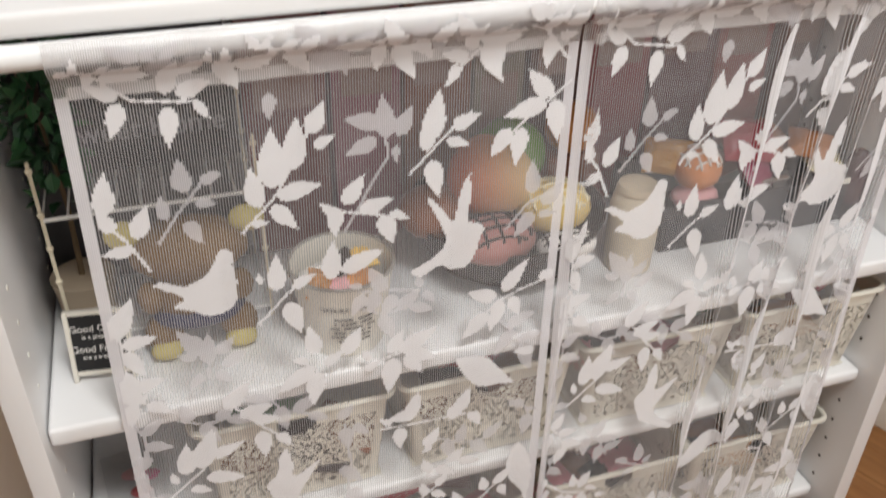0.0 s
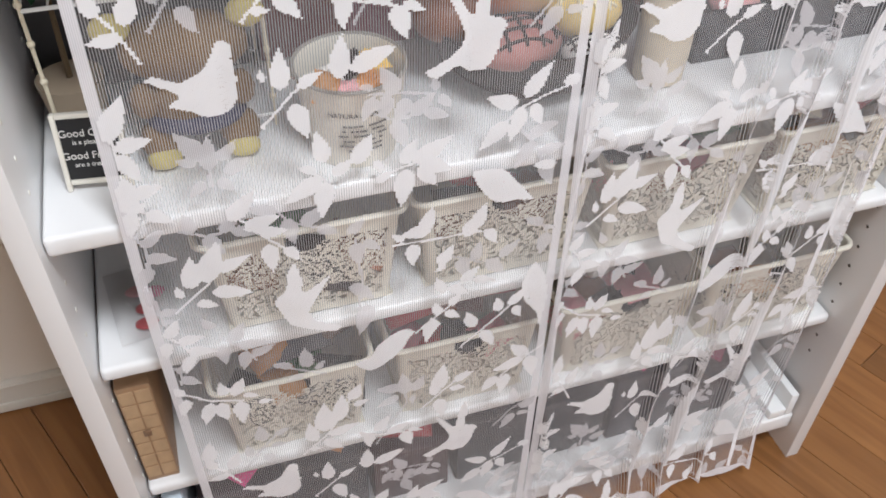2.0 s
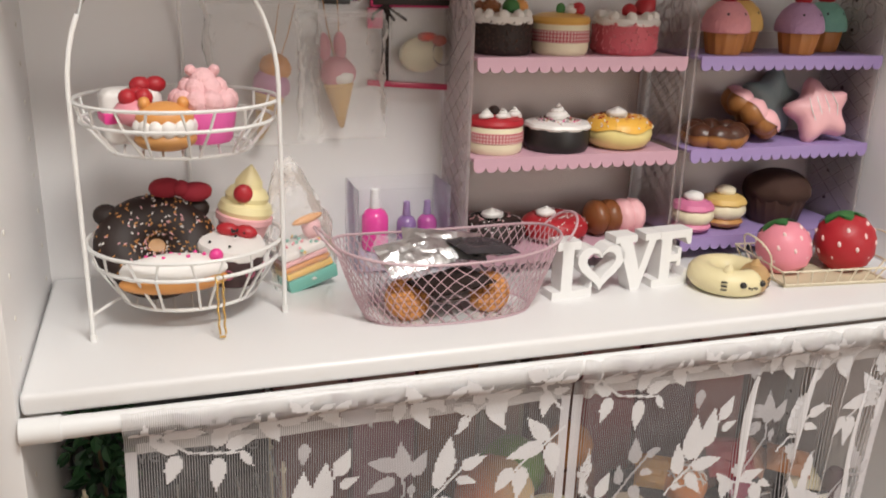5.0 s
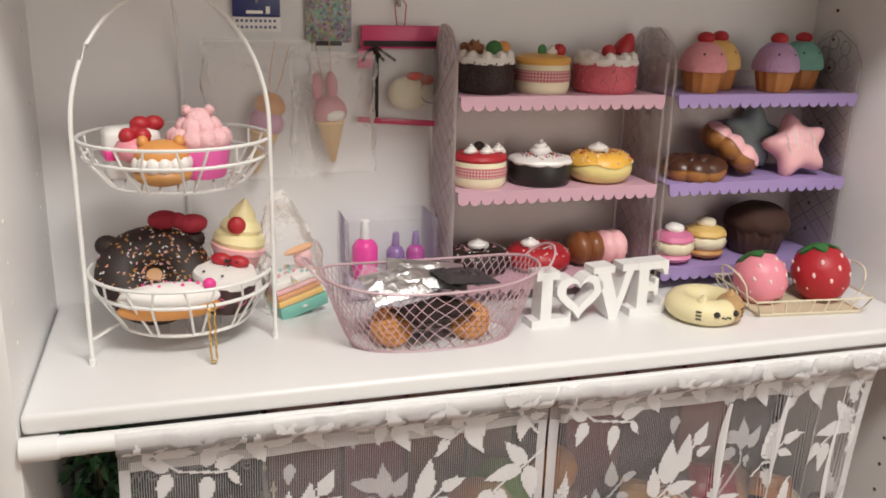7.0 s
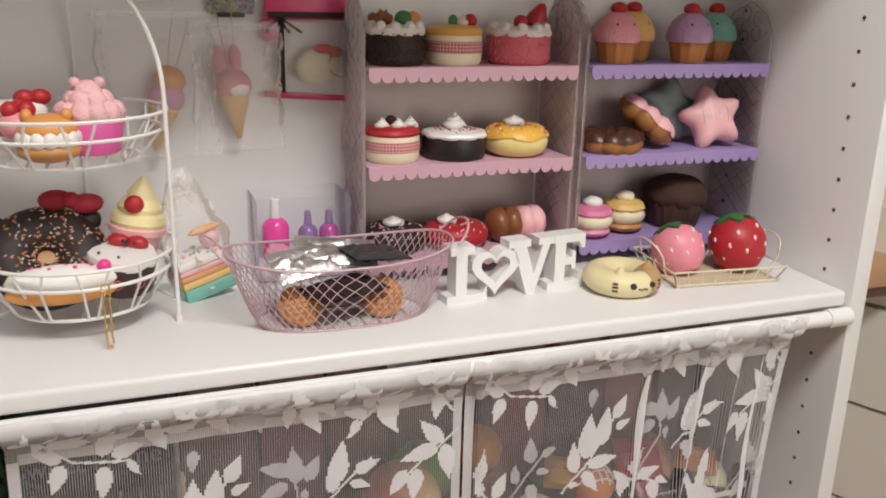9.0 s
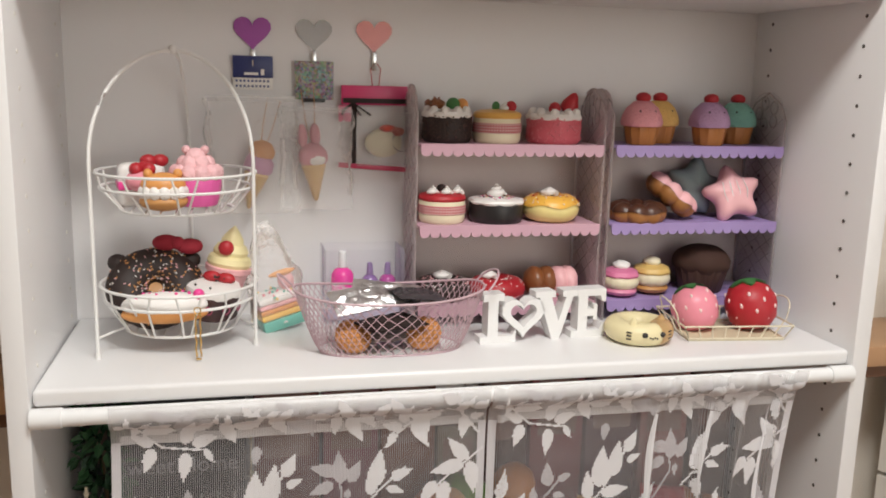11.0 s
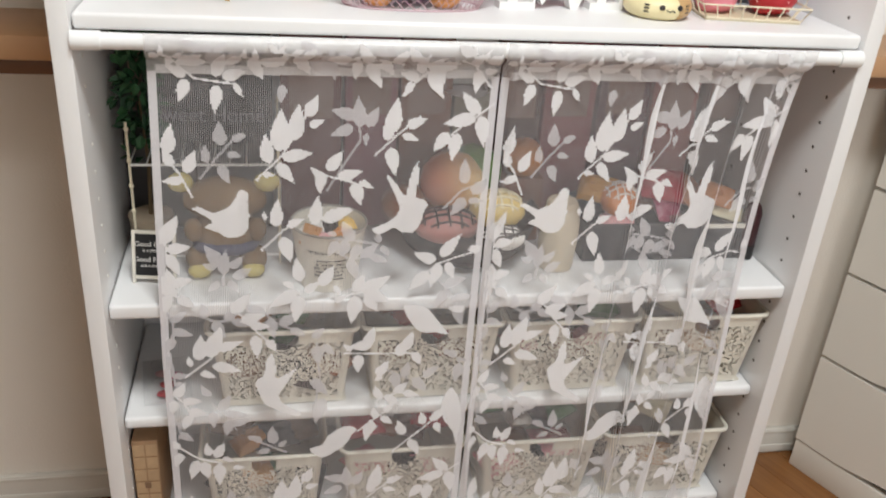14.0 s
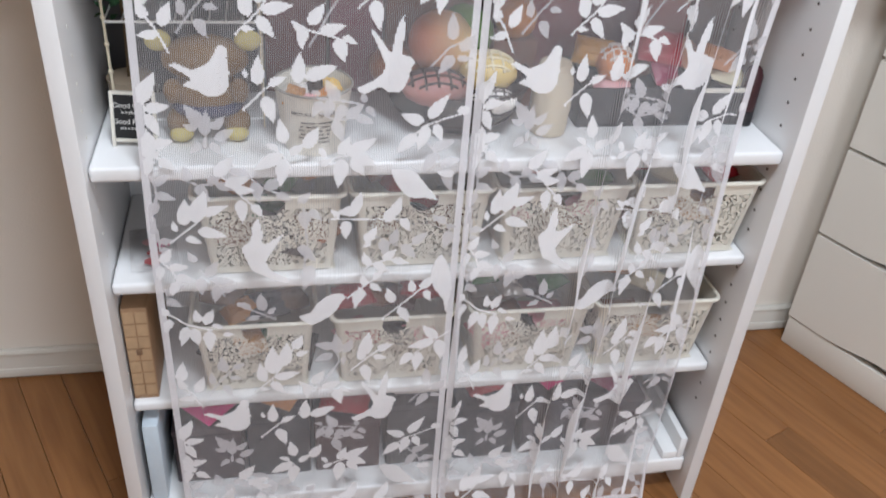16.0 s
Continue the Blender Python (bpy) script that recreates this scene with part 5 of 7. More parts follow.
# upper tier
t = thing("toy_cake_roll", T(SX - 0.038, SY + 0.012, U, 0, 0, 12) @ Matrix.Diagonal((1.2, 1, 0.92, 1)), "white toy sponge slice with pink cream and cherries", "toy cake")
g = Geo()
g.box(-0.02, 0.02, -0.016, 0.016, 0, 0.05, 0.008, seg=3)
part("sponge", g, ICING, t)
g = Geo()
g.box(-0.0205, 0.0205, -0.0165, 0.0165, 0.02, 0.03, 0.002)
part("cream_layer", g, HOT, t)
g = Geo()
for x in (0.006, 0.016):
    g.ball((x, -0.008, 0.053), 0.0075, n=14)
part("cherries", g, RED, t)
t = thing("toy_bun", T(SX - 0.012, SY - 0.03, U + 0.002) @ Matrix.Diagonal((0.82, 0.95, 0.92, 1)), "golden foam bun with whipped cream and rounded ears", "toy bun")
g = Geo()
g.ball((0, 0, 0.009), 0.03, n=22, squash=(1, 0.72, 0.36))
part("lower_half", g, TAN, t)
g = Geo()
for k in range(13):
    a = 2 * math.pi * k / 13
    g.ball((0.0225 * math.cos(a), 0.0155 * math.sin(a), 0.020), 0.0088, n=10)
part("cream", g, ICING, t, kind="stuff")
g = Geo()
g.ball((0, 0, 0.027), 0.028, n=22, squash=(1, 0.72, 0.52))
g.ball((-0.018, 0, 0.040), 0.006, n=10)
g.ball((0.018, 0, 0.040), 0.006, n=10)
part("upper_half", g, ORANGE, t)
t = thing("toy_cup_cake", T(SX + 0.020, SY - 0.004, U + 0.003) @ Matrix.Scale(0.95, 4), "pink foam cup with a heap of pale pink cream", "toy cake")
g = Geo()
g.lathe([(0.022, 0), (0.0235, 0.002), (0.028, 0.028), (0.027, 0.03)], 40, lobes=14, depth=0.02)
part("cup", g, col(0.75, 0.12, 0.38), t)
g = Geo()
for k in range(10):
    a = 2 * math.pi * k / 10
    g.ball((0.02 * math.cos(a), 0.02 * math.sin(a), 0.036), 0.0105, n=12)
for k in range(6):
    a = 2 * math.pi * k / 6
    g.ball((0.011 * math.cos(a), 0.011 * math.sin(a), 0.046), 0.0105, n=12)
g.ball((0, -0.004, 0.052), 0.0125, n=14)
g.ball((-0.01, -0.004, 0.062), 0.005, n=10)
g.ball((0.01, -0.004, 0.062), 0.005, n=10)
part("cream_heap", g, fluff(0.84, 0.50, 0.52, 0.8), t, kind="stuff")
t = thing("toy_berry_tart", T(SX - 0.034, SY - 0.016, U + 0.018), "pink foam tart with red berries", "toy tart")
g = Geo()
g.ball((0, 0, 0.012), 0.017, n=14, squash=(1, 1, 0.7))
part("tart_body", g, PINK, t)
for x, y in ((-0.005, -0.004), (0.007, -0.003), (0.001, 0.007)):
    part("berry", Geo().ball((x, y, 0.024), 0.0075, n=12), RED, t)
# lower tier
t = donut(T(SX - 0.027, SY + 0.010, Lw + 0.030, 52, 0, 6) @ Matrix.Diagonal((1.03, 0.95, 0.95, 1)), 0.0285, 0.0205, TAN, CHOC, "big chocolate iced foam donut with rounded ears leaning in the stand", n=260, seed=21, squash=0.8, mats=[ICING, ORANGE, TAN, PALEPINK], skirt=0.02)
part("hole_plug", Geo().lathe([(0.0005, 0.014), (0.0105, 0.014), (0.0105, 0.017), (0.0005, 0.0175)], 20), TAN, t)
for s in (-1, 1):
    g = Geo()
    g.ball((s * 0.037, 0.033, 0.019), 0.0105, n=14, squash=(1, 1, 0.8))
    part("ear", g, CHOC, t)
g = Geo()
g.ball((0.012, 0.05, 0.032), 0.013, n=14, squash=(1.1, 0.75, 0.7))
g.ball((0.036, 0.044, 0.032), 0.013, n=14, squash=(1.1, 0.75, 0.7))
g.ball((0.024, 0.047, 0.035), 0.008, n=12)
part("bow", g, mat("red_velour", (0.30, 0.015, 0.03), 0.8, var=0.15, bump=0.6), t, "red bow")
t = thing("toy_eclair", T(SX - 0.013, SY - 0.047, Lw + 0.012, 0, 0, 3), "long foam eclair with white icing and pink dots", "toy eclair")
g = Geo()
g.ball((0, 0, 0.011), 0.044, n=26, squash=(1, 0.32, 0.25))
part("bun", g, ORANGE, t)
g = Geo()
g.ball((0, 0, 0.0205), 0.044, n=26, squash=(0.99, 0.36, 0.30), lump=0.05)
part("icing", g, ICING, t)
g = Geo()
for k in range(12):
    g.ball((-0.034 + k * 0.0065, -0.006 * math.sin(k * 2.1), 0.0325 - 0.00001 * (k - 6) ** 4 * 0.5), 0.0018, n=6)
g.ball((0.034, -0.004, 0.031), 0.006, n=10)
part("dots", g, HOT, t)
t = thing("toy_cake_slice", T(SX + 0.034, SY - 0.018, Lw + 0.012, 4, 6, -20), "black and white foam cake slice with a red bow on top", "toy cake")
g = Geo()
g.lathe([(0.024, 0), (0.026, 0.002), (0.0275, 0.026), (0.026, 0.028)], 30)
part("cake_body", g, col(0.05, 0.02, 0.02, 0.4), t)
g = Geo()
g.lathe([(0.0275, 0.025), (0.029, 0.03), (0.0275, 0.034), (0.016, 0.036), (0.001, 0.0365)], 30, lobes=7, depth=0.04)
part("icing", g, ICING, t)
g = Geo()
g.ball((-0.007, 0.010, 0.040), 0.0085, n=12, squash=(1.2, 0.8, 0.7))
g.ball((0.009, 0.010, 0.040), 0.0085, n=12, squash=(1.2, 0.8, 0.7))
part("bow", g, RED, t)
sprinkles(t, 14, (0, 0, 0.031), 0.024, 0.011, 1, 5, [BLACK], 0.002, 0.0011, True)
g = Geo()
for k in range(9):
    a = 2 * math.pi * k / 9
    g.torus((0, 0, 0), 0.004, 0.0008, n=12, k=5, m=T(0.0278 * math.cos(a), 0.0278 * math.sin(a), 0.014, 90, 0, math.degrees(a) + 90))
part("printed_rings", g, col(0.42, 0.09, 0.16), t)
t = thing("toy_ice_cream", T(SX + 0.046, SY + 0.016, Lw + 0.030, 0, 10, 0), "foam soft ice cream in a pink cup with a cherry", "toy ice cream")
g = Geo()
g.lathe([(0.016, 0), (0.018, 0.002), (0.0225, 0.022), (0.025, 0.024), (0.0255, 0.029), (0.024, 0.03)], 30)
part("cup", g, PALEPINK, t)
g = Geo()
g.lathe([(0.0225, 0.029), (0.0245, 0.034), (0.0225, 0.040), (0.0185, 0.0425), (0.0195, 0.047), (0.016, 0.053), (0.0125, 0.055), (0.012, 0.06), (0.006, 0.069), (0.0006, 0.075)], 30)
part("swirl", g, col(0.82, 0.72, 0.40, 0.45), t)
g = Geo()
g.ball((-0.006, -0.018, 0.052), 0.0085, n=14, squash=(1, 0.7, 1))
part("cherry", g, RED, t)
t = thing("ball_chain", T(SX + 0.019, SY - 0.0795, DECK + 0.05), "thin gold ball chain hanging from the stand", "chain")
g = Geo()
for x in (0.0, 0.0045):
    for k in range(22):
        g.ball((x + 0.0004 * math.sin(k), 0, -0.0021 * k), 0.0011, n=6)
for k in range(4):
    g.ball((0.0011 * (k + 0.5), 0, -0.047), 0.0011, n=6)
part("links", g, GOLD, t, kind="stuff")
g = Geo()
g.torus((0.002, 0, 0.004), 0.0032, 0.0006, n=14, k=5, m=T(0, 0, 0, 90, 0, 0) @ T(0, 0.004, -0.004))
part("ring", g, GOLD, t)

# ---------- clear box with bottles, and bagged cake ----------
t = thing("acrylic_box", T(-0.098, 0.206, DECK), "open clear lilac acrylic box", "box")
for x0, x1, y0, y1, z0, z1, nm in ((-0.048, 0.048, -0.028, 0.028, 0, 0.002, "floor_sheet"), (-0.048, -0.046, -0.028, 0.028, 0.002, 0.088, "wall_sheet"), (0.046, 0.048, -0.028, 0.028, 0.002, 0.088, "wall_sheet"), (-0.046, 0.046, -0.028, -0.026, 0.002, 0.088, "wall_sheet"), (-0.046, 0.046, 0.026, 0.028, 0.002, 0.088, "wall_sheet")):
    part(nm, Geo().box(x0, x1, y0, y1, z0, z1, 0.0004), BOXCLEAR, t).visible_shadow = False


def bottle(at, m, cap, label, s=1.0):
    t = thing("small_bottle", at, label, "bottle", "small bottles")
    part("body", Geo().lathe([(0.012 * s, 0), (0.0135 * s, 0.001), (0.0135 * s, 0.034 * s), (0.010 * s, 0.040 * s), (0.005 * s, 0.043 * s)], 20), m, t)
    part("cap", Geo().lathe([(0.0055 * s, 0.0432 * s), (0.0058 * s, 0.044 * s), (0.0045 * s, 0.062 * s), (0.0035 * s, 0.063 * s)], 16), cap, t)


bottle(T(-0.122, 0.202, DECK + 0.0204), col(0.85, 0.05, 0.35, 0.2), PLASTIC, "hot pink small bottle with a white cap", 1.0)
bottle(T(-0.088, 0.206, DECK + 0.0204), col(0.25, 0.14, 0.35, 0.25), col(0.3, 0.2, 0.4, 0.3), "purple small bottle with a purple cap", 0.75)
bottle(T(-0.066, 0.206, DECK + 0.0204), col(0.45, 0.06, 0.30, 0.25), col(0.3, 0.2, 0.4, 0.3), "magenta small bottle with a purple cap", 0.75)
solid("carton_block", Geo().box(-0.044, 0.044, -0.024, 0.024, 0, 0.018, 0.002), col(0.5, 0.45, 0.55, 0.5), "pale lilac flat carton under the bottles", "carton", at=T(-0.098, 0.206, DECK + 0.0021))

t = thing("toy_rainbow_cake", T(-0.196, 0.172, DECK + 0.003, 0, -12, 18), "rainbow-layered foam cake wedge in a clear bag", "toy cake")
z = 0.0
for m, h2 in ((MINT, 0.014), (YELLOW, 0.0075), (ORANGE, 0.006), (PALEPINK, 0.0055), (ICING, 0.008)):
    part("layer", Geo().box(-0.026, 0.026 - z * 0.2, -0.017, 0.017, z, z + h2 - 0.0003, 0.002), m, t)
    z += h2
sprinkles(t, 26, (0, 0, 0.0385), 0.024, 0.003, 1, 31, [PINK, MINT, YELLOW], 0.003, 0.0015, True)
sprinkles(t, 18, (0, -0.0172, 0.006), 0.002, 0.002, 1, 32, [ICING], 0.001, 0.001, True)
part("figure_top", Geo().ball((0.016, 0, 0.051), 0.010, n=14, squash=(1, 0.8, 1.1)), PALEPINK, t)
part("ribbon", Geo().ball((0.012, -0.004, 0.062), 0.013, n=10, squash=(1.3, 0.35, 0.3)), ORANGE, t)


def clear_bag(at, w, h, d, label, seed=0, neck=None):
    """A crumpled clear bag, closed all round."""
    n, k = 34, 24
    vs, fs = [], []
    for j in range(k + 1):
        f = j / k
        ww = w * (1 - (0.75 * max(0, (f - neck) / (1 - neck)) if neck and f > neck else 0))
        dd = d * (math.sin(min(1, f * 2.2 + 0.08) * math.pi / 2) if f < 0.5 else math.cos((f - 0.5) * math.pi * 0.9))
        for i in range(n):
            a = 2 * math.pi * i / n
            c = 0.006 * noise.noise(Vector((math.cos(a) * 2 + seed, math.sin(a) * 2, f * 5))) + 0.0028 * noise.noise(Vector((math.cos(a) * 6 + seed, math.sin(a) * 6, f * 13)))
            vs.append((ww / 2 * math.copysign(abs(math.cos(a)) ** 0.6, math.cos(a)) + c, (dd / 2 + 0.0015) * math.sin(a) + c * 0.6, f * h))
    for j in range(k):
        for i in range(n):
            a, b = j * n + i, j * n + (i + 1) % n
            fs.append((a, b, b + n, a + n))
    t = thing("clear_bag", at, label, "plastic bag", "clear bags")
    part("film_wall", Geo().add(vs, fs), BAG, t).visible_shadow = False
    top = w * (0.25 if neck else 1.0) * 0.48
    part("seal_strip", Geo().box(-top, top, -0.0008, 0.0008, h - 0.004, h + 0.003, 0.0003), BAG, t).visible_shadow = False
    return t


clear_bag(T(-0.196, 0.170, DECK + 0.001, 0, -10, 18), 0.064, 0.125, 0.05, "crumpled clear gift bag round the rainbow cake", 3, 0.45)

# ---------- hooks, cards and bags on the back panel ----------
HB = YB - 0.0005


def hook(x, z, m, label):
    t = thing("heart_hook", T(x, HB, z), label, "wall hook", "heart-shaped wall hooks")
    g = Geo()
    g.prism(heart(0, 0.002, 0.00135), 0.003, m=T(0, -0.0031, 0))
    part("heart", g, m, t, smooth=False)
    g = Geo()
    g.box(-0.003, 0.003, -0.0038, -0.0008, -0.040, -0.018, 0.0006)
    part("stem", g, STEEL if m is not WRAP else WRAP, t)
    g = Geo()
    g.tube([(0, -0.004, -0.034), (0, -0.007, -0.038), (0, -0.009, -0.036), (0, -0.0095, -0.031)], 0.0011, 6)
    part("wire_hook", g, STEEL, t)


hook(-0.224, 1.337, col(0.35, 0.06, 0.36, 0.3), "purple heart-shaped adhesive wall hook")
hook(-0.153, 1.337, film("frosted_clear", (0.75, 0.74, 0.74), 0.35, 0.3), "clear heart-shaped adhesive wall hook")
hook(-0.081, 1.338, col(0.80, 0.30, 0.28, 0.3), "salmon pink heart-shaped adhesive wall hook")


def printed_mix():
    """Busy small many-coloured print."""
    m = mat("busy_print", (0.4, 0.35, 0.3), 0.5)
    nt = m.node_tree
    v = nt.nodes.new("ShaderNodeTexVoronoi")
    v.inputs["Scale"].default_value = 360
    tc = nt.nodes.new("ShaderNodeTexCoord")
    nt.links.new(tc.outputs["Object"], v.inputs["Vector"])
    hs = nt.nodes.new("ShaderNodeHueSaturation")
    hs.inputs["Saturation"].default_value = 0.55
    hs.inputs["Value"].default_value = 0.45
    nt.links.new(v.outputs["Color"], hs.inputs["Color"])
    nt.links.new(hs.outputs[0], nt.nodes["Principled BSDF"].inputs["Base Color"])
    return m


t = thing("header_card", T(-0.224, HB - 0.006, 1.29), "navy card tag with pale lettering bars hanging from a hook", "card tag", "card tags")
part("card", Geo().box(-0.023, 0.023, -0.0006, 0, -0.004, 0.021, 0.0002), col(0.02, 0.03, 0.14, 0.4), t)
part("card_foot", Geo().box(-0.023, 0.023, -0.0008, 0, -0.018, -0.0045, 0.0002), ICING, t)
g = Geo()
g.box(-0.01, 0.006, -0.0012, -0.0004, -0.001, 0.002)
g.box(0.009, 0.013, -0.0012, -0.0004, -0.001, 0.006)
part("lettering_bar", g, ICING, t)
g = Geo()
for i in range(9):
    for j in range(2):
        g.box(-0.02 + i * 0.0045, -0.0175 + i * 0.0045, -0.0013, -0.0005, -0.015 + 0.006 * j, -0.0125 + 0.006 * j)
part("pattern_marks", g, col(0.1, 0.12, 0.25), t, kind="stuff")
t = thing("header_card", T(-0.153, HB - 0.006, 1.284), "small card tag with a busy coloured print", "card tag", "card tags")
part("card", Geo().box(-0.023, 0.023, -0.0006, 0, -0.022, 0.023, 0.0002), printed_mix(), t)
part("card_edge", Geo().box(-0.013, 0.013, -0.001, 0, -0.025, -0.0205, 0.0002), BLACK, t)


DUSTY = col(0.66, 0.28, 0.33, 0.6)


def hung_cone(x, z, scoop, cone, label, tilt):
    t = thing("toy_ice_cream_cone", T(x, HB - 0.022, z, 0, tilt, 0) @ Matrix.Scale(0.84, 4), label, "toy ice cream", "hanging toy ice creams")
    g = Geo()
    g.lathe([(0.0005, -0.05), (0.003, -0.048), (0.0165, -0.002), (0.0175, 0.0), (0.016, 0.003)], 26)
    part("cone", g, cone, t)
    g = Geo()
    g.ball((0, 0, 0.014), 0.021, n=20, squash=(1, 0.8, 0.9), lump=0.08)
    part("scoop", g, scoop, t)
    g = Geo()
    g.tube([(-0.002, 0, 0.03), (-0.007, 0.008, 0.07), (-0.009, 0.016, 0.108)], 0.0006, 5)
    g.tube([(0.002, 0, 0.03), (0.007, 0.008, 0.07), (0.009, 0.016, 0.108)], 0.0006, 5)
    part("string", g, TAN, t)
    return t


t = hung_cone(-0.222, 1.174, col(0.50, 0.22, 0.36), col(0.62, 0.40, 0.16), "foam ice cream with orange and mauve scoops in a golden cone", 14)
part("upper_scoop", Geo().ball((0, -0.001, 0.034), 0.018, n=18, squash=(1, 0.85, 0.85), lump=0.08), ORANGE, t)
t = hung_cone(-0.155, 1.184, DUSTY, col(0.66, 0.42, 0.17), "foam ice cream with pink eared scoop in a waffle cone", -4)
for s in (-1, 1):
    part("ear", Geo().ball((s * 0.009 - 0.004, 0, 0.044), 0.0075, n=14, squash=(1, 0.8, 2.2)), DUSTY, t)
part("pale_patch", Geo().ball((0.003, -0.006, 0.010), 0.0145, n=16, squash=(1, 0.85, 0.7)), ICING, t)
clear_bag(T(-0.226, HB - 0.024, 1.128), 0.105, 0.135, 0.04, "wide crumpled clear bag hanging on the back panel", 7)
clear_bag(T(-0.152, HB - 0.024, 1.132), 0.085, 0.12, 0.04, "clear bag round the pink ice cream", 11)
t = thing("gift_pouch", T(-0.08, HB - 0.012, 1.225), "clear pouch with pink header and brown ribbon print", "pouch")
W2 = 0.0415
part("header", Geo().box(-W2, W2, -0.003, 0.003, 0.032, 0.055, 0.001), col(0.62, 0.04, 0.16, 0.35), t, "pink header")
part("header_side", Geo().box(-W2 - 0.003, -W2 + 0.012, -0.0035, 0.0035, 0.012, 0.0315, 0.001), col(0.72, 0.12, 0.25, 0.35), t)
part("ribbon_print", Geo().box(-W2 + 0.012, -W2 + 0.018, -0.0036, 0.0036, -0.038, 0.0315, 0.0006), CHOC, t)
part("ribbon_bar", Geo().box(-W2 + 0.002, W2, -0.0038, 0.0038, 0.034, 0.040, 0.0006), CHOC, t)
g = Geo()
for s in (-1, 0.3, 1):
    g.tube([(-W2 + 0.014, -0.005, 0.034), (-W2 + 0.014 + s * 0.012, -0.006, 0.026), (-W2 + 0.018 + s * 0.017, -0.005, 0.02)], 0.0016, 5)
part("printed_bow", g, CHOC, t)
part("foot_band", Geo().box(-W2, W2, -0.0025, 0.0025, -0.046, -0.040, 0.001, m=T(0, 0, 0, 0, 4, 0)), col(0.60, 0.04, 0.12, 0.35), t)
part("clear_front", Geo().box(-W2 + 0.018, W2, -0.0125, -0.0115, -0.040, 0.032, 0.0003), WRAP, t)
part("cord", Geo().tube([(-0.004, 0, 0.055), (-0.006, 0.002, 0.075), (0, 0.0, 0.083), (0.006, 0.002, 0.075), (0.004, 0, 0.055)], 0.0008, 5), col(0.45, 0.12, 0.12), t)
t = thing("toy_bean", T(-0.07, HB - 0.0135, 1.212), "white round foam toy with a red bow inside the pouch", "toy")
part("body", Geo().ball((0, 0, 0), 0.021, n=20, squash=(1.1, 0.36, 0.85)), CREAM, t)
part("bow", Geo().ball((0.004, -0.007, 0.018), 0.008, n=12, squash=(1.3, 0.6, 0.6)).ball((0.017, -0.006, 0.014), 0.007, n=12, squash=(1.1, 0.6, 0.8)), col(0.6, 0.08, 0.05), t)
part("ring", Geo().torus((0, 0, 0), 0.012, 0.0006, n=20, k=5, m=T(0.022, -0.006, 0.002, 90, 0, 0)), STEEL, t)

# ---------- upper open shelf ----------
LINEN = mat("cream_enamel", (0.74, 0.70, 0.62), 0.4, var=0.05, scale=14)
BASKET = mat("cream_plastic", (0.70, 0.66, 0.57), 0.42, var=0.03, scale=12)


def perforated():
    """Cream plastic cut through with curling openings."""
    m = mat("cut_plastic", (0.70, 0.66, 0.57), 0.42, var=0.03, scale=12)
    nt = m.node_tree
    b = nt.nodes["Principled BSDF"]
    out = [n for n in nt.nodes if n.type == "OUTPUT_MATERIAL"][0]
    tc = nt.nodes.new("ShaderNodeTexCoord")
    n = nt.nodes.new("ShaderNodeTexNoise")
    n.inputs["Scale"].default_value = 165
    n.inputs["Detail"].default_value = 0.6
    n.inputs["Distortion"].default_value = 2.4
    nt.links.new(tc.outputs["Object"], n.inputs["Vector"])
    c = nt.nodes.new("ShaderNodeMath")
    c.operation = "GREATER_THAN"
    c.inputs[1].default_value = 0.545
    nt.links.new(n.outputs["Fac"], c.inputs[0])
    tr = nt.nodes.new("ShaderNodeBsdfTransparent")
    mx = nt.nodes.new("ShaderNodeMixShader")
    nt.links.new(c.outputs[0], mx.inputs[0])
    nt.links.new(b.outputs[0], mx.inputs[1])
    nt.links.new(tr.outputs[0], mx.inputs[2])
    nt.links.new(mx.outputs[0], out.inputs[0])
    return m


CUT = perforated()


def text(name, body, size, m, parent, at, extrude=0.0002):
    cu = bpy.data.curves.new(name, "FONT")
    cu.body, cu.size, cu.extrude, cu.align_x, cu.align_y = body, size, extrude, "CENTER", "CENTER"
    cu.materials.append(m)
    ob = new(name, cu)
    ob.parent = parent
    ob.matrix_basis = at
    return ob


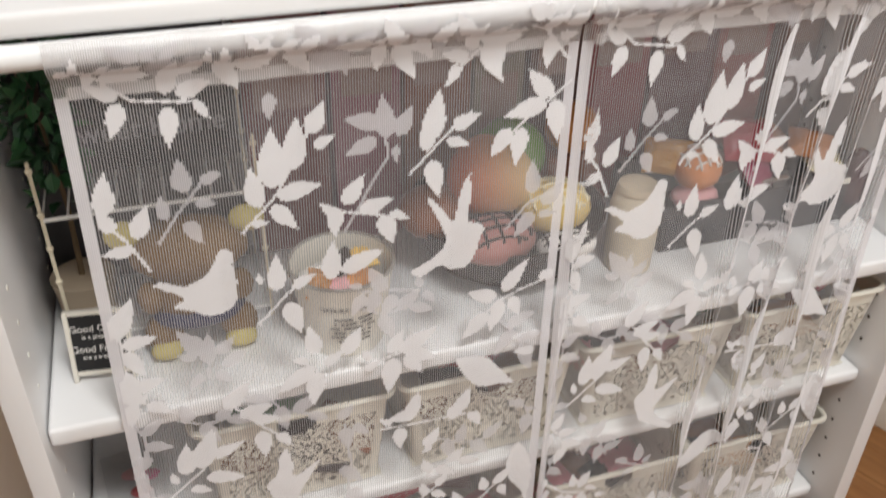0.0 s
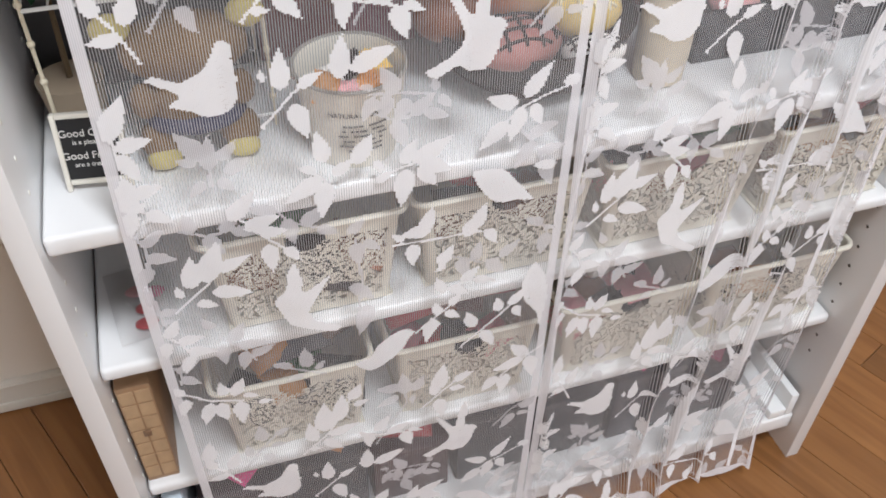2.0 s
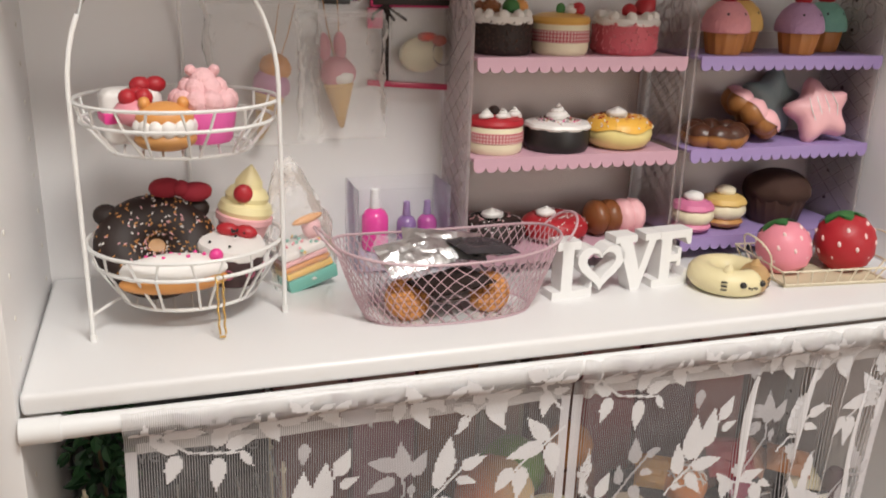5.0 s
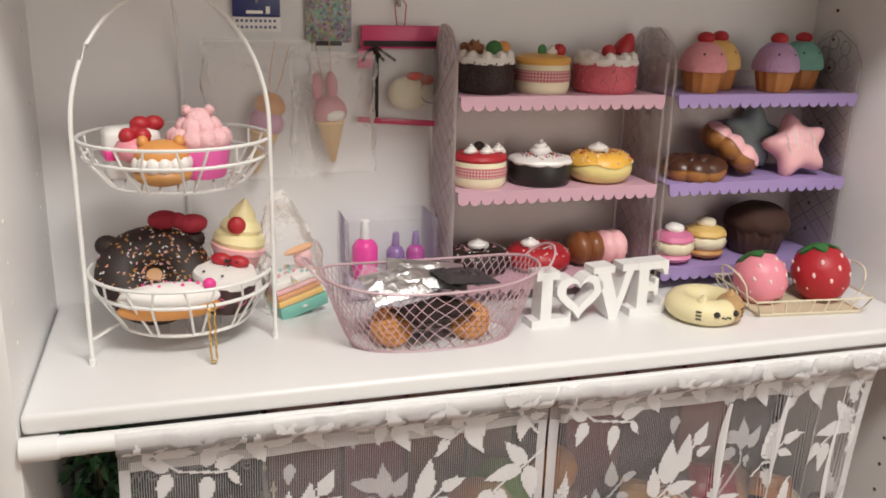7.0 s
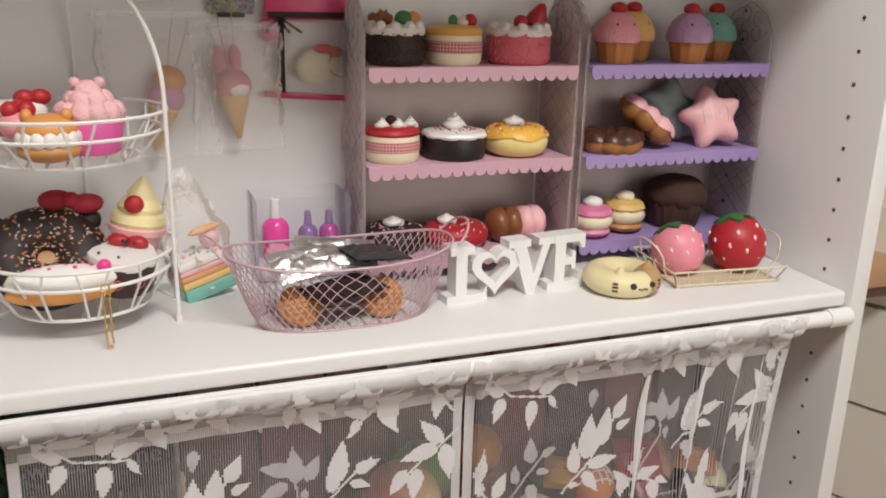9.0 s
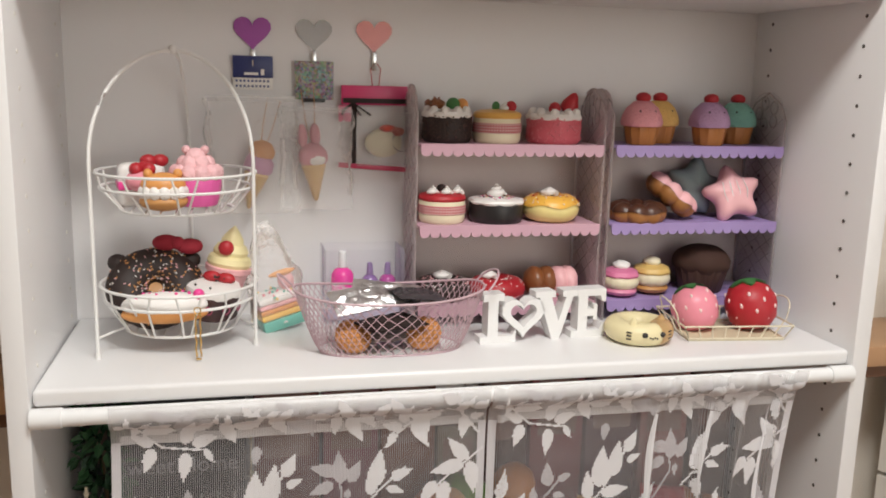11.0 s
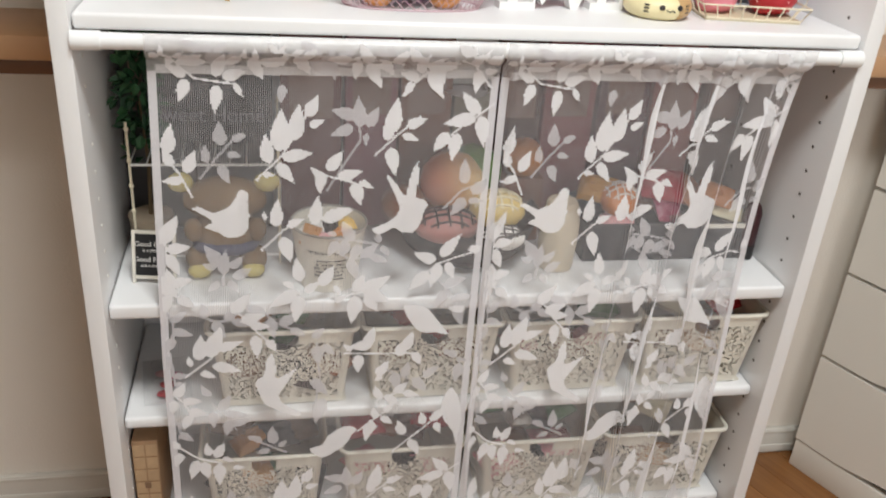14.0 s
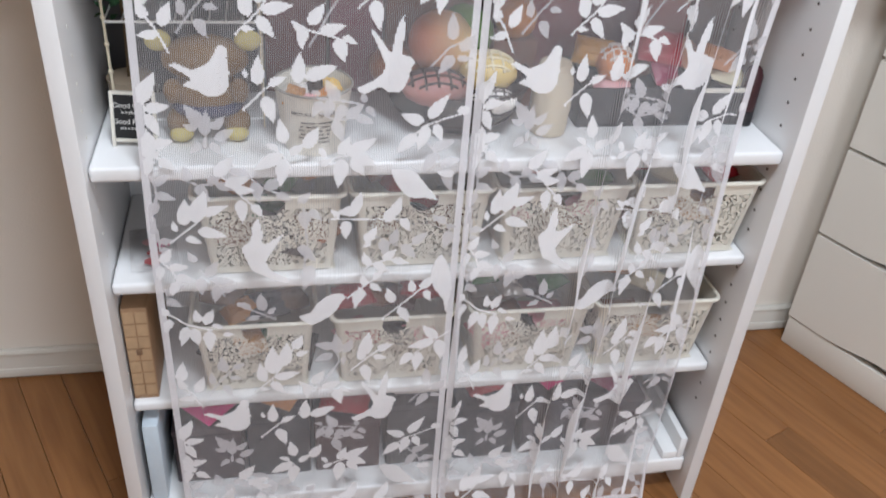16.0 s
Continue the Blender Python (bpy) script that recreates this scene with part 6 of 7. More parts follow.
def storage_basket(x0, x1, y0, z, h, label):
    """A tapering basket with cut-out walls, rolled rim and a grip opening front and back."""
    t = thing("storage_basket", T((x0 + x1) / 2, y0, z), label, "basket", "cream storage baskets")
    W, D = (x1 - x0) / 2, 0.205
    nx, ny, nz = 48, 24, 26
    for inner in (0, 1):
        g = Geo()
        ring = []
        for i in range(nx):
            ring.append((-1 + 2 * i / nx, -1, 0))
        for i in range(ny):
            ring.append((1, -1 + 2 * i / ny, 1))
        for i in range(nx):
            ring.append((1 - 2 * i / nx, 1, 0))
        for i in range(ny):
            ring.append((-1, 1 - 2 * i / ny, 1))
        n = len(ring)
        vs, fs, sl = [], [], []
        for j in range(nz + 1):
            f = j / nz
            hw = W * (0.87 + 0.13 * f) - 0.004 - inner * 0.0016
            hd = D / 2 - 0.010 * (1 - f) - inner * 0.0016
            for u, v, _ in ring:
                q = 0.10
                cx = max(0, abs(u) - (1 - q)) / q
                cyy = max(0, abs(v) - (1 - q)) / q
                k = 1 - 0.035 * min(1, cx * cyy)
                vs.append((u * hw * k, D / 2 + v * hd * k, 0.002 + f * (h - 0.004)))
        for j in range(nz):
            f = (j + 0.5) / nz
            for i in range(n):
                u, v, side = ring[i]
                u2, v2, _ = ring[(i + 1) % n]
                um, vm = (u + u2) / 2, (v + v2) / 2
                along = vm if side else um
                if not side and (um / 0.22) ** 2 + ((f - 0.95) / 0.17) ** 2 < 1:
                    continue
                if inner and 0.06 < f < 0.86 and abs(along) < 0.88:
                    continue
                cut = 0.06 < f < 0.86 and abs(along) < 0.88
                fs.append((j * n + i, j * n + (i + 1) % n, (j + 1) * n + (i + 1) % n, (j + 1) * n + i))
                sl.append(1 if cut else 0)
        g.v, g.f, g.s = vs, fs, sl
        part("inner_wall" if inner else "wall", g, [BASKET, CUT], t, "cream wall with curling cut-outs")
    g = Geo()
    c = 0.012
    pts = []
    for sx, sy in ((-1, -1), (1, -1), (1, 1), (-1, 1)):
        for q in range(5):
            a = math.atan2(sy, sx) - math.pi / 4 + q * math.pi / 8
            pts.append((sx * (W - c) + c * math.cos(a), D / 2 + sy * (D / 2 - c) + c * math.sin(a), h - 0.002))
    g.tube(pts, 0.0034, 8, closed=True)
    part("rim", g, BASKET, t)
    part("base", Geo().box(-W * 0.86, W * 0.86, 0.012, D - 0.012, 0.0003, 0.0022, 0.0006), BASKET, t)
    return t


def lumps(x0, x1, y0, y1, z, mats, seed, n=5, size=0.05, label="wrapped snack lying in a storage basket"):
    rnd = random.Random(seed)
    for k in range(n):
        w = size * rnd.uniform(0.8, 1.3)
        x = x0 + (x1 - x0) * (k + 0.5) / n
        y = rnd.uniform(y0, y1)
        m = mats[k % len(mats)]
        packet(T(x, y, z + rnd.uniform(-0.004, 0.008), rnd.uniform(-18, 30), rnd.uniform(-14, 14), rnd.uniform(-40, 40)), w, w * 0.8, 0.022, m, label, "snack_packet", "packet", seed * 10 + k)


# plant in the corner
plant = thing("potted_plant", T(-0.395, 0.145, S1), "small artificial plant with dark green leaves in a pale pot", "plant")
part("pot", Geo().lathe([(0.02, 0), (0.0225, 0.002), (0.027, 0.045), (0.028, 0.05), (0.025, 0.05)], 20), col(0.45, 0.36, 0.26, 0.7), plant)
part("stem", Geo().tube([(0, 0, 0.045), (0.002, 0.004, 0.12), (-0.002, 0.002, 0.2)], 0.003, 6, taper=0.5), col(0.12, 0.08, 0.04, 0.8), plant)
rnd = random.Random(4)
g = Geo()
for k in range(190):
    a, z = rnd.uniform(0, 6.283), rnd.uniform(0.13, 0.292)
    r = rnd.uniform(0.004, 0.031) * (1 - 0.3 * abs(z - 0.23) / 0.1)
    p = Vector((r * math.cos(a), r * math.sin(a), z))
    q = Euler((rnd.uniform(-1.2, 1.2), rnd.uniform(-1.2, 1.2), a)).to_matrix().to_4x4()
    ln, w = rnd.uniform(0.013, 0.022), rnd.uniform(0.004, 0.007)
    mm = Matrix.Translation(p) @ q
    vs = [mm @ Vector(v) for v in ((0, 0, 0), (ln * 0.35, w, 0.002), (ln * 0.7, w * 0.7, 0.001), (ln, 0, -0.002), (ln * 0.7, -w * 0.7, 0.001), (ln * 0.35, -w, 0.002), (ln * 0.5, 0, -0.0015))]
    g.add(vs, [(0, 1, 6), (1, 2, 6), (2, 3, 6), (3, 4, 6), (4, 5, 6), (5, 0, 6)], k % 2)
part("foliage", g, [col(0.015, 0.06, 0.022, 0.5), col(0.03, 0.10, 0.035, 0.5)], plant, kind="stuff")

# white wire rack
rack = thing("wire_rack", T(-0.322, 0.15, S1), "white wire tabletop rack with small beads", "rack")
for x, y in ((-0.086, -0.05), (0.088, -0.05), (-0.086, 0.06), (0.088, 0.06)):
    g = Geo()
    g.tube([(x, y, 0), (x, y, 0.188)], 0.0017, 6)
    for z in (0.03, 0.075, 0.108, 0.14, 0.18):
        g.ball((x, y, z), 0.0032, n=8)
    part("post", g, WIREC, rack)
for z in (0.012, 0.135):
    g = Geo()
    g.tube([(-0.086, -0.05, z), (0.088, -0.05, z), (0.088, 0.06, z), (-0.086, 0.06, z)], 0.0018, 6, closed=True)
    lev = part("shelf_frame", g, WIREW, rack)
    g = Geo()
    for k in range(1, 9):
        x = -0.086 + 0.174 * k / 9
        g.tube([(x, -0.05, z), (x, 0.06, z)], 0.001, 4)
    part("shelf_wire", g, WIREW, lev)

# slate sign on the rack
sign = thing("slate_sign", T(-0.318, 0.17, S1 + 0.1372, -6, 0, 0), "dark slate plaque with pale Sweet Home lettering", "sign")
part("plaque", Geo().box(-0.078, 0.078, -0.004, 0.004, 0.0, 0.135, 0.002), col(0.022, 0.022, 0.026, 0.6), sign)
text("lettering", "Sweet Home", 0.026, col(0.22, 0.22, 0.24, 0.6), sign, T(0, -0.0042, 0.036, 90, 0, 0))

# small chalkboard
easel = thing("chalkboard", T(-0.384, 0.052, S1, -12, 0, -8), "small chalkboard on a cream easel with white lettering", "chalkboard")
for x in (-0.026, 0.022):
    part("frame_side", Geo().box(x, x + 0.004, -0.003, 0.003, 0.0, 0.066, 0.0008), LINEN, easel)
for z in (0.006, 0.062):
    part("frame_rail", Geo().box(-0.0219, 0.0219, -0.003, 0.003, z, z + 0.004, 0.0008), LINEN, easel)
part("board", Geo().box(-0.0219, 0.0219, -0.001, 0.002, 0.0102, 0.0618), col(0.012, 0.012, 0.013, 0.7), easel)
part("rear_leg", Geo().box(-0.003, 0.003, 0.018, 0.021, 0.0, 0.056, 0.0006, m=T(0, 0.003, 0.004, 14, 0, 0)), LINEN, easel)
for z, s, body in ((0.049, 0.0085, "Good Coffee"), (0.0415, 0.0055, "is a pleasure"), (0.030, 0.0085, "Good Friends"), (0.0225, 0.0055, "are a treasure")):
    text("lettering", body, s, ICING, easel, T(0, -0.0012, z, 90, 0, 0))

# plush bear: one plain mesh
g = Geo()
BROWNF, PAW = mat("brown_plush", (0.19, 0.115, 0.05), 0.95, var=0.2, scale=90, bump=0.9, bscale=500), mat("yellow_plush", (0.50, 0.42, 0.16), 0.95, var=0.1, bump=0.6)
NAVY = mat("navy_cloth", (0.05, 0.05, 0.09), 0.9, var=0.15)
g.ball((0, 0, 0.07), 0.034, 0, 24, (1.0, 0.85, 1.15), 0.05)
g.ball((0, 0.002, 0.122), 0.038, 0, 24, (1.15, 0.9, 0.86), 0.04)
for s in (-1, 1):
    g.ball((s * 0.044, 0.0, 0.150), 0.0135, 1, 14, (1, 0.6, 1.2))
    g.ball((s * 0.028, -0.01, 0.026), 0.015, 0, 14, (1, 1, 1.6))
    g.ball((s * 0.028, -0.022, 0.0125), 0.0125, 1, 14, (1, 0.8, 0.95))
    g.ball((s * 0.033, -0.014, 0.078), 0.011, 0, 12, (0.9, 0.9, 1.8))
g.ball((0, -0.004, 0.05), 0.036, 2, 20, (1.0, 0.88, 0.42))
solid("plush_bear", g, [BROWNF, PAW, NAVY], "brown plush bear with yellow ears and feet", "plush toy", at=T(-0.299, 0.085, S1 + 0.0005) @ Matrix.Diagonal((1.15, 1, 0.79, 1)))

# tin pail with snacks
pail = thing("tin_pail", T(-0.175, 0.052, S1), "cream tin pail with printed lettering and a wire bail", "pail")
part("body", Geo().lathe([(0.034, 0.0), (0.0355, 0.001), (0.0455, 0.078), (0.0465, 0.081), (0.0445, 0.081), (0.034, 0.004)], 36, close=False).lathe([(0.0005, 0.0015), (0.0345, 0.0015)], 36, close=False), LINEN, pail)
part("rolled_rim", Geo().torus((0, 0, 0.081), 0.0458, 0.0016, n=40, k=8), col(0.3, 0.28, 0.25, 0.4), pail)
pts = [(0.046 * math.cos(math.pi * i / 20), 0.049 * math.sin(math.pi * i / 20), 0.074 - 0.006 * math.sin(math.pi * i / 20)) for i in range(21)]
part("bail", Geo().tube(pts, 0.0016, 6), STEEL, pail)
INK = col(0.05, 0.045, 0.04, 0.6)


def on_pail(z, a):
    r = 0.0357 + 0.01 * z / 0.078 + 0.0007
    return (r * math.sin(a), -r * math.cos(a), z)


for i, ch in enumerate("NATURAL GARDEN"):
    if ch != " ":
        a = (i - 6.5) * 0.094
        x, y, z = on_pail(0.058, a)
        text("letter", ch, 0.0062, INK, pail, T(x, y, z, 96, 0, math.degrees(a)))
g = Geo()
for k in range(6):
    z = 0.047 - k * 0.0052
    w = 0.5 if k % 2 == 0 else 0.42
    for j in range(10):
        a0 = -w + 2 * w * j / 10
        if (j * 7 + k * 3) % 5 == 0:
            continue
        p, q = on_pail(z, a0), on_pail(z, a0 + 2 * w / 10 * 0.8)
        g.tube([p, q], 0.0008, 4)
part("text_bars", g, INK, pail, kind="stuff")
for k, (x, y, m) in enumerate(((-0.018, 0.01, ICING), (0.012, -0.012, ORANGE), (0.022, 0.012, YELLOW), (-0.006, -0.016, PALEPINK), (0.004, 0.018, CHOC), (-0.024, -0.012, TAN))):
    packet(T(-0.175 + x, 0.052 + y, S1 + 0.058 + 0.003 * (k % 3), 20 - 8 * k, 10 * (k - 2), 50 * k), 0.03, 0.022, 0.012, m, "small wrapped sweet inside the tin pail", "sweet", "sweet", 40 + k)

# dark bowl of breads and fruit
bowl = thing("bread_bowl", T(0.012, 0.128, S1), "dark brown woven bowl", "bowl")
part("body", Geo().lathe([(0.055, 0.0), (0.06, 0.001), (0.085, 0.025), (0.098, 0.06), (0.1, 0.064), (0.096, 0.064), (0.08, 0.027), (0.055, 0.004)], 44, close=False).lathe([(0.0005, 0.002), (0.057, 0.002)], 44, close=False), col(0.022, 0.014, 0.012, 0.6), bowl)
for k in range(3):
    part("woven_ridge", Geo().torus((0, 0, 0.018 + 0.017 * k), 0.0795 + 0.0072 * k, 0.0016, n=44, k=6), col(0.05, 0.03, 0.025, 0.6), bowl)


def blush(name, low, high, across):
    """A skin that shades from one colour to another over the fruit."""
    m = mat(name, low, 0.5, var=0.0, bump=0.1)
    nt = m.node_tree
    mix = [n for n in nt.nodes if n.type == "MIX"][0]
    tc = [n for n in nt.nodes if n.type == "TEX_COORD"][0]
    sp = nt.nodes.new("ShaderNodeSeparateXYZ")
    nt.links.new(tc.outputs["Object"], sp.inputs[0])
    mr = nt.nodes.new("ShaderNodeMapRange")
    mr.inputs[1].default_value, mr.inputs[2].default_value = -across, across
    nt.links.new(sp.outputs[0], mr.inputs[0])
    nt.links.new(mr.outputs[0], mix.inputs[0])
    mix.inputs[6].default_value, mix.inputs[7].default_value = (*low, 1), (*high, 1)
    return m


PEACH = blush("peach_skin", (0.52, 0.16, 0.08), (0.78, 0.58, 0.30), 0.03)


def lump(x, y, z, r, m, name, label, sq=(1, 1, 0.8), stripes=None, seed=0):
    t = thing(name, T(x, y, z), label, name.replace("_", " "), "toy breads and fruit")
    part("body", Geo().ball((0, 0, 0), r, n=22, squash=sq, lump=0.06, seed=seed), m, t)
    if stripes:
        g = Geo()
        for k in range(-2, 3):
            for d in (0, 1):
                pts = []
                for i in range(13):
                    u = -0.85 + 1.7 * i / 12
                    v = k * 0.36
                    if u * u + v * v > 0.92:
                        continue
                    c, s = (u, v) if d == 0 else (v, u)
                    h2 = math.sqrt(max(0, 1 - c * c - s * s))
                    pts.append((c * r * sq[0] * 1.01, s * r * sq[1] * 1.01, h2 * r * sq[2] * 1.04))
                if len(pts) > 2:
                    g.tube(pts, r * 0.05, 5)
        part("lattice_icing", g, stripes, t)
    return t


lump(-0.012, 0.115, S1 + 0.105, 0.042, PEACH, "toy_peach", "round foam peach, orange shading to red", (1, 1, 0.95))
lump(-0.026, 0.066, S1 + 0.066, 0.035, col(0.42, 0.19, 0.17, 0.5), "toy_melon_bread", "pink foam bread with dark lattice icing", (1.2, 0.9, 0.62), CHOC, 1)
lump(0.044, 0.088, S1 + 0.078, 0.034, col(0.72, 0.55, 0.22, 0.5), "toy_bread", "pale yellow foam bread with lattice", (1.1, 1, 0.7), CREAM, 2)
lump(0.028, 0.165, S1 + 0.1, 0.038, col(0.14, 0.30, 0.05, 0.5), "toy_apple", "green foam apple at the back of the bowl", (1, 1, 0.95), None, 3)
lump(-0.065, 0.125, S1 + 0.07, 0.034, BROWN, "toy_bread", "brown foam bread roll in the dark bowl", (1.1, 1, 0.75), None, 4)
lump(0.046, 0.056, S1 + 0.052, 0.024, ICING, "toy_eclair", "white foam eclair with dark stripes", (1.3, 0.7, 0.7), CHOC, 5)
lump(0.094, 0.16, S1 + 0.122, 0.028, col(0.55, 0.22, 0.05, 0.45), "toy_orange", "small orange foam fruit", (1, 1, 0.95), None, 6)
solid("snack_box", Geo().box(-0.03, 0.03, -0.025, 0.025, 0, 0.095, 0.003), col(0.25, 0.1, 0.06, 0.6), "brown snack box standing under an orange", "box", at=T(0.094, 0.172, S1 + 0.0003))
# cream jar
jar = thing("cream_jar", T(0.128, 0.075, S1), "tall cream ceramic jar", "jar")
part("body", Geo().lathe([(0.02, 0), (0.0235, 0.002), (0.026, 0.04), (0.0255, 0.07), (0.0215, 0.086), (0.02, 0.088)], 28), col(0.60, 0.52, 0.40, 0.5), jar)
part("lid", Geo().lathe([(0.0205, 0.0882), (0.0215, 0.09), (0.019, 0.096), (0.004, 0.099)], 24), col(0.55, 0.46, 0.34, 0.5), jar)

# dark tray with packets
dt = thing("dark_tray", T(0.292, 0.135, S1), "dark grey open tray full of packets", "tray")
for x0, x1, y0, y1, z0, z1, nm in ((-0.122, 0.122, -0.052, 0.06, 0, 0.003, "tray_floor"), (-0.122, -0.118, -0.052, 0.06, 0.0032, 0.055, "tray_wall"), (0.118, 0.122, -0.052, 0.06, 0.0032, 0.055, "tray_wall"), (-0.1178, 0.1178, -0.052, -0.048, 0.0032, 0.055, "tray_wall"), (-0.1178, 0.1178, 0.056, 0.06, 0.0032, 0.055, "tray_wall")):
    part(nm, Geo().box(x0, x1, y0, y1, z0, z1, 0.001), col(0.03, 0.03, 0.034, 0.5), dt)
part("label_strip", Geo().box(0.05, 0.117, -0.0532, -0.0522, 0.048, 0.0545), LINEN, dt)
lump(0.222, 0.115, S1 + 0.078, 0.026, col(0.70, 0.26, 0.08, 0.35), "toy_fruit", "shiny orange foam fruit in the tray", (1, 1, 0.9), ICING, 7)
lump(0.222, 0.11, S1 + 0.046, 0.024, PALEPINK, "toy_bun", "pale pink foam bun under the orange fruit", (1.1, 0.9, 0.6), None, 8)
for k, (x, y, z, w, m) in enumerate(((0.20, 0.14, 0.09, 0.05, col(0.62, 0.32, 0.06, 0.3)), (0.285, 0.13, 0.1, 0.062, col(0.35, 0.02, 0.04, 0.3)), (0.29, 0.115, 0.065, 0.05, col(0.3, 0.03, 0.09, 0.3)), (0.33, 0.15, 0.08, 0.06, col(0.5, 0.25, 0.16)), (0.365, 0.12, 0.085, 0.05, col(0.45, 0.18, 0.06, 0.35)), (0.385, 0.12, 0.06, 0.055, CREAM), (0.26, 0.15, 0.06, 0.06, col(0.3, 0.12, 0.1)), (0.32, 0.11, 0.05, 0.05, BLACK))):
    packet(T(x, y, S1 + z - 0.01, 55 - 7 * k, 8 * (k % 3), 25 * (k % 4) - 30), w, w * 0.75, 0.02, m, "glossy wrapped sweet standing in the dark tray", "snack_packet", "packet", 60 + k)
g = Geo()
for k in range(11):
    g.box(-0.022 + k * 0.0042, -0.0202 + k * 0.0042, -0.001, 0.001, 0, 0.011)
g.box(-0.024, 0.024, -0.0012, 0.0012, 0.0112, 0.014)
solid("comb", g, STEEL, "small silver comb standing in the tray", "comb", at=T(0.30, 0.092, S1 + 0.05), smooth=False)
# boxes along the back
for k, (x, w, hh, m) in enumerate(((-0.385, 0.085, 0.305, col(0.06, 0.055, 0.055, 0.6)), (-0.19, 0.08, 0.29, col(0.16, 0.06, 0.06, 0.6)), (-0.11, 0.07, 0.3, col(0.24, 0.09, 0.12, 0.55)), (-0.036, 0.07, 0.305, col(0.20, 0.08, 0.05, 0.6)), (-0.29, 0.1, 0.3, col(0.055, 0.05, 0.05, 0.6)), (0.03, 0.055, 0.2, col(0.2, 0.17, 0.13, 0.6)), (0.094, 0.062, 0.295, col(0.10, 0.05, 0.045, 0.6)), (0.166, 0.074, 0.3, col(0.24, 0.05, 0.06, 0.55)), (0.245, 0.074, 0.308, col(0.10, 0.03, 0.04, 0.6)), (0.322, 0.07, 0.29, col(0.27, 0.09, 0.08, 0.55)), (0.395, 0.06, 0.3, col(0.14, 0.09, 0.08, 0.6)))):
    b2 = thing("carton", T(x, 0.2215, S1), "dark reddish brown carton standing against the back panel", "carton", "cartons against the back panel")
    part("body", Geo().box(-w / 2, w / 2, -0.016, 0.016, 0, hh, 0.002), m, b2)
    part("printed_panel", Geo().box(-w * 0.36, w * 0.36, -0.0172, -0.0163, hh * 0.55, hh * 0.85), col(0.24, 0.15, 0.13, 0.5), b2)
bt = thing("small_bottle", T(0.411, 0.088, S1), "dark red bottle with a black foot beside the tray", "bottle", "small bottles")
part("body", Geo().lathe([(0.012, 0.022), (0.0125, 0.023), (0.0125, 0.07), (0.009, 0.08), (0.006, 0.083)], 20), col(0.04, 0.007, 0.010, 0.4), bt)
part("foot", Geo().lathe([(0.011, 0), (0.0128, 0.001), (0.0128, 0.0215), (0.011, 0.022)], 20), BLACK, bt)
dome = thing("glass_dome", T(0.015, 0.2, S1 + 0.2003), "small clear dome with ribbed edge on a carton", "dome")
part("glass", Geo().lathe([(0.028, 0), (0.03, 0.002), (0.029, 0.03), (0.02, 0.048), (0.001, 0.054)], 28), ACRYL, dome)

# ---------- basket shelves ----------
MIX1 = [YELLOW, GREEN, RED, col(0.4, 0.12, 0.05, 0.35)]
MIX2 = [col(0.14, 0.05, 0.04, 0.4), HOT, col(0.25, 0.18, 0.12, 0.4), col(0.05, 0.08, 0.05, 0.4)]
row1 = ((-0.325, -0.138), (-0.132, 0.053), (0.058, 0.243), (0.249, 0.4295))
row2 = ((-0.344, -0.176), (-0.156, 0.018), (0.040, 0.222), (0.228, 0.42))
for k, (a, b) in enumerate(row1):
    storage_basket(a, b, 0.016, S2, 0.119, "cream plastic storage basket with curling cut-outs, full of snacks")
    lumps(a + 0.02, b - 0.02, 0.07, 0.17, S2 + 0.086, [[ORANGE, YELLOW, GREEN], [BROWN, RED, ICING], [GREEN, PALEPINK, col(0.2, 0.3, 0.3)], [RED, CREAM, col(0.35, 0.1, 0.12)]][k], 70 + k, 4)
    lumps(a + 0.025, b - 0.025, 0.05, 0.12, S2 + 0.03, [[BROWN, GREEN, CHOC], [BROWN, BLACK, RED], [PINK, BLACK, BROWN], [BROWN, BLACK, TAN]][k], 90 + k, 4, 0.06)
for k, (a, b) in enumerate(row2):
    storage_basket(a, b, 0.024, S3, 0.124, "cream plastic storage basket with curling cut-outs, full of packets")
    lumps(a + 0.02, b - 0.02, 0.08, 0.18, S3 + 0.09, [[col(0.2, 0.12, 0.08), TAN, col(0.1, 0.1, 0.12)], [RED, BROWN, col(0.12, 0.05, 0.05)], [GREEN, FOIL, CHOC], [col(0.1, 0.1, 0.1), TAN, CREAM]][k], 110 + k, 4)
    lumps(a + 0.025, b - 0.025, 0.06, 0.12, S3 + 0.03, [[BLACK, TAN, GREEN], [PINK, RED, BLACK], [PINK, BROWN, BLACK], [BLACK, BROWN, TAN]][k], 130 + k, 4, 0.06)
packet(T(-0.385, 0.085, S2 + 0.0005, 0, 0, 8), 0.06, 0.1, 0.008, WRAP, "flat clear packet with pink sweets lying on the shelf", "sweet_packet", "packet", 5)
for k, (x, y, m) in enumerate(((-0.383, 0.075, RED), (-0.375, 0.095, HOT), (-0.391, 0.1, PALEPINK), (-0.384, 0.055, RED))):
    solid("sweet", Geo().ball((0, 0, 0.0032), 0.009, n=12, squash=(1.2, 0.9, 0.3), lump=0.1, seed=k), m, "small red sweet inside a clear packet", "sweet", "sweets", at=T(x, y, S2 + 0.0022))

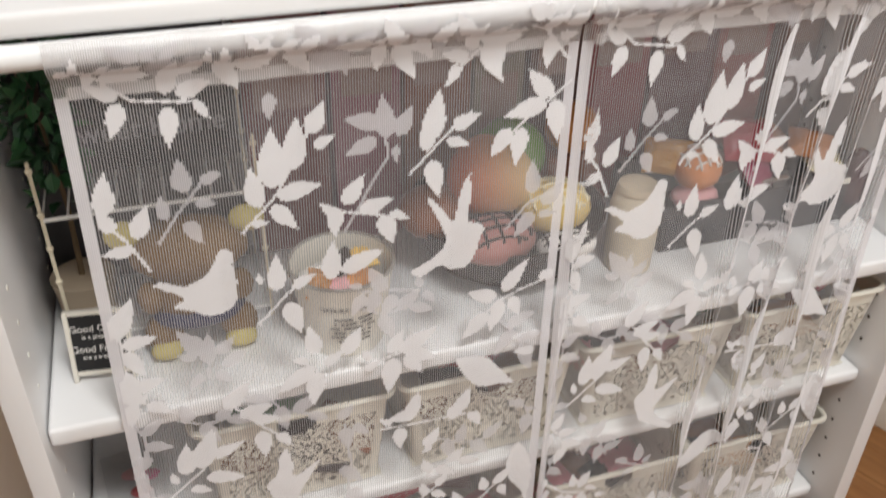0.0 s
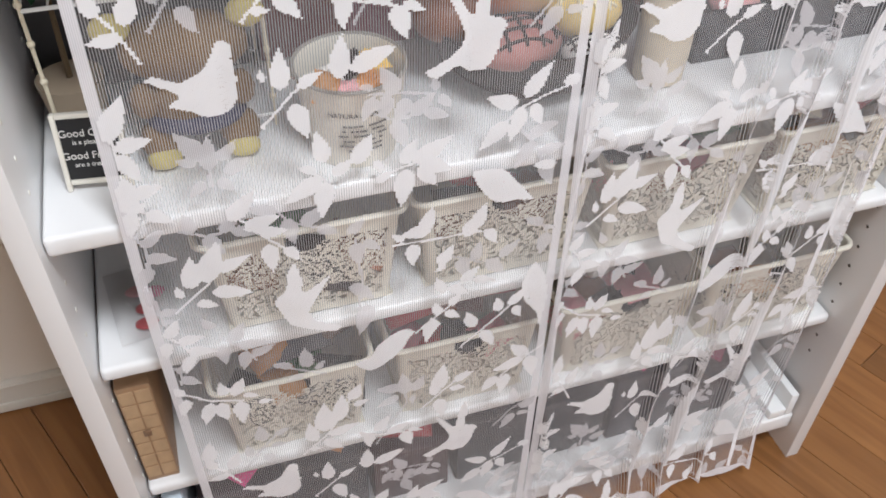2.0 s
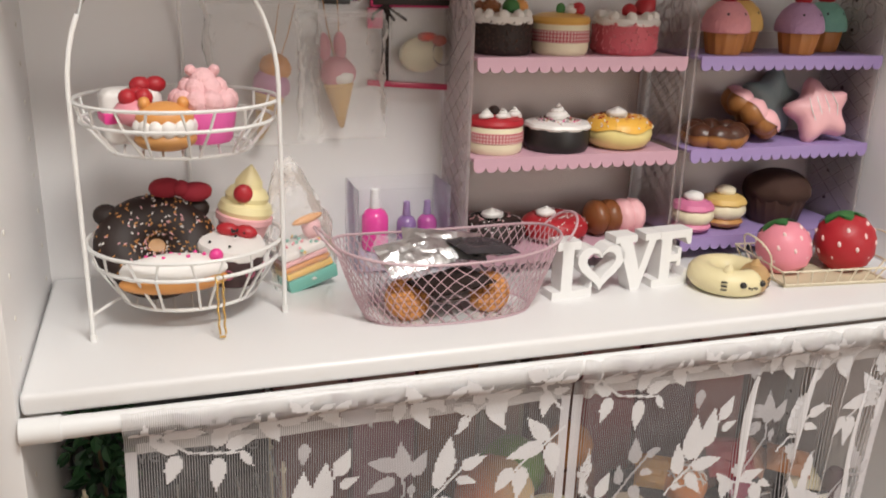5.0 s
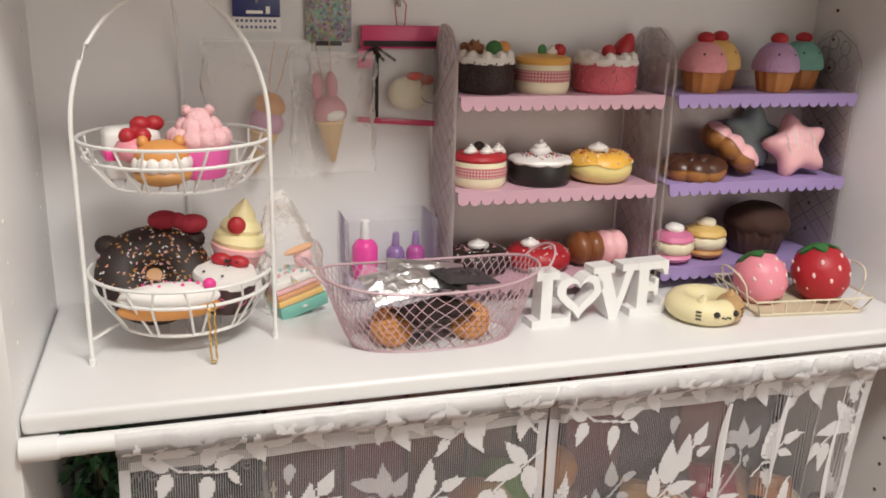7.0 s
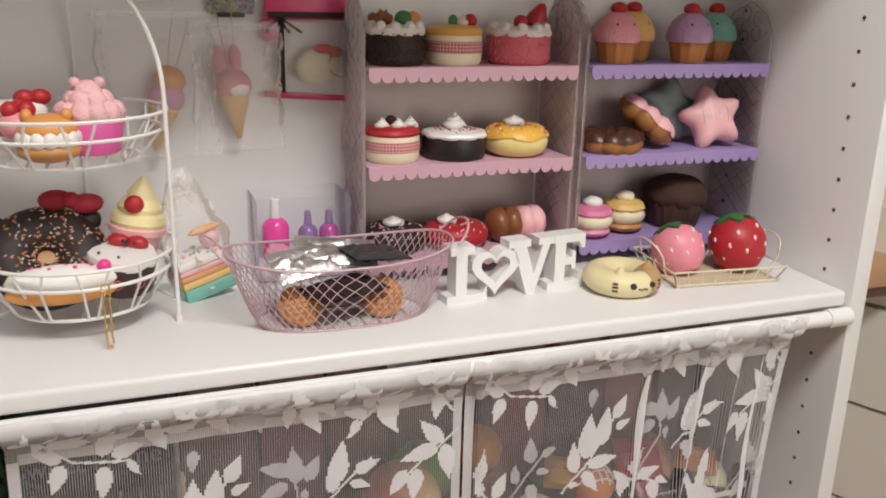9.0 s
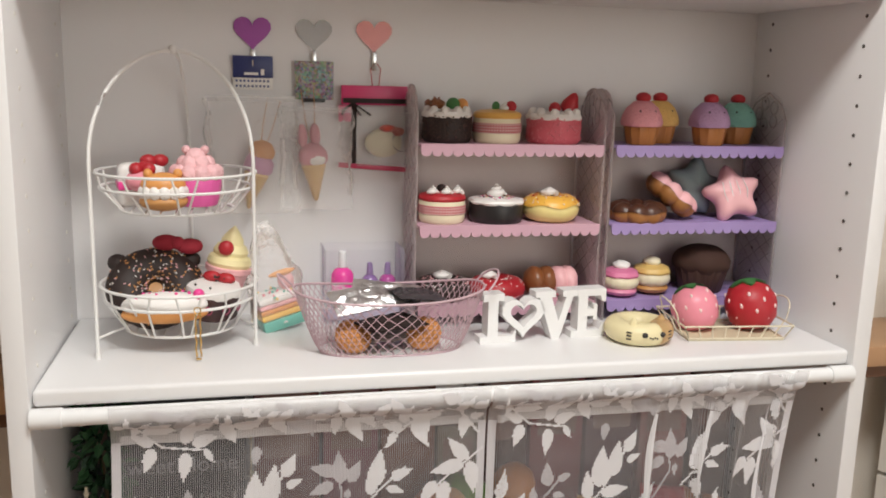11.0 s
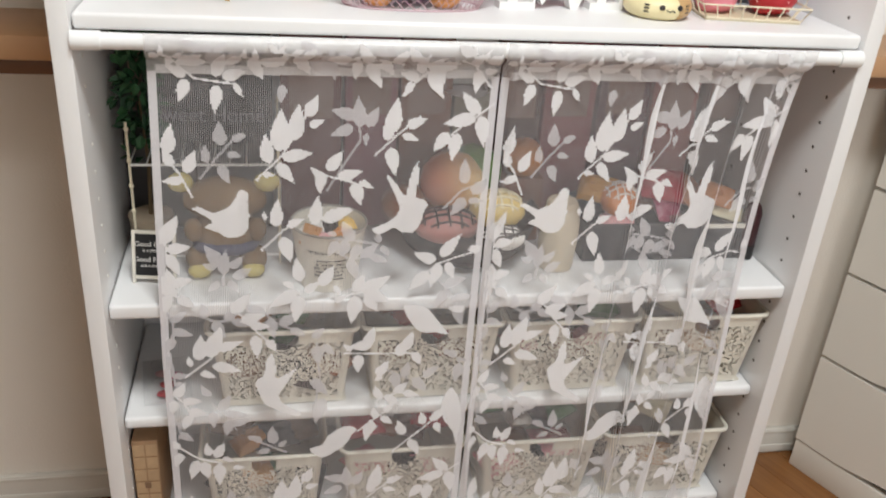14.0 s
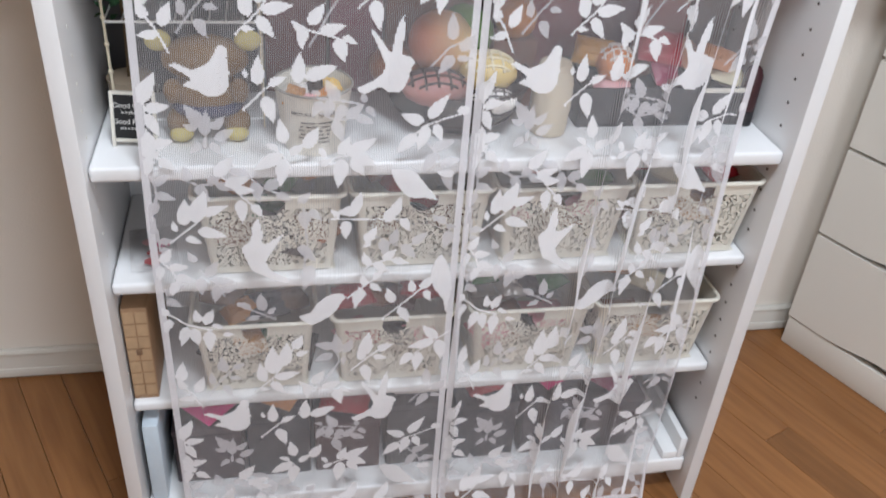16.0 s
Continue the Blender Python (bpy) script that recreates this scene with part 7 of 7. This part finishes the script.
# cork-patterned box
cb = thing("tall_box", T(-0.4125, 0.03, S3), "tall narrow box printed like pale wood blocks", "box")
CORK = mat("wood_print", (0.33, 0.20, 0.11), 0.6, var=0.22, scale=45, bump=0.15)
part("body", Geo().box(-0.0165, 0.0165, 0, 0.17, 0, 0.158, 0.0015), CORK, cb)
g = Geo()
for k in range(14):
    z = 0.008 + (k // 2) * 0.021
    x = -0.008 + (k % 2) * 0.016
    g.box(x - 0.007, x + 0.007, -0.0012, -0.0002, z, z + 0.018)
part("block_print", g, mat("wood_print_light", (0.42, 0.28, 0.16), 0.6, var=0.2, scale=70), cb, kind="stuff")
part("closing_tab", Geo().box(-0.004, 0.004, -0.0022, -0.0013, 0.08, 0.09, 0.0003), col(0.2, 0.12, 0.07), cb)

# ---------- bottom shelf ----------
solid("blue_folder", Geo().box(-0.011, 0.011, 0, 0.19, 0, 0.155, 0.002), col(0.55, 0.62, 0.68, 0.4), "pale blue file box standing at the side", "file box", at=T(-0.413, 0.015, S4 + 0.0003))
for k, (x, w, hh, m) in enumerate(((-0.34, 0.1, 0.11, col(0.05, 0.035, 0.04, 0.45)), (-0.235, 0.095, 0.125, col(0.035, 0.035, 0.04, 0.4)), (-0.13, 0.1, 0.1, col(0.06, 0.03, 0.03, 0.45)), (-0.02, 0.1, 0.13, col(0.045, 0.045, 0.05, 0.4)), (0.09, 0.1, 0.12, col(0.03, 0.03, 0.036, 0.4)), (0.2, 0.1, 0.13, col(0.05, 0.045, 0.055, 0.4)), (0.305, 0.095, 0.11, col(0.04, 0.03, 0.035, 0.4)))):
    bx = thing("storage_box", T(x, 0.045, S4 + 0.0003), "dark plastic storage box with a lid", "box", "dark storage boxes")
    part("body", Geo().box(-w / 2, w / 2, 0, 0.17, 0, hh - 0.012, 0.004), m, bx)
    part("lid", Geo().box(-w / 2 - 0.001, w / 2 + 0.001, -0.001, 0.171, hh - 0.0118, hh, 0.003), m, bx)
    pm = [HOT, ORANGE, RED, ICING, RED, HOT, col(0.3, 0.05, 0.12)][k]
    packet(T(x, 0.09, S4 + hh + 0.0006, 4, 0, 15 * (k - 3)), 0.075, 0.06, 0.022, pm, "bright wrapped packet lying on a dark storage box", "snack_packet", "packet", 150 + k)
ld = thing("corner_bracket", T(0.402, 0.006, S4 + 0.0003), "white plastic angled tray at the end of the bottom shelf", "tray")
part("upright", Geo().box(0.012, 0.024, 0, 0.17, 0, 0.045, 0.002), PLASTIC, ld)
part("foot", Geo().box(-0.014, 0.0118, 0, 0.17, 0, 0.016, 0.002), PLASTIC, ld)
